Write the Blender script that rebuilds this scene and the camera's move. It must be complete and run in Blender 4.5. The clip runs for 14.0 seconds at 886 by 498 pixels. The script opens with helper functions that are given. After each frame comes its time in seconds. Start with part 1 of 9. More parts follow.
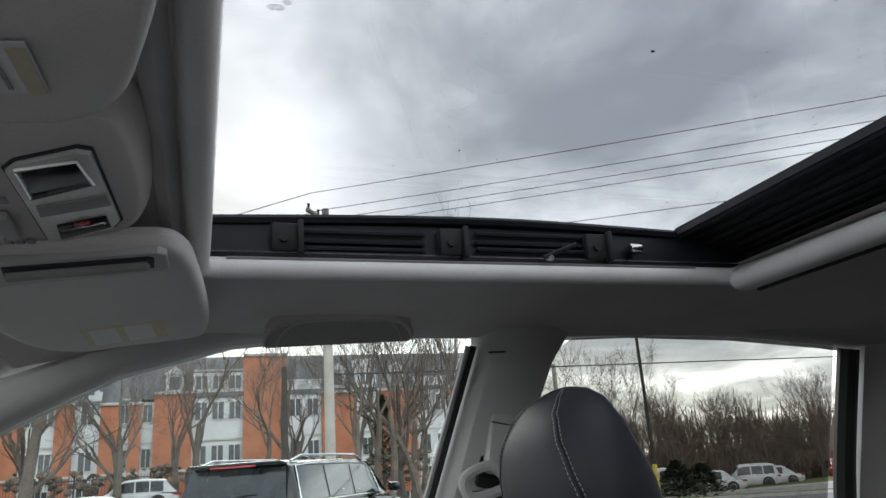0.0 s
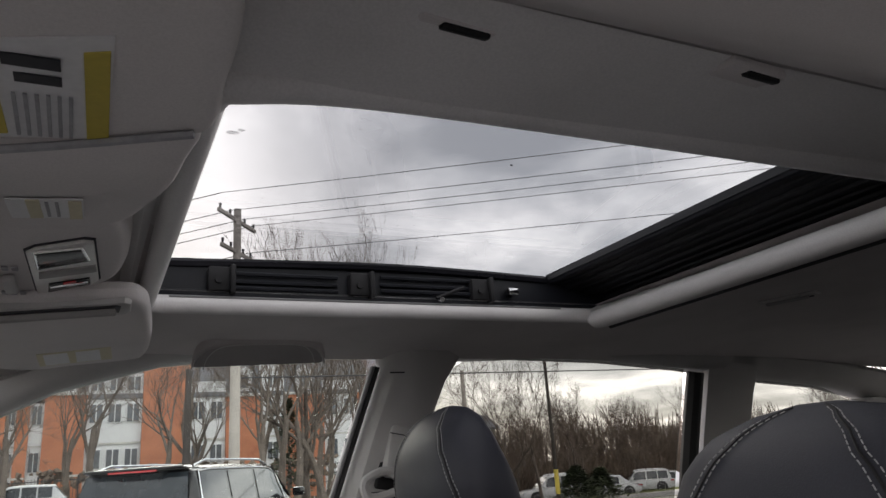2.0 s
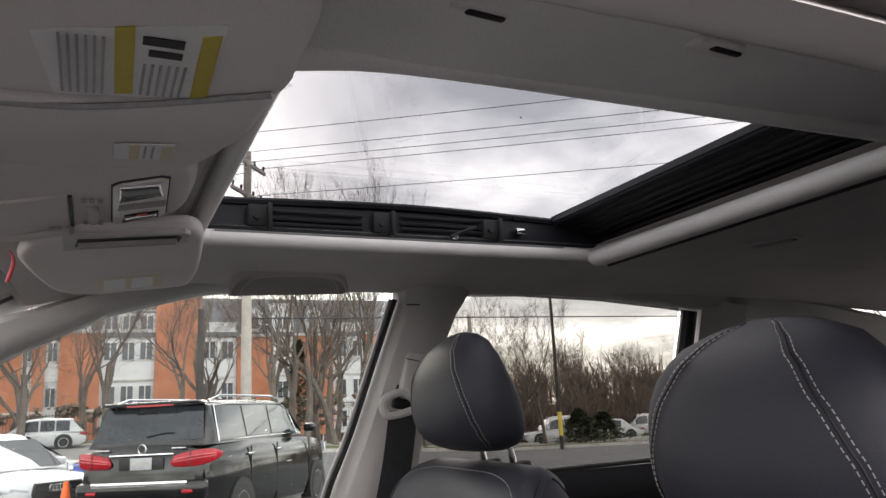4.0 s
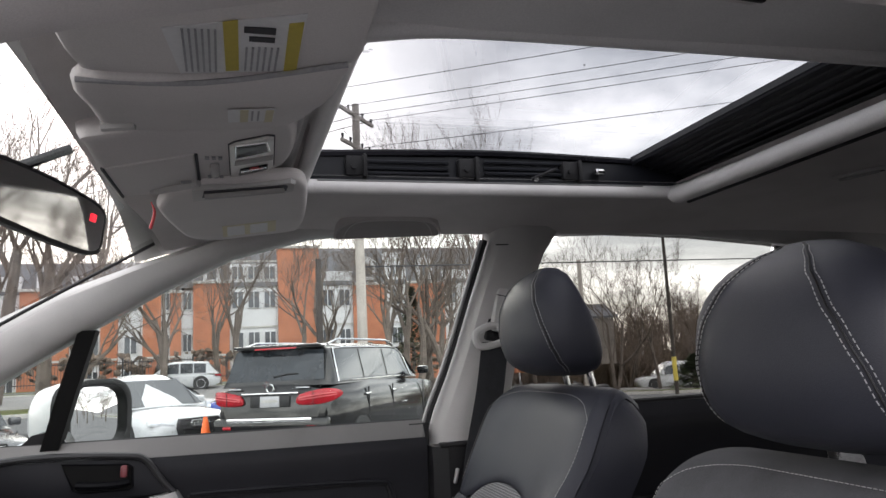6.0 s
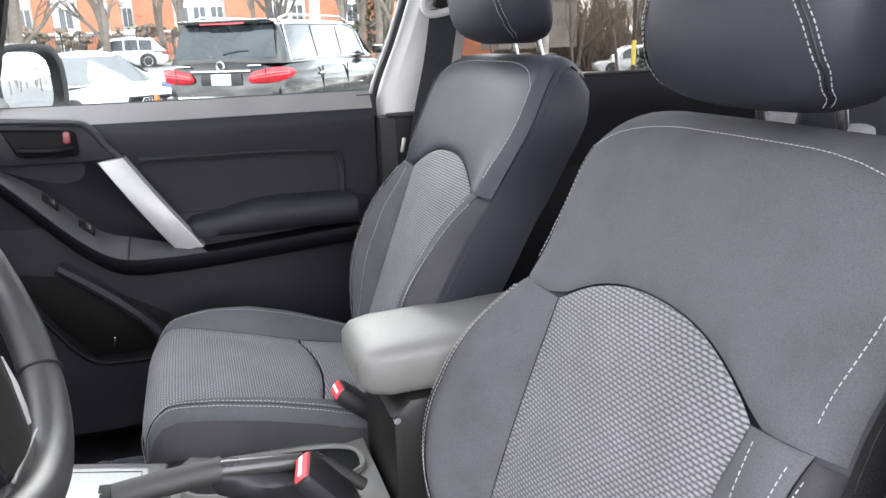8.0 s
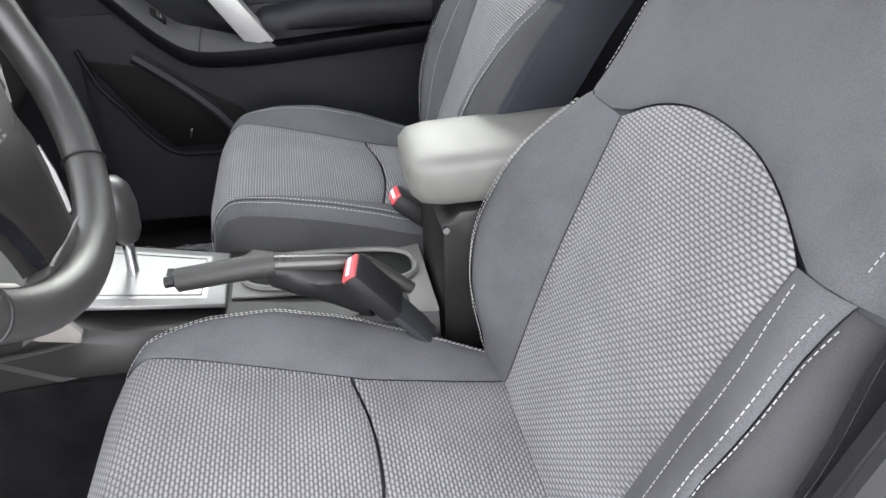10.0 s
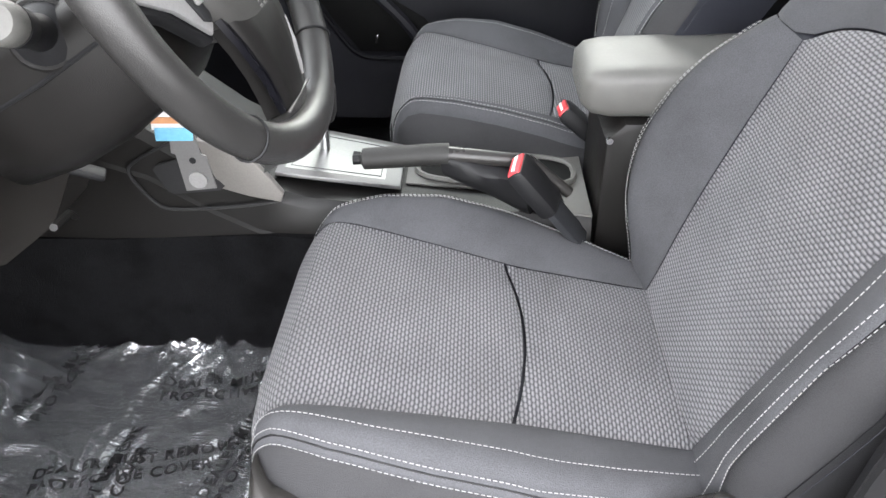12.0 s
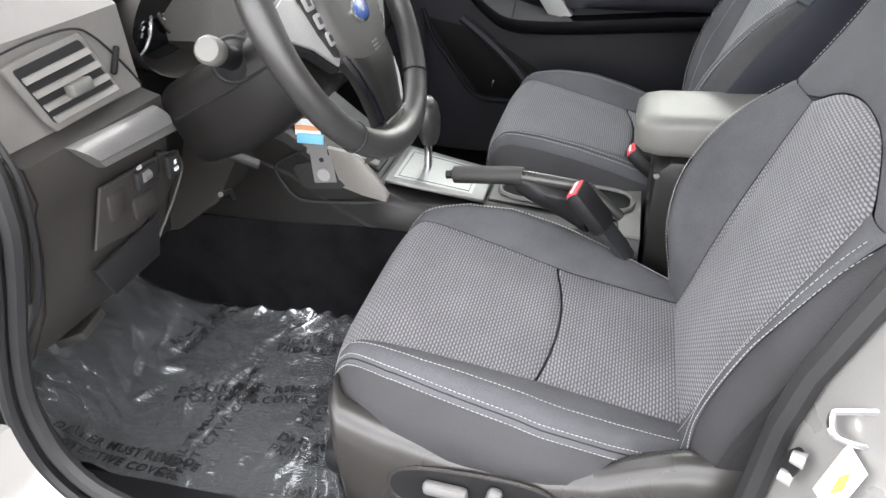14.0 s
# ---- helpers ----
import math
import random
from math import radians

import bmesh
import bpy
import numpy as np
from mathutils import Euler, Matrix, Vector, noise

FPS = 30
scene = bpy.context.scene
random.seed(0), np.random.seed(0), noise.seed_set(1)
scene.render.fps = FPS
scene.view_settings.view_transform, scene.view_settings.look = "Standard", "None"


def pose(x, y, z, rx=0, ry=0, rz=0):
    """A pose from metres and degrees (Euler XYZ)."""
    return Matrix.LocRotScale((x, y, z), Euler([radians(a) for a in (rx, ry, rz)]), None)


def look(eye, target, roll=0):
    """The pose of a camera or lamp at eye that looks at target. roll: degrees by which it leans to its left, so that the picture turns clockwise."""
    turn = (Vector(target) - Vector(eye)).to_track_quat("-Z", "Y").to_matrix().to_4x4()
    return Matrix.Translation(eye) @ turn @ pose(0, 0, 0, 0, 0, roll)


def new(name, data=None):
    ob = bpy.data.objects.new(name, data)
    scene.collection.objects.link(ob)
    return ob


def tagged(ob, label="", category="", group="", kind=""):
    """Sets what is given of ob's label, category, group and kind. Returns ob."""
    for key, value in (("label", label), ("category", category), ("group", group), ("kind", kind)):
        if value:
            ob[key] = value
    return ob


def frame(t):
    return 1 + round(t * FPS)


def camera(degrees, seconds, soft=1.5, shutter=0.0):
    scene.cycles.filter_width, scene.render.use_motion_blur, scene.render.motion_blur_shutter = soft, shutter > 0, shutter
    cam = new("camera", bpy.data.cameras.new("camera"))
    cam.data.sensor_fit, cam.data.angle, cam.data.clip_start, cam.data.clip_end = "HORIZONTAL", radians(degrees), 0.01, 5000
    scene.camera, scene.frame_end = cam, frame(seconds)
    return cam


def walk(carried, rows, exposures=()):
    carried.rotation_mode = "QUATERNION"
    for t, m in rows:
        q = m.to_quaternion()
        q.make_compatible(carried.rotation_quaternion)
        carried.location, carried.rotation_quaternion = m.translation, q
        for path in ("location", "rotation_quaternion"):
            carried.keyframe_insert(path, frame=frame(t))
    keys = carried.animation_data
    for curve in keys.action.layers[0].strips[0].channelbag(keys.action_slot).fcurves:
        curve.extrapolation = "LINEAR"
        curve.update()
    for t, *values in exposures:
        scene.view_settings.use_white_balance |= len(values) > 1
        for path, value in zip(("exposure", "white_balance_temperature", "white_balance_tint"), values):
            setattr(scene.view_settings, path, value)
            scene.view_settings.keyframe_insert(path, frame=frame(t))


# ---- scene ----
cam = camera(62.5, 14.0, 1.5, 0.0)
PATH = [
    (0, (-0.307, -0.53, 1.364), (0.312, 1.284, 1.938), -4.0),
    (0.5, (-0.291, -0.559, 1.357), (0.455, 1.203, 1.938), -4.3),
    (1, (-0.302, -0.603, 1.364), (0.491, 1.138, 1.947), -4.2),
    (1.5, (-0.339, -0.672, 1.364), (0.478, 1.059, 1.943), -4.0),
    (2, (-0.366, -0.729, 1.363), (0.47, 0.996, 1.933), -4.0),
    (2.5, (-0.379, -0.755, 1.355), (0.47, 0.967, 1.913), -3.9),
    (5, (-0.441, -0.894, 1.313), (0.265, 0.946, 1.652), -2.6),
    (5.5, (-0.441, -0.927, 1.308), (0.117, 0.965, 1.639), -1.9),
    (6, (-0.421, -0.94, 1.292), (0.125, 0.961, 1.591), -2.8),
    (6.5, (-0.413, -0.951, 1.284), (0.182, 0.954, 1.406), -3.0),
    (7, (-0.405, -0.951, 1.281), (0.223, 0.939, 1.098), -2.9),
    (7.2, (-0.406, -0.948, 1.275), (0.229, 0.926, 0.98), -2.9),
    (9.5, (-0.35, -0.907, 1.26), (0.076, 0.854, 0.412), -1.6),
    (10, (-0.342, -0.913, 1.258), (-0.04, 0.776, 0.23), -1.7),
    (10.5, (-0.351, -0.912, 1.261), (-0.13, 0.722, 0.13), -1.9),
    (11, (-0.372, -0.944, 1.258), (-0.231, 0.682, 0.101), -1.6),
    (11.5, (-0.382, -0.993, 1.256), (-0.364, 0.636, 0.096), -1.7),
    (12, (-0.374, -1.015, 1.258), (-0.468, 0.613, 0.099), -1.8),
    (12.5, (-0.366, -1.021, 1.262), (-0.559, 0.606, 0.115), -1.9),
    (13, (-0.348, -1.045, 1.271), (-0.636, 0.586, 0.15), -2.0),
    (13.5, (-0.304, -1.13, 1.291), (-0.678, 0.507, 0.205), -2.2),
    (14, (-0.253, -1.242, 1.327), (-0.697, 0.406, 0.284), -2.1),
]

# exposure opens up as the camera leaves the bright roof opening and turns to the dark seats
EXPOSURES = [
    (0.0, 0.5, 6300, 9), (0.5, 0.28, 5900, 9), (1.0, 0.28, 5650, 9), (1.5, 0.33, 6200, 11), (2.4, 0.58, 6900, 18), (5.0, 0.88, 6800, 17), (6.5, 0.95, 6400, 16), (7.0, 1.55, 6250, 16), (7.2, 1.78, 6250, 16),
    (9.3, 2.45, 6450, 13), (11.0, 2.32, 6450, 12), (14.0, 2.18, 6550, 12),
]
walk(cam, [(t, look(eye, target, roll)) for t, eye, target, roll in PATH], EXPOSURES)


# ---- world and light ----
def node(tree, kind, **values):
    n = tree.nodes.new(kind)
    for key, value in values.items():
        if key in n.inputs:
            n.inputs[key].default_value = value
    return n


def ramp(tree, stops):
    n = tree.nodes.new("ShaderNodeValToRGB")
    e = n.color_ramp.elements
    while len(e) < len(stops):
        e.new(0.5)
    for k, (p, c) in enumerate(stops):
        e[k].position, e[k].color = p, (*c, 1)
    return n


def math_node(tree, op, a, b=None):
    n = tree.nodes.new("ShaderNodeMath")
    n.operation = op
    for k, v in enumerate((a, b)):
        if v is None:
            continue
        if isinstance(v, (int, float)):
            n.inputs[k].default_value = v
        else:
            tree.links.new(v, n.inputs[k])
    return n.outputs[0]


world = bpy.data.worlds.new("overcast_sky")
scene.world = world
world.use_nodes = True
W = world.node_tree
W.nodes.clear()
out = W.nodes.new("ShaderNodeOutputWorld")
bg = W.nodes.new("ShaderNodeBackground")
sky = W.nodes.new("ShaderNodeTexSky")
sky.sky_type = "NISHITA"
sky.sun_disc = False
sky.sun_elevation, sky.sun_rotation = radians(22), radians(-4)
coord = W.nodes.new("ShaderNodeTexCoord")
sep = W.nodes.new("ShaderNodeSeparateXYZ")
W.links.new(coord.outputs["Generated"], sep.inputs[0])
# clouds lie on a flat layer: direction divided by its height
high = math_node(W, "MAXIMUM", math_node(W, "ADD", sep.outputs[2], 0.12), 0.05)
com = W.nodes.new("ShaderNodeCombineXYZ")
W.links.new(math_node(W, "DIVIDE", sep.outputs[0], high), com.inputs[0])
W.links.new(math_node(W, "DIVIDE", sep.outputs[1], high), com.inputs[1])
n1 = node(W, "ShaderNodeTexNoise", Scale=1.15, Detail=7.0, Roughness=0.55, Distortion=0.35)
W.links.new(com.outputs[0], n1.inputs["Vector"])
r1 = ramp(W, [(0.36, (0.33, 0.335, 0.345)), (0.46, (0.52, 0.525, 0.535)), (0.545, (0.82, 0.82, 0.82)), (0.64, (1.22, 1.21, 1.19))])
W.links.new(n1.outputs[0], r1.inputs[0])
# brighter towards the horizon and where the sun stands behind the cloud
hz = ramp(W, [(0.0, (1.10, 1.08, 1.05)), (0.22, (1.10, 1.09, 1.08)), (0.5, (1.0, 1.0, 1.0)), (1.0, (0.95, 0.95, 0.95))])
W.links.new(sep.outputs[2], hz.inputs[0])
mul = W.nodes.new("ShaderNodeMixRGB")
mul.blend_type, mul.inputs[0].default_value = "MULTIPLY", 1.0
W.links.new(r1.outputs[0], mul.inputs[1])
W.links.new(hz.outputs[0], mul.inputs[2])
SUN_WAY = Vector((0.12, 0.92, 0.38)).normalized()
dot = W.nodes.new("ShaderNodeVectorMath")
dot.operation = "DOT_PRODUCT"
W.links.new(coord.outputs["Generated"], dot.inputs[0])
dot.inputs[1].default_value = SUN_WAY
glow = math_node(W, "MULTIPLY", math_node(W, "POWER", math_node(W, "MAXIMUM", dot.outputs["Value"], 0.0), 140.0), 0.55)
add = W.nodes.new("ShaderNodeMixRGB")
add.blend_type, add.inputs[0].default_value = "ADD", 1.0
gl = W.nodes.new("ShaderNodeCombineXYZ")
for k in range(3):
    W.links.new(glow, gl.inputs[k])
# the sky is multiplied by a ramp along y: paler towards -y, away from the hidden sun
pale = math_node(W, "SUBTRACT", 1.12, math_node(W, "MULTIPLY", sep.outputs[1], 0.34))
pl3 = W.nodes.new("ShaderNodeCombineXYZ")
for k in range(3):
    W.links.new(pale, pl3.inputs[k])
mul2 = W.nodes.new("ShaderNodeMixRGB")
mul2.blend_type, mul2.inputs[0].default_value = "MULTIPLY", 1.0
W.links.new(mul.outputs[0], mul2.inputs[1])
W.links.new(pl3.outputs[0], mul2.inputs[2])
W.links.new(mul2.outputs[0], add.inputs[1])
W.links.new(gl.outputs[0], add.inputs[2])
mixs = W.nodes.new("ShaderNodeMixRGB")
mixs.blend_type, mixs.inputs[0].default_value = "MIX", 0.02
W.links.new(add.outputs[0], mixs.inputs[1])
W.links.new(sky.outputs[0], mixs.inputs[2])
W.links.new(mixs.outputs[0], bg.inputs[0])
bg.inputs[1].default_value = 2.1
W.links.new(bg.outputs[0], out.inputs[0])

sun = new("sun", bpy.data.lights.new("sun", "SUN"))
sun.data.energy, sun.data.angle, sun.data.color = 0.6, radians(30), (1.0, 0.97, 0.93)
sun.matrix_basis = look((0, 0, 0), -SUN_WAY)


# ---- materials ----
def surf(name, col, rough=0.6, metal=0.0, var=0.15, big=6.0, grain=300.0, bump=0.2, spec=0.5, coat=0.0, second=None, coords="Object", trans=0.0, bdist=0.001):
    """A surface with colour, gloss and relief that vary at two scales."""
    m = bpy.data.materials.new(name)
    m.use_nodes = True
    t = m.node_tree
    b = t.nodes["Principled BSDF"]
    tc = t.nodes.new("ShaderNodeTexCoord")
    a = node(t, "ShaderNodeTexNoise", Scale=big, Detail=4.0, Roughness=0.6)
    g = node(t, "ShaderNodeTexNoise", Scale=grain, Detail=2.0, Roughness=0.6)
    for n in (a, g):
        t.links.new(tc.outputs[coords], n.inputs["Vector"])
    second = second or tuple(c * (1 - 2 * var) for c in col)
    lo = tuple(c * (1 - var) + s * var for c, s in zip(col, second))
    hi = tuple(min(1, c * (1 + var)) for c in col)
    r = ramp(t, [(0.3, second if second != col else lo), (0.5, col), (0.72, hi)])
    t.links.new(a.outputs[0], r.inputs[0])
    r2 = ramp(t, [(0.35, (1 - var, 1 - var, 1 - var)), (0.65, (1 + var, 1 + var, 1 + var))])
    t.links.new(g.outputs[0], r2.inputs[0])
    mx = t.nodes.new("ShaderNodeMixRGB")
    mx.blend_type, mx.inputs[0].default_value = "MULTIPLY", 1.0
    t.links.new(r.outputs[0], mx.inputs[1])
    t.links.new(r2.outputs[0], mx.inputs[2])
    t.links.new(mx.outputs[0], b.inputs["Base Color"])
    rr = math_node(t, "ADD", math_node(t, "MULTIPLY", a.outputs[0], 0.25), rough - 0.125)
    t.links.new(rr, b.inputs["Roughness"])
    b.inputs["Metallic"].default_value = metal
    b.inputs["Specular IOR Level"].default_value = spec
    b.inputs["Coat Weight"].default_value = coat
    b.inputs["Transmission Weight"].default_value = trans
    if bump:
        bp = node(t, "ShaderNodeBump", Strength=bump, Distance=bdist)
        t.links.new(g.outputs[0], bp.inputs["Height"])
        t.links.new(bp.outputs[0], b.inputs["Normal"])
    return m


def glass_mat(name, tint, gloss=1.0):
    """Thin pane: lets light straight through, mirrors more at a slant."""
    m = bpy.data.materials.new(name)
    m.use_nodes = True
    t = m.node_tree
    t.nodes.clear()
    o = t.nodes.new("ShaderNodeOutputMaterial")
    tr = t.nodes.new("ShaderNodeBsdfTransparent")
    tr.inputs[0].default_value = (*tint, 1)
    gl = t.nodes.new("ShaderNodeBsdfGlossy")
    gl.inputs["Roughness"].default_value = 0.02
    fr = node(t, "ShaderNodeLayerWeight", Blend=0.5)
    slant = math_node(t, "POWER", fr.outputs["Facing"], 4.0)
    mx = t.nodes.new("ShaderNodeMixShader")
    t.links.new(math_node(t, "MINIMUM", math_node(t, "MULTIPLY", math_node(t, "ADD", math_node(t, "MULTIPLY", slant, 0.8), 0.04), gloss), 1.0), mx.inputs[0])
    t.links.new(tr.outputs[0], mx.inputs[1])
    t.links.new(gl.outputs[0], mx.inputs[2])
    t.links.new(mx.outputs[0], o.inputs[0])
    return m


def weave_mat(name, thread, gap, wide=0.0088, tall=0.0045):
    """Coarse woven cloth: rows of short raised knots, offset row by row, laid out in metres by the UV map."""
    m = bpy.data.materials.new(name)
    m.use_nodes = True
    t = m.node_tree
    b = t.nodes["Principled BSDF"]
    uv = t.nodes.new("ShaderNodeUVMap")
    sp = t.nodes.new("ShaderNodeSeparateXYZ")
    wob = node(t, "ShaderNodeTexNoise", Scale=60.0, Detail=2.0)
    t.links.new(uv.outputs[0], wob.inputs["Vector"])
    t.links.new(uv.outputs[0], sp.inputs[0])
    v = math_node(t, "ADD", math_node(t, "DIVIDE", sp.outputs[1], tall), math_node(t, "MULTIPLY", wob.outputs[0], 0.30))
    row = math_node(t, "FLOOR", v)
    u = math_node(t, "ADD", math_node(t, "ADD", math_node(t, "DIVIDE", sp.outputs[0], wide), math_node(t, "MULTIPLY", row, 0.5)), math_node(t, "MULTIPLY", wob.outputs[0], 0.22))
    fx = math_node(t, "MULTIPLY", math_node(t, "ABSOLUTE", math_node(t, "SUBTRACT", math_node(t, "FRACT", u), 0.5)), 2.0)
    fy = math_node(t, "MULTIPLY", math_node(t, "ABSOLUTE", math_node(t, "SUBTRACT", math_node(t, "FRACT", v), 0.5)), 2.0)
    knot = math_node(t, "SUBTRACT", math_node(t, "SUBTRACT", 1.0, math_node(t, "MULTIPLY", math_node(t, "POWER", fx, 2.2), 0.62)), math_node(t, "MULTIPLY", math_node(t, "POWER", fy, 1.7), 0.95))
    r0 = ramp(t, [(0.10, gap), (0.55, tuple(c * 0.62 for c in thread)), (0.95, thread)])
    t.links.new(knot, r0.inputs[0])
    no = node(t, "ShaderNodeTexNoise", Scale=9.0, Detail=5.0)
    t.links.new(uv.outputs[0], no.inputs["Vector"])
    fine = node(t, "ShaderNodeTexNoise", Scale=900.0, Detail=2.0)
    t.links.new(uv.outputs[0], fine.inputs["Vector"])
    mixed = math_node(t, "ADD", math_node(t, "MULTIPLY", no.outputs[0], 0.55), math_node(t, "MULTIPLY", fine.outputs[0], 0.45))
    r = ramp(t, [(0.3, (0.72, 0.72, 0.72)), (0.7, (1.22, 1.22, 1.22))])
    t.links.new(mixed, r.inputs[0])
    mx = t.nodes.new("ShaderNodeMixRGB")
    mx.blend_type, mx.inputs[0].default_value = "MULTIPLY", 1.0
    t.links.new(r0.outputs[0], mx.inputs[1])
    t.links.new(r.outputs[0], mx.inputs[2])
    t.links.new(mx.outputs[0], b.inputs["Base Color"])
    bp = node(t, "ShaderNodeBump", Strength=0.8, Distance=0.0013)
    t.links.new(knot, bp.inputs["Height"])
    t.links.new(bp.outputs[0], b.inputs["Normal"])
    b.inputs["Roughness"].default_value = 0.75
    b.inputs["Specular IOR Level"].default_value = 0.35
    b.inputs["Sheen Weight"].default_value = 0.12
    return m


def paint_mat(name, col, rough=0.25, coat=0.5):
    m = surf(name, col, rough, 0.0, 0.04, 3.0, 60.0, 0.0, 0.4, coat)
    return m


HEADLINER = surf("headliner_cloth", (0.585, 0.556, 0.548), 0.95, 0, 0.05, 5, 900, 0.25, 0.1)
TRIM_GREY = surf("grey_trim_plastic", (0.48, 0.472, 0.46), 0.62, 0, 0.04, 6, 700, 0.12, 0.35)
VISOR = surf("visor_vinyl", (0.66, 0.63, 0.615), 0.75, 0, 0.04, 5, 600, 0.15, 0.25)
LIP = surf("roof_lip_vinyl", (0.66, 0.645, 0.635), 0.45, 0, 0.05, 6, 500, 0.1, 0.4)
BLACK = surf("black_plastic", (0.010, 0.010, 0.011), 0.5, 0, 0.15, 8, 600, 0.15, 0.3)
TRACK = surf("black_track_metal", (0.006, 0.007, 0.010), 0.4, 0.0, 0.2, 10, 300, 0.1, 0.35)
DOORSKIN = surf("door_vinyl", (0.0108, 0.0110, 0.0140), 0.52, 0, 0.1, 7, 900, 0.3, 0.22)
DOORHARD = surf("door_hard_plastic", (0.0040, 0.0040, 0.0052), 0.5, 0, 0.1, 7, 900, 0.2, 0.08)
DOORSATIN = surf("door_satin_plastic", (0.0205, 0.0202, 0.0215), 0.42, 0, 0.1, 7, 900, 0.2, 0.3)
SILLTOP = surf("door_ledge_plastic", (0.165, 0.161, 0.156), 0.42, 0, 0.06, 7, 900, 0.15, 0.4)
# the grey trim again, with the middle pillar's shade put into its colour
PILLAR = surf("shaded_pillar_trim", (0.44, 0.43, 0.42), 0.65, 0, 0.04, 6, 700, 0.12, 0.3)
# windscreen light on the upper dash and shade below are put into these colours
DASH = surf("lit_dash_plastic", (0.150, 0.144, 0.137), 0.45, 0, 0.08, 7, 1200, 0.35, 0.35)
DASHLOW = surf("shaded_dash_plastic", (0.030, 0.0277, 0.0258), 0.5, 0, 0.1, 7, 1200, 0.35, 0.32)
HUBPAD = surf("airbag_cover", (0.052, 0.0505, 0.048), 0.46, 0, 0.08, 7, 1200, 0.3, 0.35)
CONSOLE = surf("console_plastic", (0.0095, 0.0088, 0.0083), 0.40, 0, 0.1, 7, 900, 0.25, 0.28)
# near-black: shade of hollows put into colour, also used for real black parts
DEEP = surf("well_shade_and_black_plastic", (0.004, 0.004, 0.004), 0.6, 0, 0.1, 7, 500, 0.1, 0.12)
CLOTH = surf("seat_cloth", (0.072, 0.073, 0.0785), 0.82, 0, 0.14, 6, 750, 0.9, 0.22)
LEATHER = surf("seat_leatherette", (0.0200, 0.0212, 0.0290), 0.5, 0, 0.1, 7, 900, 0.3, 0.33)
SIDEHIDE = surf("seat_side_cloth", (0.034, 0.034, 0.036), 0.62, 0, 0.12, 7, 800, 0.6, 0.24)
INSERT = weave_mat("seat_insert_weave", (0.205, 0.203, 0.214), (0.043, 0.043, 0.048))
THREAD = surf("pale_thread", (0.31, 0.31, 0.31), 0.8, 0, 0.1, 50, 900, 0.2)
SILVER = surf("silver_paint_plastic", (0.30, 0.296, 0.292), 0.42, 0.35, 0.05, 8, 400, 0.06)
PALEMETAL = surf("bright_satin_silver", (0.74, 0.73, 0.70), 0.34, 0.35, 0.04, 8, 300, 0.04)
STRIPGREY = surf("satin_strip", (0.17, 0.167, 0.164), 0.36, 0.35, 0.05, 8, 400, 0.05)
SHINY = surf("bright_plate", (0.25, 0.25, 0.25), 0.36, 0.85, 0.05, 8, 300, 0.05)
CHROME = surf("chrome", (0.8, 0.8, 0.8), 0.16, 1.0, 0.03, 10, 100, 0.0)
WHEELHIDE = surf("wheel_leather", (0.024, 0.0232, 0.0225), 0.33, 0, 0.15, 10, 1100, 0.3, 0.6)
ARMREST = surf("armrest_vinyl", (0.118, 0.116, 0.108), 0.42, 0, 0.08, 8, 1200, 0.35, 0.5)
CARPET = surf("carpet", (0.009, 0.009, 0.010), 0.98, 0, 0.3, 14, 700, 1.0, 0.1, bdist=0.004)
RUBBER = surf("rubber_seal", (0.010, 0.010, 0.011), 0.6, 0, 0.15, 10, 300, 0.15)
BODYPAINT = surf("silver_body_paint", (0.26, 0.253, 0.245), 0.3, 0.35, 0.05, 4, 900, 0.03, 0.5, 0.5)
DULLRED = surf("dull_red_plastic", (0.16, 0.035, 0.04), 0.45, 0, 0.05, 20, 300, 0.05)
RED = surf("red_plastic", (0.62, 0.05, 0.06), 0.4, 0, 0.05, 20, 300, 0.05)
BELT = surf("belt_webbing", (0.02, 0.021, 0.024), 0.8, 0, 0.2, 30, 900, 0.6, 0.3)
PAPER = surf("white_label", (0.72, 0.72, 0.72), 0.6, 0, 0.03, 10, 200, 0.0)
YELLOW = surf("yellow_label", (0.52, 0.42, 0.07), 0.6, 0, 0.04, 10, 200, 0.0)
PALEYELLOW = surf("faded_label", (0.60, 0.55, 0.38), 0.6, 0, 0.04, 10, 200, 0.0)
INK = surf("dark_ink", (0.03, 0.03, 0.035), 0.6, 0, 0.1, 10, 200, 0.0)
GREYINK = surf("grey_ink", (0.33, 0.33, 0.34), 0.6, 0, 0.1, 10, 200, 0.0)
GLASS = glass_mat("window_glass", (0.90, 0.94, 0.92))
GLASS_SCREEN = glass_mat("windscreen_glass", (0.80, 0.82, 0.81))
GRIP = surf("grab_handle_plastic", (0.34, 0.33, 0.32), 0.6, 0, 0.05, 8, 600, 0.15, 0.3)
HANDLE = surf("grab_bar_plastic", (0.46, 0.44, 0.43), 0.7, 0, 0.05, 8, 600, 0.15, 0.25)
GLASS_ROOF = glass_mat("roof_glass", (0.315, 0.328, 0.336))
GLASS_REAR = glass_mat("privacy_glass", (0.60, 0.605, 0.59))
MIRROR = surf("mirror_silver", (0.9, 0.9, 0.9), 0.02, 1.0, 0.0, 1, 1, 0.0)
DROP = glass_mat("water_drop", (0.95, 0.95, 0.95), 2.2)
SCREEN = surf("dark_glass_screen", (0.006, 0.006, 0.008), 0.16, 0, 0.1, 10, 50, 0.0, 0.2)


GRIPHIDE = surf("brake_grip_leather", (0.022, 0.0215, 0.0205), 0.5, 0, 0.12, 12, 1100, 0.4, 0.4)


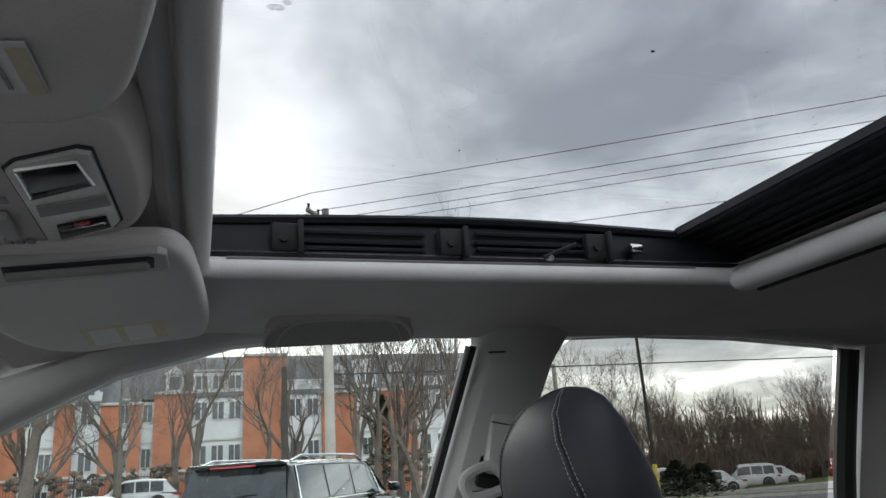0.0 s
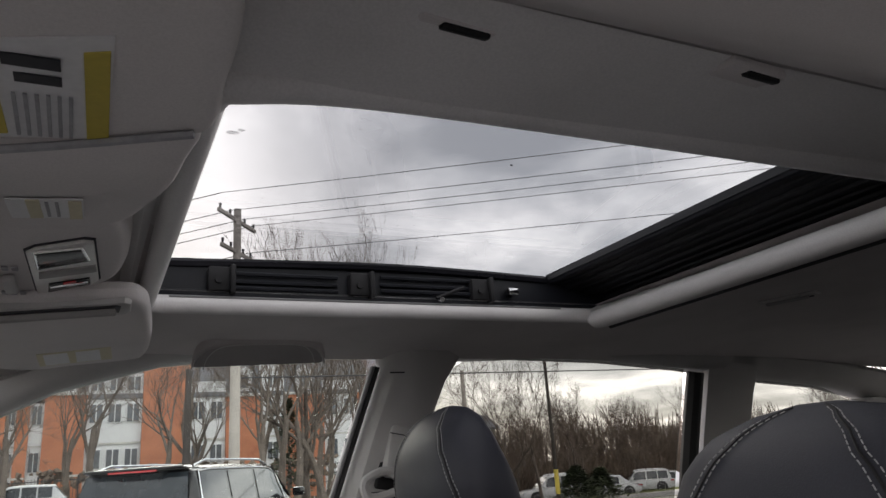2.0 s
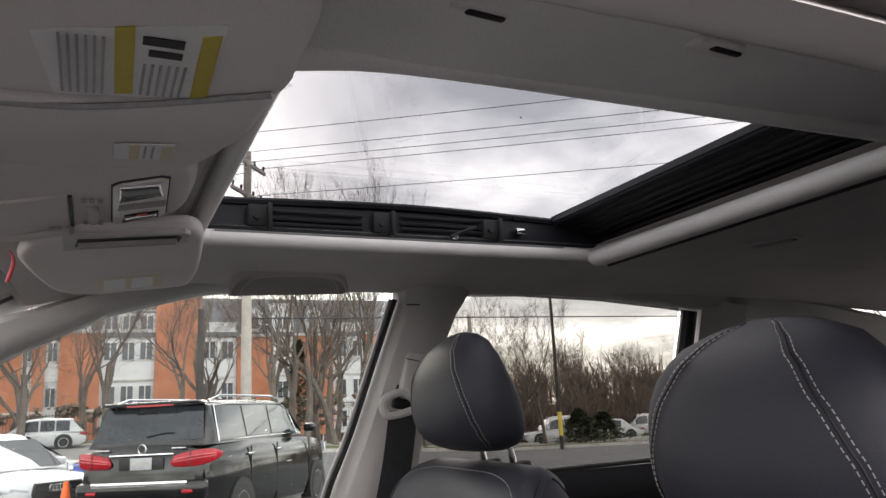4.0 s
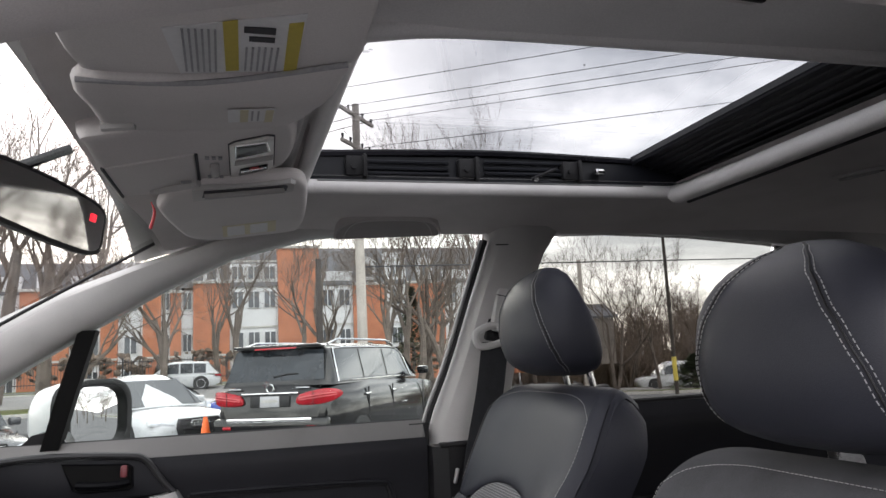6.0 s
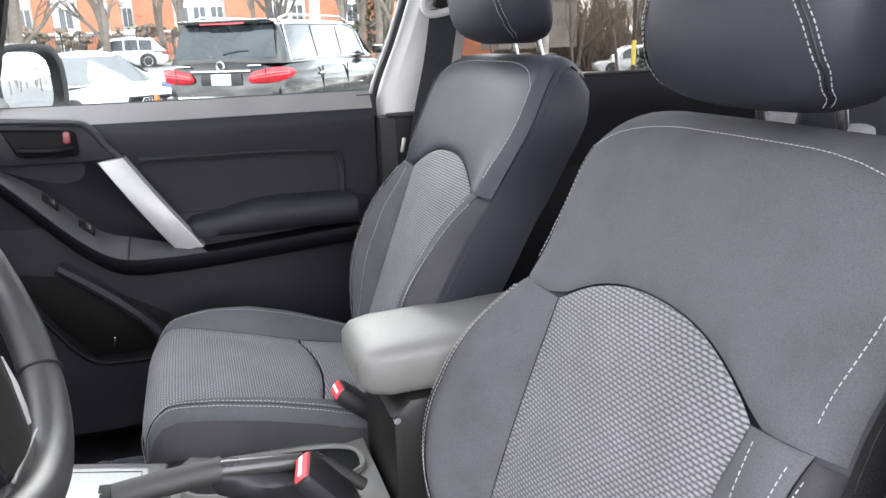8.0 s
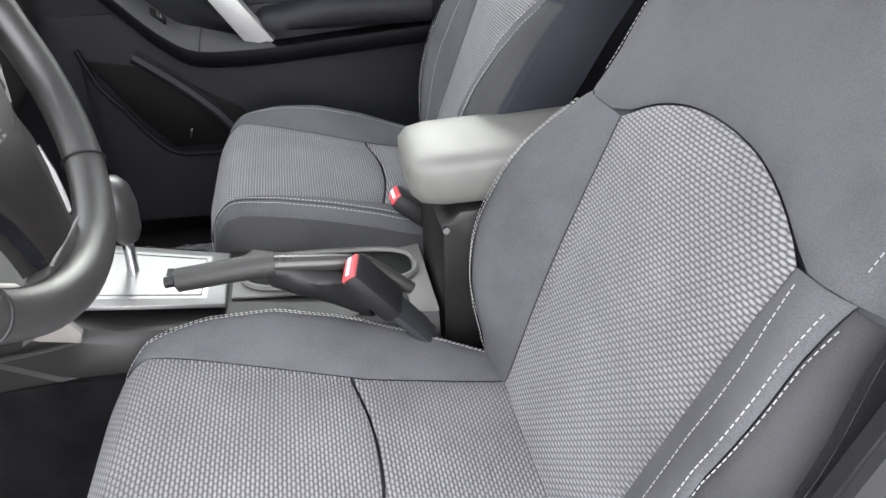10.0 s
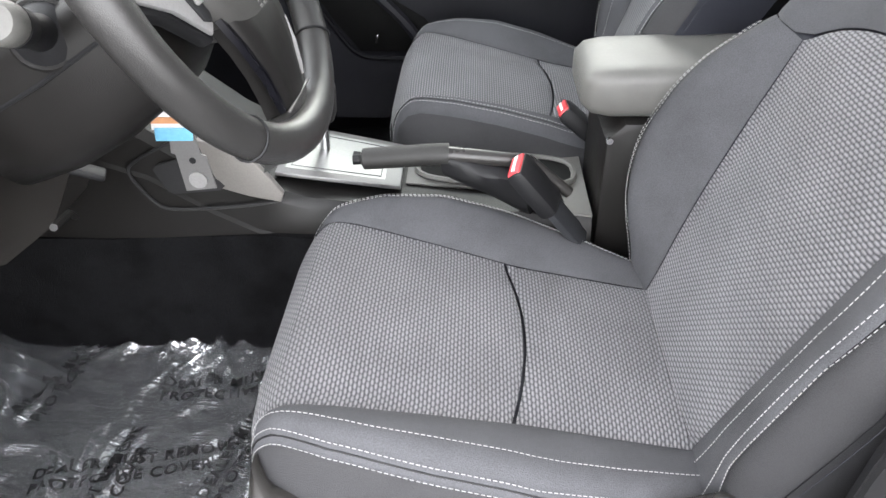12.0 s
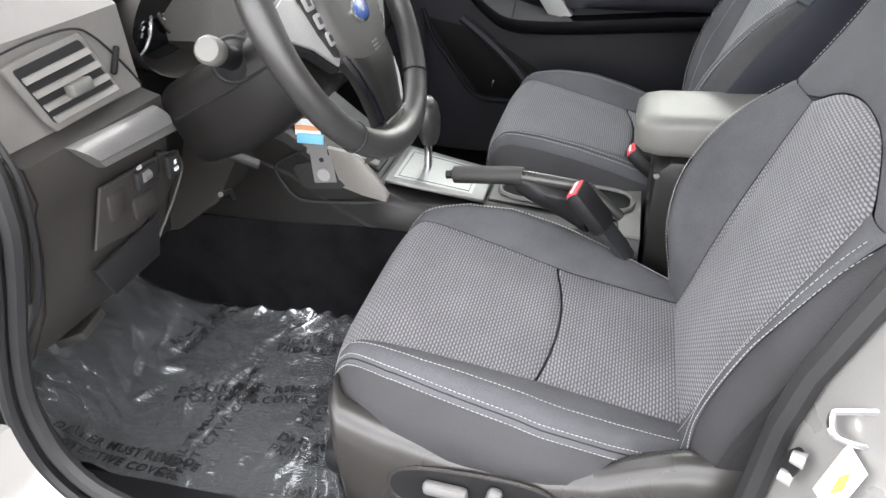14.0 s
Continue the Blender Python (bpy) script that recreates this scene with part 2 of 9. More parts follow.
# ---- building helpers ----
class Geo:
    """Collects the faces of one mesh."""

    def __init__(self):
        self.bm = bmesh.new()
        self.uv = None

    def box(self, c, size, rot=(0, 0, 0), bev=0.0, seg=2):
        r = bmesh.ops.create_cube(self.bm, size=1, matrix=pose(*c, *rot) @ Matrix.Diagonal((*size, 1)))
        if bev:
            edges = list({e for v in r["verts"] for e in v.link_edges})
            bmesh.ops.bevel(self.bm, geom=edges, offset=bev, segments=seg, profile=0.5, affect="EDGES")
        return self

    def ring_faces(self, rings, closed=True, caps=True):
        bm = self.bm
        vs = [[bm.verts.new(p) for p in r] for r in rings]
        n = len(vs[0])
        for a, b in zip(vs, vs[1:]):
            for k in range(n if closed else n - 1):
                j = (k + 1) % n
                bm.faces.new((a[k], a[j], b[j], b[k]))
        if caps and closed and n > 2:
            bm.faces.new(list(reversed(vs[0])))
            bm.faces.new(vs[-1])
        return self

    def tube(self, pts, r, n=8, closed=False, caps=True):
        pts = [Vector(p) for p in pts]
        rad = r if isinstance(r, (list, tuple)) else [r] * len(pts)
        rings, up = [], None
        for k, p in enumerate(pts):
            a = pts[k - 1] if k or closed else p
            b = pts[(k + 1) % len(pts)] if k + 1 < len(pts) or closed else p
            d = (b - a).normalized()
            if up is None:
                up = d.orthogonal().normalized()
            up = (up - d * up.dot(d)).normalized()
            side = d.cross(up)
            rings.append([p + (up * math.cos(2 * math.pi * i / n) + side * math.sin(2 * math.pi * i / n)) * rad[k] for i in range(n)])
        if closed:
            rings.append(rings[0])
        return self.ring_faces(rings, True, caps and not closed)

    def cyl(self, a, b, r1, r2=None, n=16):
        return self.tube([a, b], [r1, r1 if r2 is None else r2], n)

    def prism(self, pts, vec, bev=0.0, seg=2):
        """A flat outline in space, drawn out by vec."""
        bm, vec = self.bm, Vector(vec)
        a = [bm.verts.new(p) for p in pts]
        b = [bm.verts.new(Vector(p) + vec) for p in pts]
        fs = [bm.faces.new(a), bm.faces.new(list(reversed(b)))]
        n = len(a)
        for k in range(n):
            fs.append(bm.faces.new((a[(k + 1) % n], a[k], b[k], b[(k + 1) % n])))
        bmesh.ops.recalc_face_normals(bm, faces=fs)
        if bev:
            edges = list({e for f in fs[:2] for e in f.edges})
            bmesh.ops.bevel(bm, geom=edges, offset=bev, segments=seg, profile=0.5, affect="EDGES")
        return self

    def grid(self, fn, us, vs, uvfn=None, skip=None):
        """A sheet fn(u, v) over two lists of values."""
        bm = self.bm
        g = [[bm.verts.new(fn(u, v)) for v in vs] for u in us]
        if uvfn and self.uv is None:
            self.uv = bm.loops.layers.uv.new("UVMap")
        for i in range(len(us) - 1):
            for j in range(len(vs) - 1):
                if skip and skip((us[i] + us[i + 1]) / 2, (vs[j] + vs[j + 1]) / 2):
                    continue
                f = bm.faces.new((g[i][j], g[i + 1][j], g[i + 1][j + 1], g[i][j + 1]))
                if uvfn:
                    for loop, (a, b) in zip(f.loops, ((i, j), (i + 1, j), (i + 1, j + 1), (i, j + 1))):
                        loop[self.uv].uv = uvfn(us[a], vs[b])
        return self

    def ball(self, c, r, sub=1, scale=(1, 1, 1)):
        bmesh.ops.create_icosphere(self.bm, subdivisions=sub, radius=r, matrix=Matrix.Translation(c) @ Matrix.Diagonal((*scale, 1)))
        return self

    def turn(self, m):
        bmesh.ops.transform(self.bm, matrix=m, verts=self.bm.verts)
        return self


def lin(a, b, n):
    return [a + (b - a) * k / n for k in range(n + 1)]


def interp(x, table):
    return float(np.interp(x, [p[0] for p in table], [p[1] for p in table]))


def step(a, b, x):
    t = min(1, max(0, (x - a) / (b - a)))
    return t * t * (3 - 2 * t)


def smooth_path(pts, n=6, closed=False):
    """Points along a soft curve through pts."""
    p = [Vector(q) for q in pts]
    m = len(p)
    outp = []
    for k in range(m if closed else m - 1):
        if closed:
            a, b, c, d = p[k - 1], p[k], p[(k + 1) % m], p[(k + 2) % m]
        else:
            a, b, c, d = p[max(k - 1, 0)], p[k], p[k + 1], p[min(k + 2, m - 1)]
        for i in range(n):
            t = i / n
            outp.append(0.5 * (2 * b + (c - a) * t + (2 * a - 5 * b + 4 * c - d) * t * t + (3 * b - a - 3 * c + d) * t ** 3))
    if not closed:
        outp.append(p[-1])
    return outp


def round_rect(x0, x1, y0, y1, r, n=5):
    """Corner-rounded outline, counter-clockwise."""
    pts = []
    for cx, cy, a0 in ((x1 - r, y1 - r, 0), (x0 + r, y1 - r, 90), (x0 + r, y0 + r, 180), (x1 - r, y0 + r, 270)):
        for k in range(n + 1):
            a = radians(a0 + 90 * k / n)
            pts.append((cx + r * math.cos(a), cy + r * math.sin(a)))
    return pts


def mesh_of(name, geo, material, angle=38):
    me = bpy.data.meshes.new(name)
    geo.bm.normal_update()
    geo.bm.to_mesh(me)
    geo.bm.free()
    me.shade_smooth()
    me.set_sharp_from_angle(angle=radians(angle))
    me.materials.append(material)
    return me


def thing(name, at=(0, 0, 0), label="", category="", group="", m=None, kind=""):
    """The empty root of a thing. Parts are given in the same coordinates as at."""
    ob = new(name)
    ob.empty_display_size = 0.05
    ob.matrix_basis = m if m is not None else Matrix.Translation(at)
    return tagged(ob, label, category, group, kind)


def root_of(ob):
    while ob.parent:
        ob = ob.parent
    return ob


def part(name, geo, material, parent, label="", angle=38, local=False):
    """One mesh under a thing or under a part."""
    top = root_of(parent)
    if not local:
        geo.turn(top.matrix_basis.inverted())
    ob = new(name, mesh_of(name, geo, material, angle))
    ob.parent = parent
    return tagged(ob, label)


def solo(name, geo, material, label="", category="", group="", kind="", angle=38):
    """A thing, or piece of the setting, of one mesh."""
    return tagged(new(name, mesh_of(name, geo, material, angle)), label, category, group, kind)


def dashes(geo, pts, size=0.00052, dash=0.0040, gap=0.0022):
    """Stitches: short threads along a path."""
    pts = [Vector(p) for p in pts]
    run, pos = 0.0, []
    for a, b in zip(pts, pts[1:]):
        pos.append((run, a, b))
        run += (b - a).length

    def at(s):
        for r, a, b in reversed(pos):
            if s >= r:
                d = (b - a).length or 1e-6
                return a + (b - a) * min(1, (s - r) / d)
        return pts[0]
    s = 0.0
    while s + dash < run:
        geo.tube([at(s), at(s + dash)], size, 4)
        s += dash + gap
    return geo


# ---- car shell: x runs to the rear, y to the passenger's side, z up ----
HX0, HX1, HY0, HY1 = -0.314, 0.435, -0.335, 0.318      # the roof opening
SIDE_SLOPE = 0.252                                      # the side glass leans in


def glass_y(z):
    return 0.755 - SIDE_SLOPE * (z - 1.146)


def liner_z(x, y):
    """Height of the cloth under the roof."""
    front = max(0.0, -0.30 - x)
    back = max(0.0, x - 0.7)
    z = 1.611 - 0.30 * front ** 1.55 - 0.028 * back ** 2
    edge = max(0.0, abs(y) - 0.36) / 0.28
    z -= (0.035 if y > 0 else 0.125) * edge ** 2.2
    return z


def header_x(y):
    """The front edge of the roof lining, bowed across the car."""
    return -0.600 + 0.035 * (y / 0.6) ** 2


# lining with the roof opening cut through it
g = Geo()
ys = sorted(set([HY0, HY1] + lin(-0.655, -0.36, 8) + lin(-0.33, 0.30, 12) + lin(0.34, 0.64, 8)))
us = sorted(set([HX0, HX1] + lin(-0.7, -0.33, 10) + lin(-0.25, 0.40, 12) + lin(0.47, 2.0, 18)))


def liner_point(u, v):
    x = u
    if u < -0.33:
        f = (-0.33 - u) / 0.37
        x = -0.33 + (header_x(v) + 0.33) * f
    return Vector((x, v, liner_z(x, v)))


def in_hole(u, v):
    return HX0 < u < HX1 and HY0 < v < HY1


g.grid(liner_point, us, ys, skip=in_hole)
g.grid(lambda u, v: liner_point(u, v) + Vector((0, 0, 0.012)), us, ys, skip=in_hole)
solo("ceiling", g, HEADLINER, "light grey woven cloth roof lining with a large opening", "headliner", kind="structure", angle=60)

# outer roof skin
g = Geo()
oys = sorted(set([HY0 - 0.03, HY1 + 0.03] + lin(-0.70, 0.70, 26)))
oxs = sorted(set([HX0 - 0.02, HX1 - 0.02] + lin(-0.625, 2.1, 30)))


def roof_point(u, v):
    front = max(0.0, -0.25 - u)
    z = 1.688 - 0.36 * front ** 1.7 - 0.02 * max(0, u - 0.6) ** 2 - 0.06 * (v / 0.7) ** 4 - 0.02 * (v / 0.7) ** 2
    return Vector((u, v, z))


for dz in (0.0, -0.016):
    g.grid(lambda u, v, d=dz: roof_point(u, v) + Vector((0, 0, d)), oxs, oys,
           skip=lambda u, v: HX0 - 0.02 < u < HX1 - 0.02 and HY0 - 0.03 < v < HY1 + 0.03)
solo("roof", g, BODYPAINT, "silver painted steel roof skin round a glass panel", "car roof", kind="structure")

# rolled lip round the opening
lip = thing("roof_opening_trim", (0, 0, 1.6), "soft grey rolled trim round the roof opening", "trim", kind="structure")
ring = [Vector((x, y, 1.604)) for x, y in round_rect(HX0, HX1, HY0, HY1, 0.014)]
n = len(ring)
side_i = [k for k in range(n)]
m_lip = smooth_path([(HX1 - 0.012, HY1 + 0.002, 1.602), (HX1 - 0.10, HY1, 1.602), (HX0 + 0.10, HY1, 1.602), (HX0 + 0.016, HY1 - 0.001, 1.602), (HX0, HY1 - 0.016, 1.602), (HX0, HY1 - 0.10, 1.602), (HX0, HY0 + 0.10, 1.597), (HX0, HY0 + 0.016, 1.588), (HX0 + 0.016, HY0, 1.588), (HX0 + 0.10, HY0, 1.597), (0.0, HY0, 1.600), (HX1 - 0.012, HY0 - 0.002, 1.602)], 5)
part("front_and_side_lip", Geo().tube(m_lip, 0.0125, 12), LIP, lip)
outer = [Vector((x, y, liner_z(x, y) - 0.002)) for x, y in round_rect(HX0 - 0.035, HX1 + 0.075, HY0 - 0.105, HY1 + 0.040, 0.05)]


def surround_z(p, f, dz):
    """A soft valley runs round the opening, but not on the driver's side."""
    near = step(-0.24, -0.33, p.y)
    return dz * (1 - near) - near * (1 - f) * 0.018 * step(0.02, -0.30, p.x)


part("surround", Geo().ring_faces([[p.lerp(q, f) + Vector((0, 0, surround_z(p, f, dz))) for p, q in zip(ring, outer)] for f, dz in ((0.0, 0.008), (0.2, 0.018), (0.42, 0.018), (0.54, 0.004), (0.68, -0.005), (0.85, -0.004), (1.0, 0.0))], True, False), LIP, lip)
# a thicker padded bar closes the rear edge
bar = smooth_path([(HX1 - 0.004, HY1 - 0.004, 1.596), (HX1 - 0.004, HY1 - 0.05, 1.594), (HX1 - 0.010, 0.0, 1.592), (HX1 - 0.004, HY0 + 0.05, 1.594), (HX1 - 0.004, HY0 + 0.004, 1.596)], 8)
part("rear_bar", Geo().ring_faces([[p + Vector((0.022 * q * math.cos(a), 0, 0.0165 * q * math.sin(a))) for a in [2 * math.pi * k / 14 for k in range(14)]] for p, q in zip(bar, [0.35, 0.75, 0.92] + [1.0] * (len(bar) - 6) + [0.92, 0.75, 0.35])]), LIP, lip, "", 70)
# thin dark tube drawn as the shadow between bar and lining
part("bar_shadow_line", Geo().tube([(HX1 + 0.013, y, 1.5795) for y in lin(HY0 + 0.02, HY1 - 0.02, 4)], 0.0035, 6), RUBBER, lip, "dark line standing for the shadow gap under the bar")
part("bright_edge", Geo().tube([(HX0 + 0.03, HY1 - 0.008, 1.612), (HX1 - 0.08, HY1 - 0.008, 1.612)], 0.0022, 6), SHINY, lip, "thin pale edge strip")

# the roof window's frame: dark walls, rails and brackets between lining and glass
frame_t = thing("roof_window_frame", (0, 0, 1.65), "black roof window frame with tracks and brackets", "roof frame", kind="structure")
wy = HY1 + 0.012
g = Geo()
g.box((0.06, wy + 0.006, 1.637), (0.84, 0.012, 0.064))
g.box((0.06, wy - 0.003, 1.621), (0.78, 0.014, 0.010), bev=0.003)
g.box((0.06, HY0 - 0.018, 1.645), (0.84, 0.012, 0.048))
g.box((HX0 - 0.018, -0.005, 1.645), (0.012, 0.67, 0.048))
g.box((0.474, -0.005, 1.640), (0.008, 0.67, 0.06))
part("frame_wall", g, TRACK, frame_t)
g = Geo()
for z, d in ((1.630, 0.008), (1.640, 0.005), (1.652, 0.007)):
    g.tube([(HX0 + 0.09, wy - d, z), (-0.04, wy - d, z)], 0.0032, 6)
    g.tube([(0.03, wy - d, z + 0.004), (0.22, wy - d, z + 0.004)], 0.0032, 6)
part("track_rail", g, TRACK, frame_t)
for bx in (-0.215, -0.005, 0.205):
    b = Geo()
    b.box((bx, wy - 0.008, 1.641), (0.036, 0.022, 0.036), bev=0.004)
    b.box((bx + 0.016, wy - 0.014, 1.640), (0.007, 0.024, 0.042), bev=0.002)
    b.cyl((bx - 0.004, wy - 0.018, 1.638), (bx - 0.004, wy - 0.024, 1.638), 0.005, n=10)
    part("bracket", b, BLACK, frame_t)
g = Geo().tube(smooth_path([(0.12, wy - 0.02, 1.622), (0.15, wy - 0.022, 1.634), (0.17, wy - 0.02, 1.642)], 4), 0.003, 6)
part("lift_arm", g, BLACK, frame_t)
part("screw", Geo().cyl((0.125, wy - 0.02, 1.622), (0.125, wy - 0.032, 1.618), 0.004, n=10), CHROME, frame_t, "small bright screw")
part("clip", Geo().box((0.265, wy - 0.012, 1.640), (0.022, 0.016, 0.012), (0, 0, 12), 0.003), CHROME, frame_t, "small metal clip")
# rear cross bar with folded shade: ribbed, sloping forward
g = Geo()
for k in range(7):
    f = k / 6
    g.tube([(0.464 - 0.112 * f, HY0 - 0.01, 1.640 + 0.024 * f), (0.464 - 0.112 * f, HY1 + 0.01, 1.640 + 0.024 * f)], 0.0035 if k % 2 else 0.0050, 8)
g.prism([(0.470, HY0 - 0.01, 1.639), (0.345, HY0 - 0.01, 1.665), (0.345, HY0 - 0.01, 1.676), (0.470, HY0 - 0.01, 1.676)], (0, HY1 - HY0 + 0.02, 0))
part("shade_housing", g, TRACK, frame_t)
# glass with a printed dark border
g = Geo().grid(lambda u, v: Vector((u, v, 1.682 - 0.012 * (v / 0.33) ** 2)), lin(HX0 - 0.015, 0.36, 6), lin(HY0 - 0.02, HY1 + 0.02, 10))
pane = part("glass_panel", g, GLASS_ROOF, frame_t, "clear tinted roof glass with dried drops")
pane.visible_shadow = False
g = Geo()
random.seed(3)
for k in range(46):
    x, y = random.uniform(HX0 + 0.02, 0.30), random.uniform(HY0 + 0.02, HY1 - 0.01)
    g.ball((x, y, 1.678 - 0.012 * (y / 0.33) ** 2), random.uniform(0.0004, 0.0013), 1, (1.3, 1, 0.4))
g.ball((-0.265, -0.085, 1.677), 0.0045, 2, (1.5, 0.8, 0.15))
g.ball((-0.258, -0.092, 1.677), 0.003, 2, (1.2, 0.9, 0.15))
part("dried_drops", g, DROP, frame_t)
part("leaf_speck", Geo().ball((0.035, -0.09, 1.677), 0.0016, 1, (1.4, 1, 0.4)).ball((-0.06, 0.12, 1.677), 0.0012, 1, (1, 1, 0.4)), INK, frame_t)
g = Geo()
crown = smooth_path([(HX0 - 0.01, HY1 + 0.014, 1.664), (-0.1, HY1 + 0.010, 1.671), (0.1, HY1 + 0.008, 1.673), (0.35, HY1 + 0.012, 1.667)], 5)
g.tube(crown, 0.007, 6)
part("glass_edge", g, SCREEN, frame_t)

# floor of the car, tunnel left to the console
g = Geo()


def floor_z(x):
    return interp(x, [(-1.7, 0.86), (-1.42, 0.62), (-1.22, 0.445), (-1.1, 0.415), (-0.3, 0.41), (0.1, 0.43), (0.6, 0.43), (0.7, 0.62), (2.1, 0.66)])


fx = lin(-1.7, 2.1, 40)
g.grid(lambda u, v: Vector((u, v, floor_z(u) + 0.004 * noise.noise((u * 9, v * 9, 0)))), fx, lin(-0.66, 0.72, 24))
g.grid(lambda u, v: Vector((u, v, floor_z(u) - 0.03)), fx, lin(-0.70, 0.74, 2))
solo("floor", g, CARPET, "black needle-felt car carpet", "floor", kind="structure")

# sill of the open driver's door
sill = thing("door_sill", (-0.5, -0.7, 0.45), "black scuff plate and silver sill of the open driver's door", "sill", kind="structure")
bodyg = Geo().prism([(-1.25, -0.66, 0.40), (-1.25, -0.66, 0.455), (-1.25, -0.74, 0.465), (-1.25, -0.83, 0.44), (-1.25, -0.86, 0.36), (-1.25, -0.84, 0.25), (-1.25, -0.66, 0.25)], (1.5, 0, 0), 0.008)
part("sill_panel", bodyg, BODYPAINT, sill)
part("scuff_plate", Geo().prism([(-1.22, -0.60, 0.415), (-1.22, -0.62, 0.468), (-1.22, -0.70, 0.476), (-1.22, -0.705, 0.462), (-1.22, -0.63, 0.44)], (1.16, 0, 0), 0.004), BLACK, sill)
seal = smooth_path([(-1.0, -0.712, 1.10), (-0.87, -0.716, 1.06), (-0.852, -0.72, 0.985), (-0.871, -0.72, 0.912), (-0.906, -0.72, 0.815), (-0.926, -0.72, 0.742), (-0.930, -0.72, 0.686), (-0.921, -0.72, 0.627), (-0.894, -0.72, 0.580), (-0.850, -0.72, 0.550), (-0.75, -0.72, 0.522), (-0.5, -0.722, 0.498), (-0.12, -0.724, 0.488)], 6)
part("door_seal", Geo().tube(seal, 0.012, 8), RUBBER, sill)
part("seal_lip", Geo().tube([p + Vector((-0.010, -0.020, -0.006)) for p in seal], 0.009, 8), BLACK, sill)
# painted step outside the seal, turning up into the hinge pillar
g = []
for k, p in enumerate(seal):
    d = (seal[min(k + 1, len(seal) - 1)] - seal[max(k - 1, 0)]).normalized()
    n = Vector((d.z, 0, -d.x))
    if n.z > 0 or (abs(n.z) < 0.3 and n.x > 0):
        n = -n
    if p.z < 0.70 and p.x < -0.05:
        g.append([p + Vector((0, dy, 0)) + n * dn for dy, dn in ((-0.026, 0.008), (-0.040, 0.014), (-0.075, 0.020), (-0.105, 0.030), (-0.125, 0.06), (-0.13, 0.16), (-0.03, 0.16))])
part("painted_step", Geo().ring_faces(g), BODYPAINT, sill)

kick = [Vector((x, y, 0)) for x, y in ((-1.40, -0.40), (-1.24, -0.47), (-1.12, -0.555), (-1.04, -0.61), (-0.98, -0.63), (-0.98, -0.70), (-1.40, -0.70))]
part("kick_trim", Geo().ring_faces([[p + Vector((dx, dy, z)) for p in kick] for z, dx, dy in ((0.40, 0.02, 0.01), (0.47, 0, 0), (0.50, -0.03, -0.015), (0.58, -0.07, -0.02))]), BLACK, sill, "black plastic kick trim")

# hinge pillar and cowl side on the driver's side
g = Geo()
g.prism([(-1.46, -0.64, 0.42), (-1.30, -0.64, 0.42), (-1.33, -0.64, 0.60), (-1.38, -0.64, 0.80), (-1.36, -0.64, 1.12), (-1.50, -0.64, 1.12)], (0, -0.20, 0), 0.012)
solo("trim", g, BLACK, "black kick panel by the open driver's door", "trim", kind="structure")

# lower pillar behind the driver's seat, with catch and label
bp = thing("pillar_driver", (0.05, -0.72, 0.5), "silver painted door pillar with catch plate beside the driver's seat", "pillar", kind="structure")


def pillar_x(z):
    return interp(z, [(0.30, -0.062), (0.65, -0.088), (0.85, -0.068), (1.0, -0.012), (1.2, 0.085), (1.35, 0.13), (1.6, 0.19)])


zs = lin(0.30, 1.58, 20)
g = Geo()
g.ring_faces([[Vector((pillar_x(z) + a, b + max(0, z - 1.05) * 0.20, z)) for a, b in
               ((0.0, -0.655), (0.012, -0.70), (0.03, -0.745), (0.06, -0.80), (0.10, -0.845), (0.24, -0.86), (0.26, -0.66))] for z in zs])
part("painted_pillar", g, BODYPAINT, bp)
g = Geo().ring_faces([[Vector((pillar_x(z) + a, b + max(0, z - 1.05) * 0.20, z)) for a, b in
                       ((-0.004, -0.645), (-0.014, -0.662), (-0.003, -0.676), (0.05, -0.66), (0.20, -0.65), (0.20, -0.635))] for z in zs])
part("inner_trim", g, BLACK, bp)
g = Geo().tube([(pillar_x(z) - 0.006, -0.676 + max(0, z - 1.05) * 0.20, z) for z in zs], 0.014, 8)
part("door_seal", g, RUBBER, bp)
SHIFT = Matrix.Translation((0.0127, 0.0309, -0.0294))
st = part("catch_plate", Geo().box((-0.028, -0.765, 0.916), (0.008, 0.036, 0.040), (0, 14, 22), 0.004).turn(SHIFT), BODYPAINT, bp)
part("catch_loop", Geo().tube(smooth_path([(-0.034, -0.765, 0.922), (-0.056, -0.752, 0.906), (-0.066, -0.748, 0.898), (-0.066, -0.760, 0.888), (-0.054, -0.768, 0.886), (-0.030, -0.782, 0.897)], 5), 0.0036, 8).turn(SHIFT), CHROME, st, "bright steel catch loop")
hole = part("bolt_hole", Geo().ring_faces([[Vector((-0.0835, -0.742, 0.826)) + Vector((0.010, -0.030, 0)).normalized() * r * 0.75 * math.cos(a) + Vector((0.06, 0, 0.20)).normalized() * r * 1.4 * math.sin(a) + Vector((dx, dx * 0.5, 0)) for a in [2 * math.pi * k / 18 for k in range(18)]] for dx, r in ((0.0, 0.015), (-0.002, 0.0145), (-0.002, 0.010))]).turn(SHIFT), BLACK, bp)
for y, z, x in ((-0.7475, 0.814, -0.0855), (-0.749, 0.840, -0.080)):
    part("bolt", Geo().cyl((x + 0.004, y - 0.002, z), (x - 0.007, y + 0.003, z), 0.008, 0.006, n=10).turn(SHIFT), SILVER, hole, "steel bolt head")
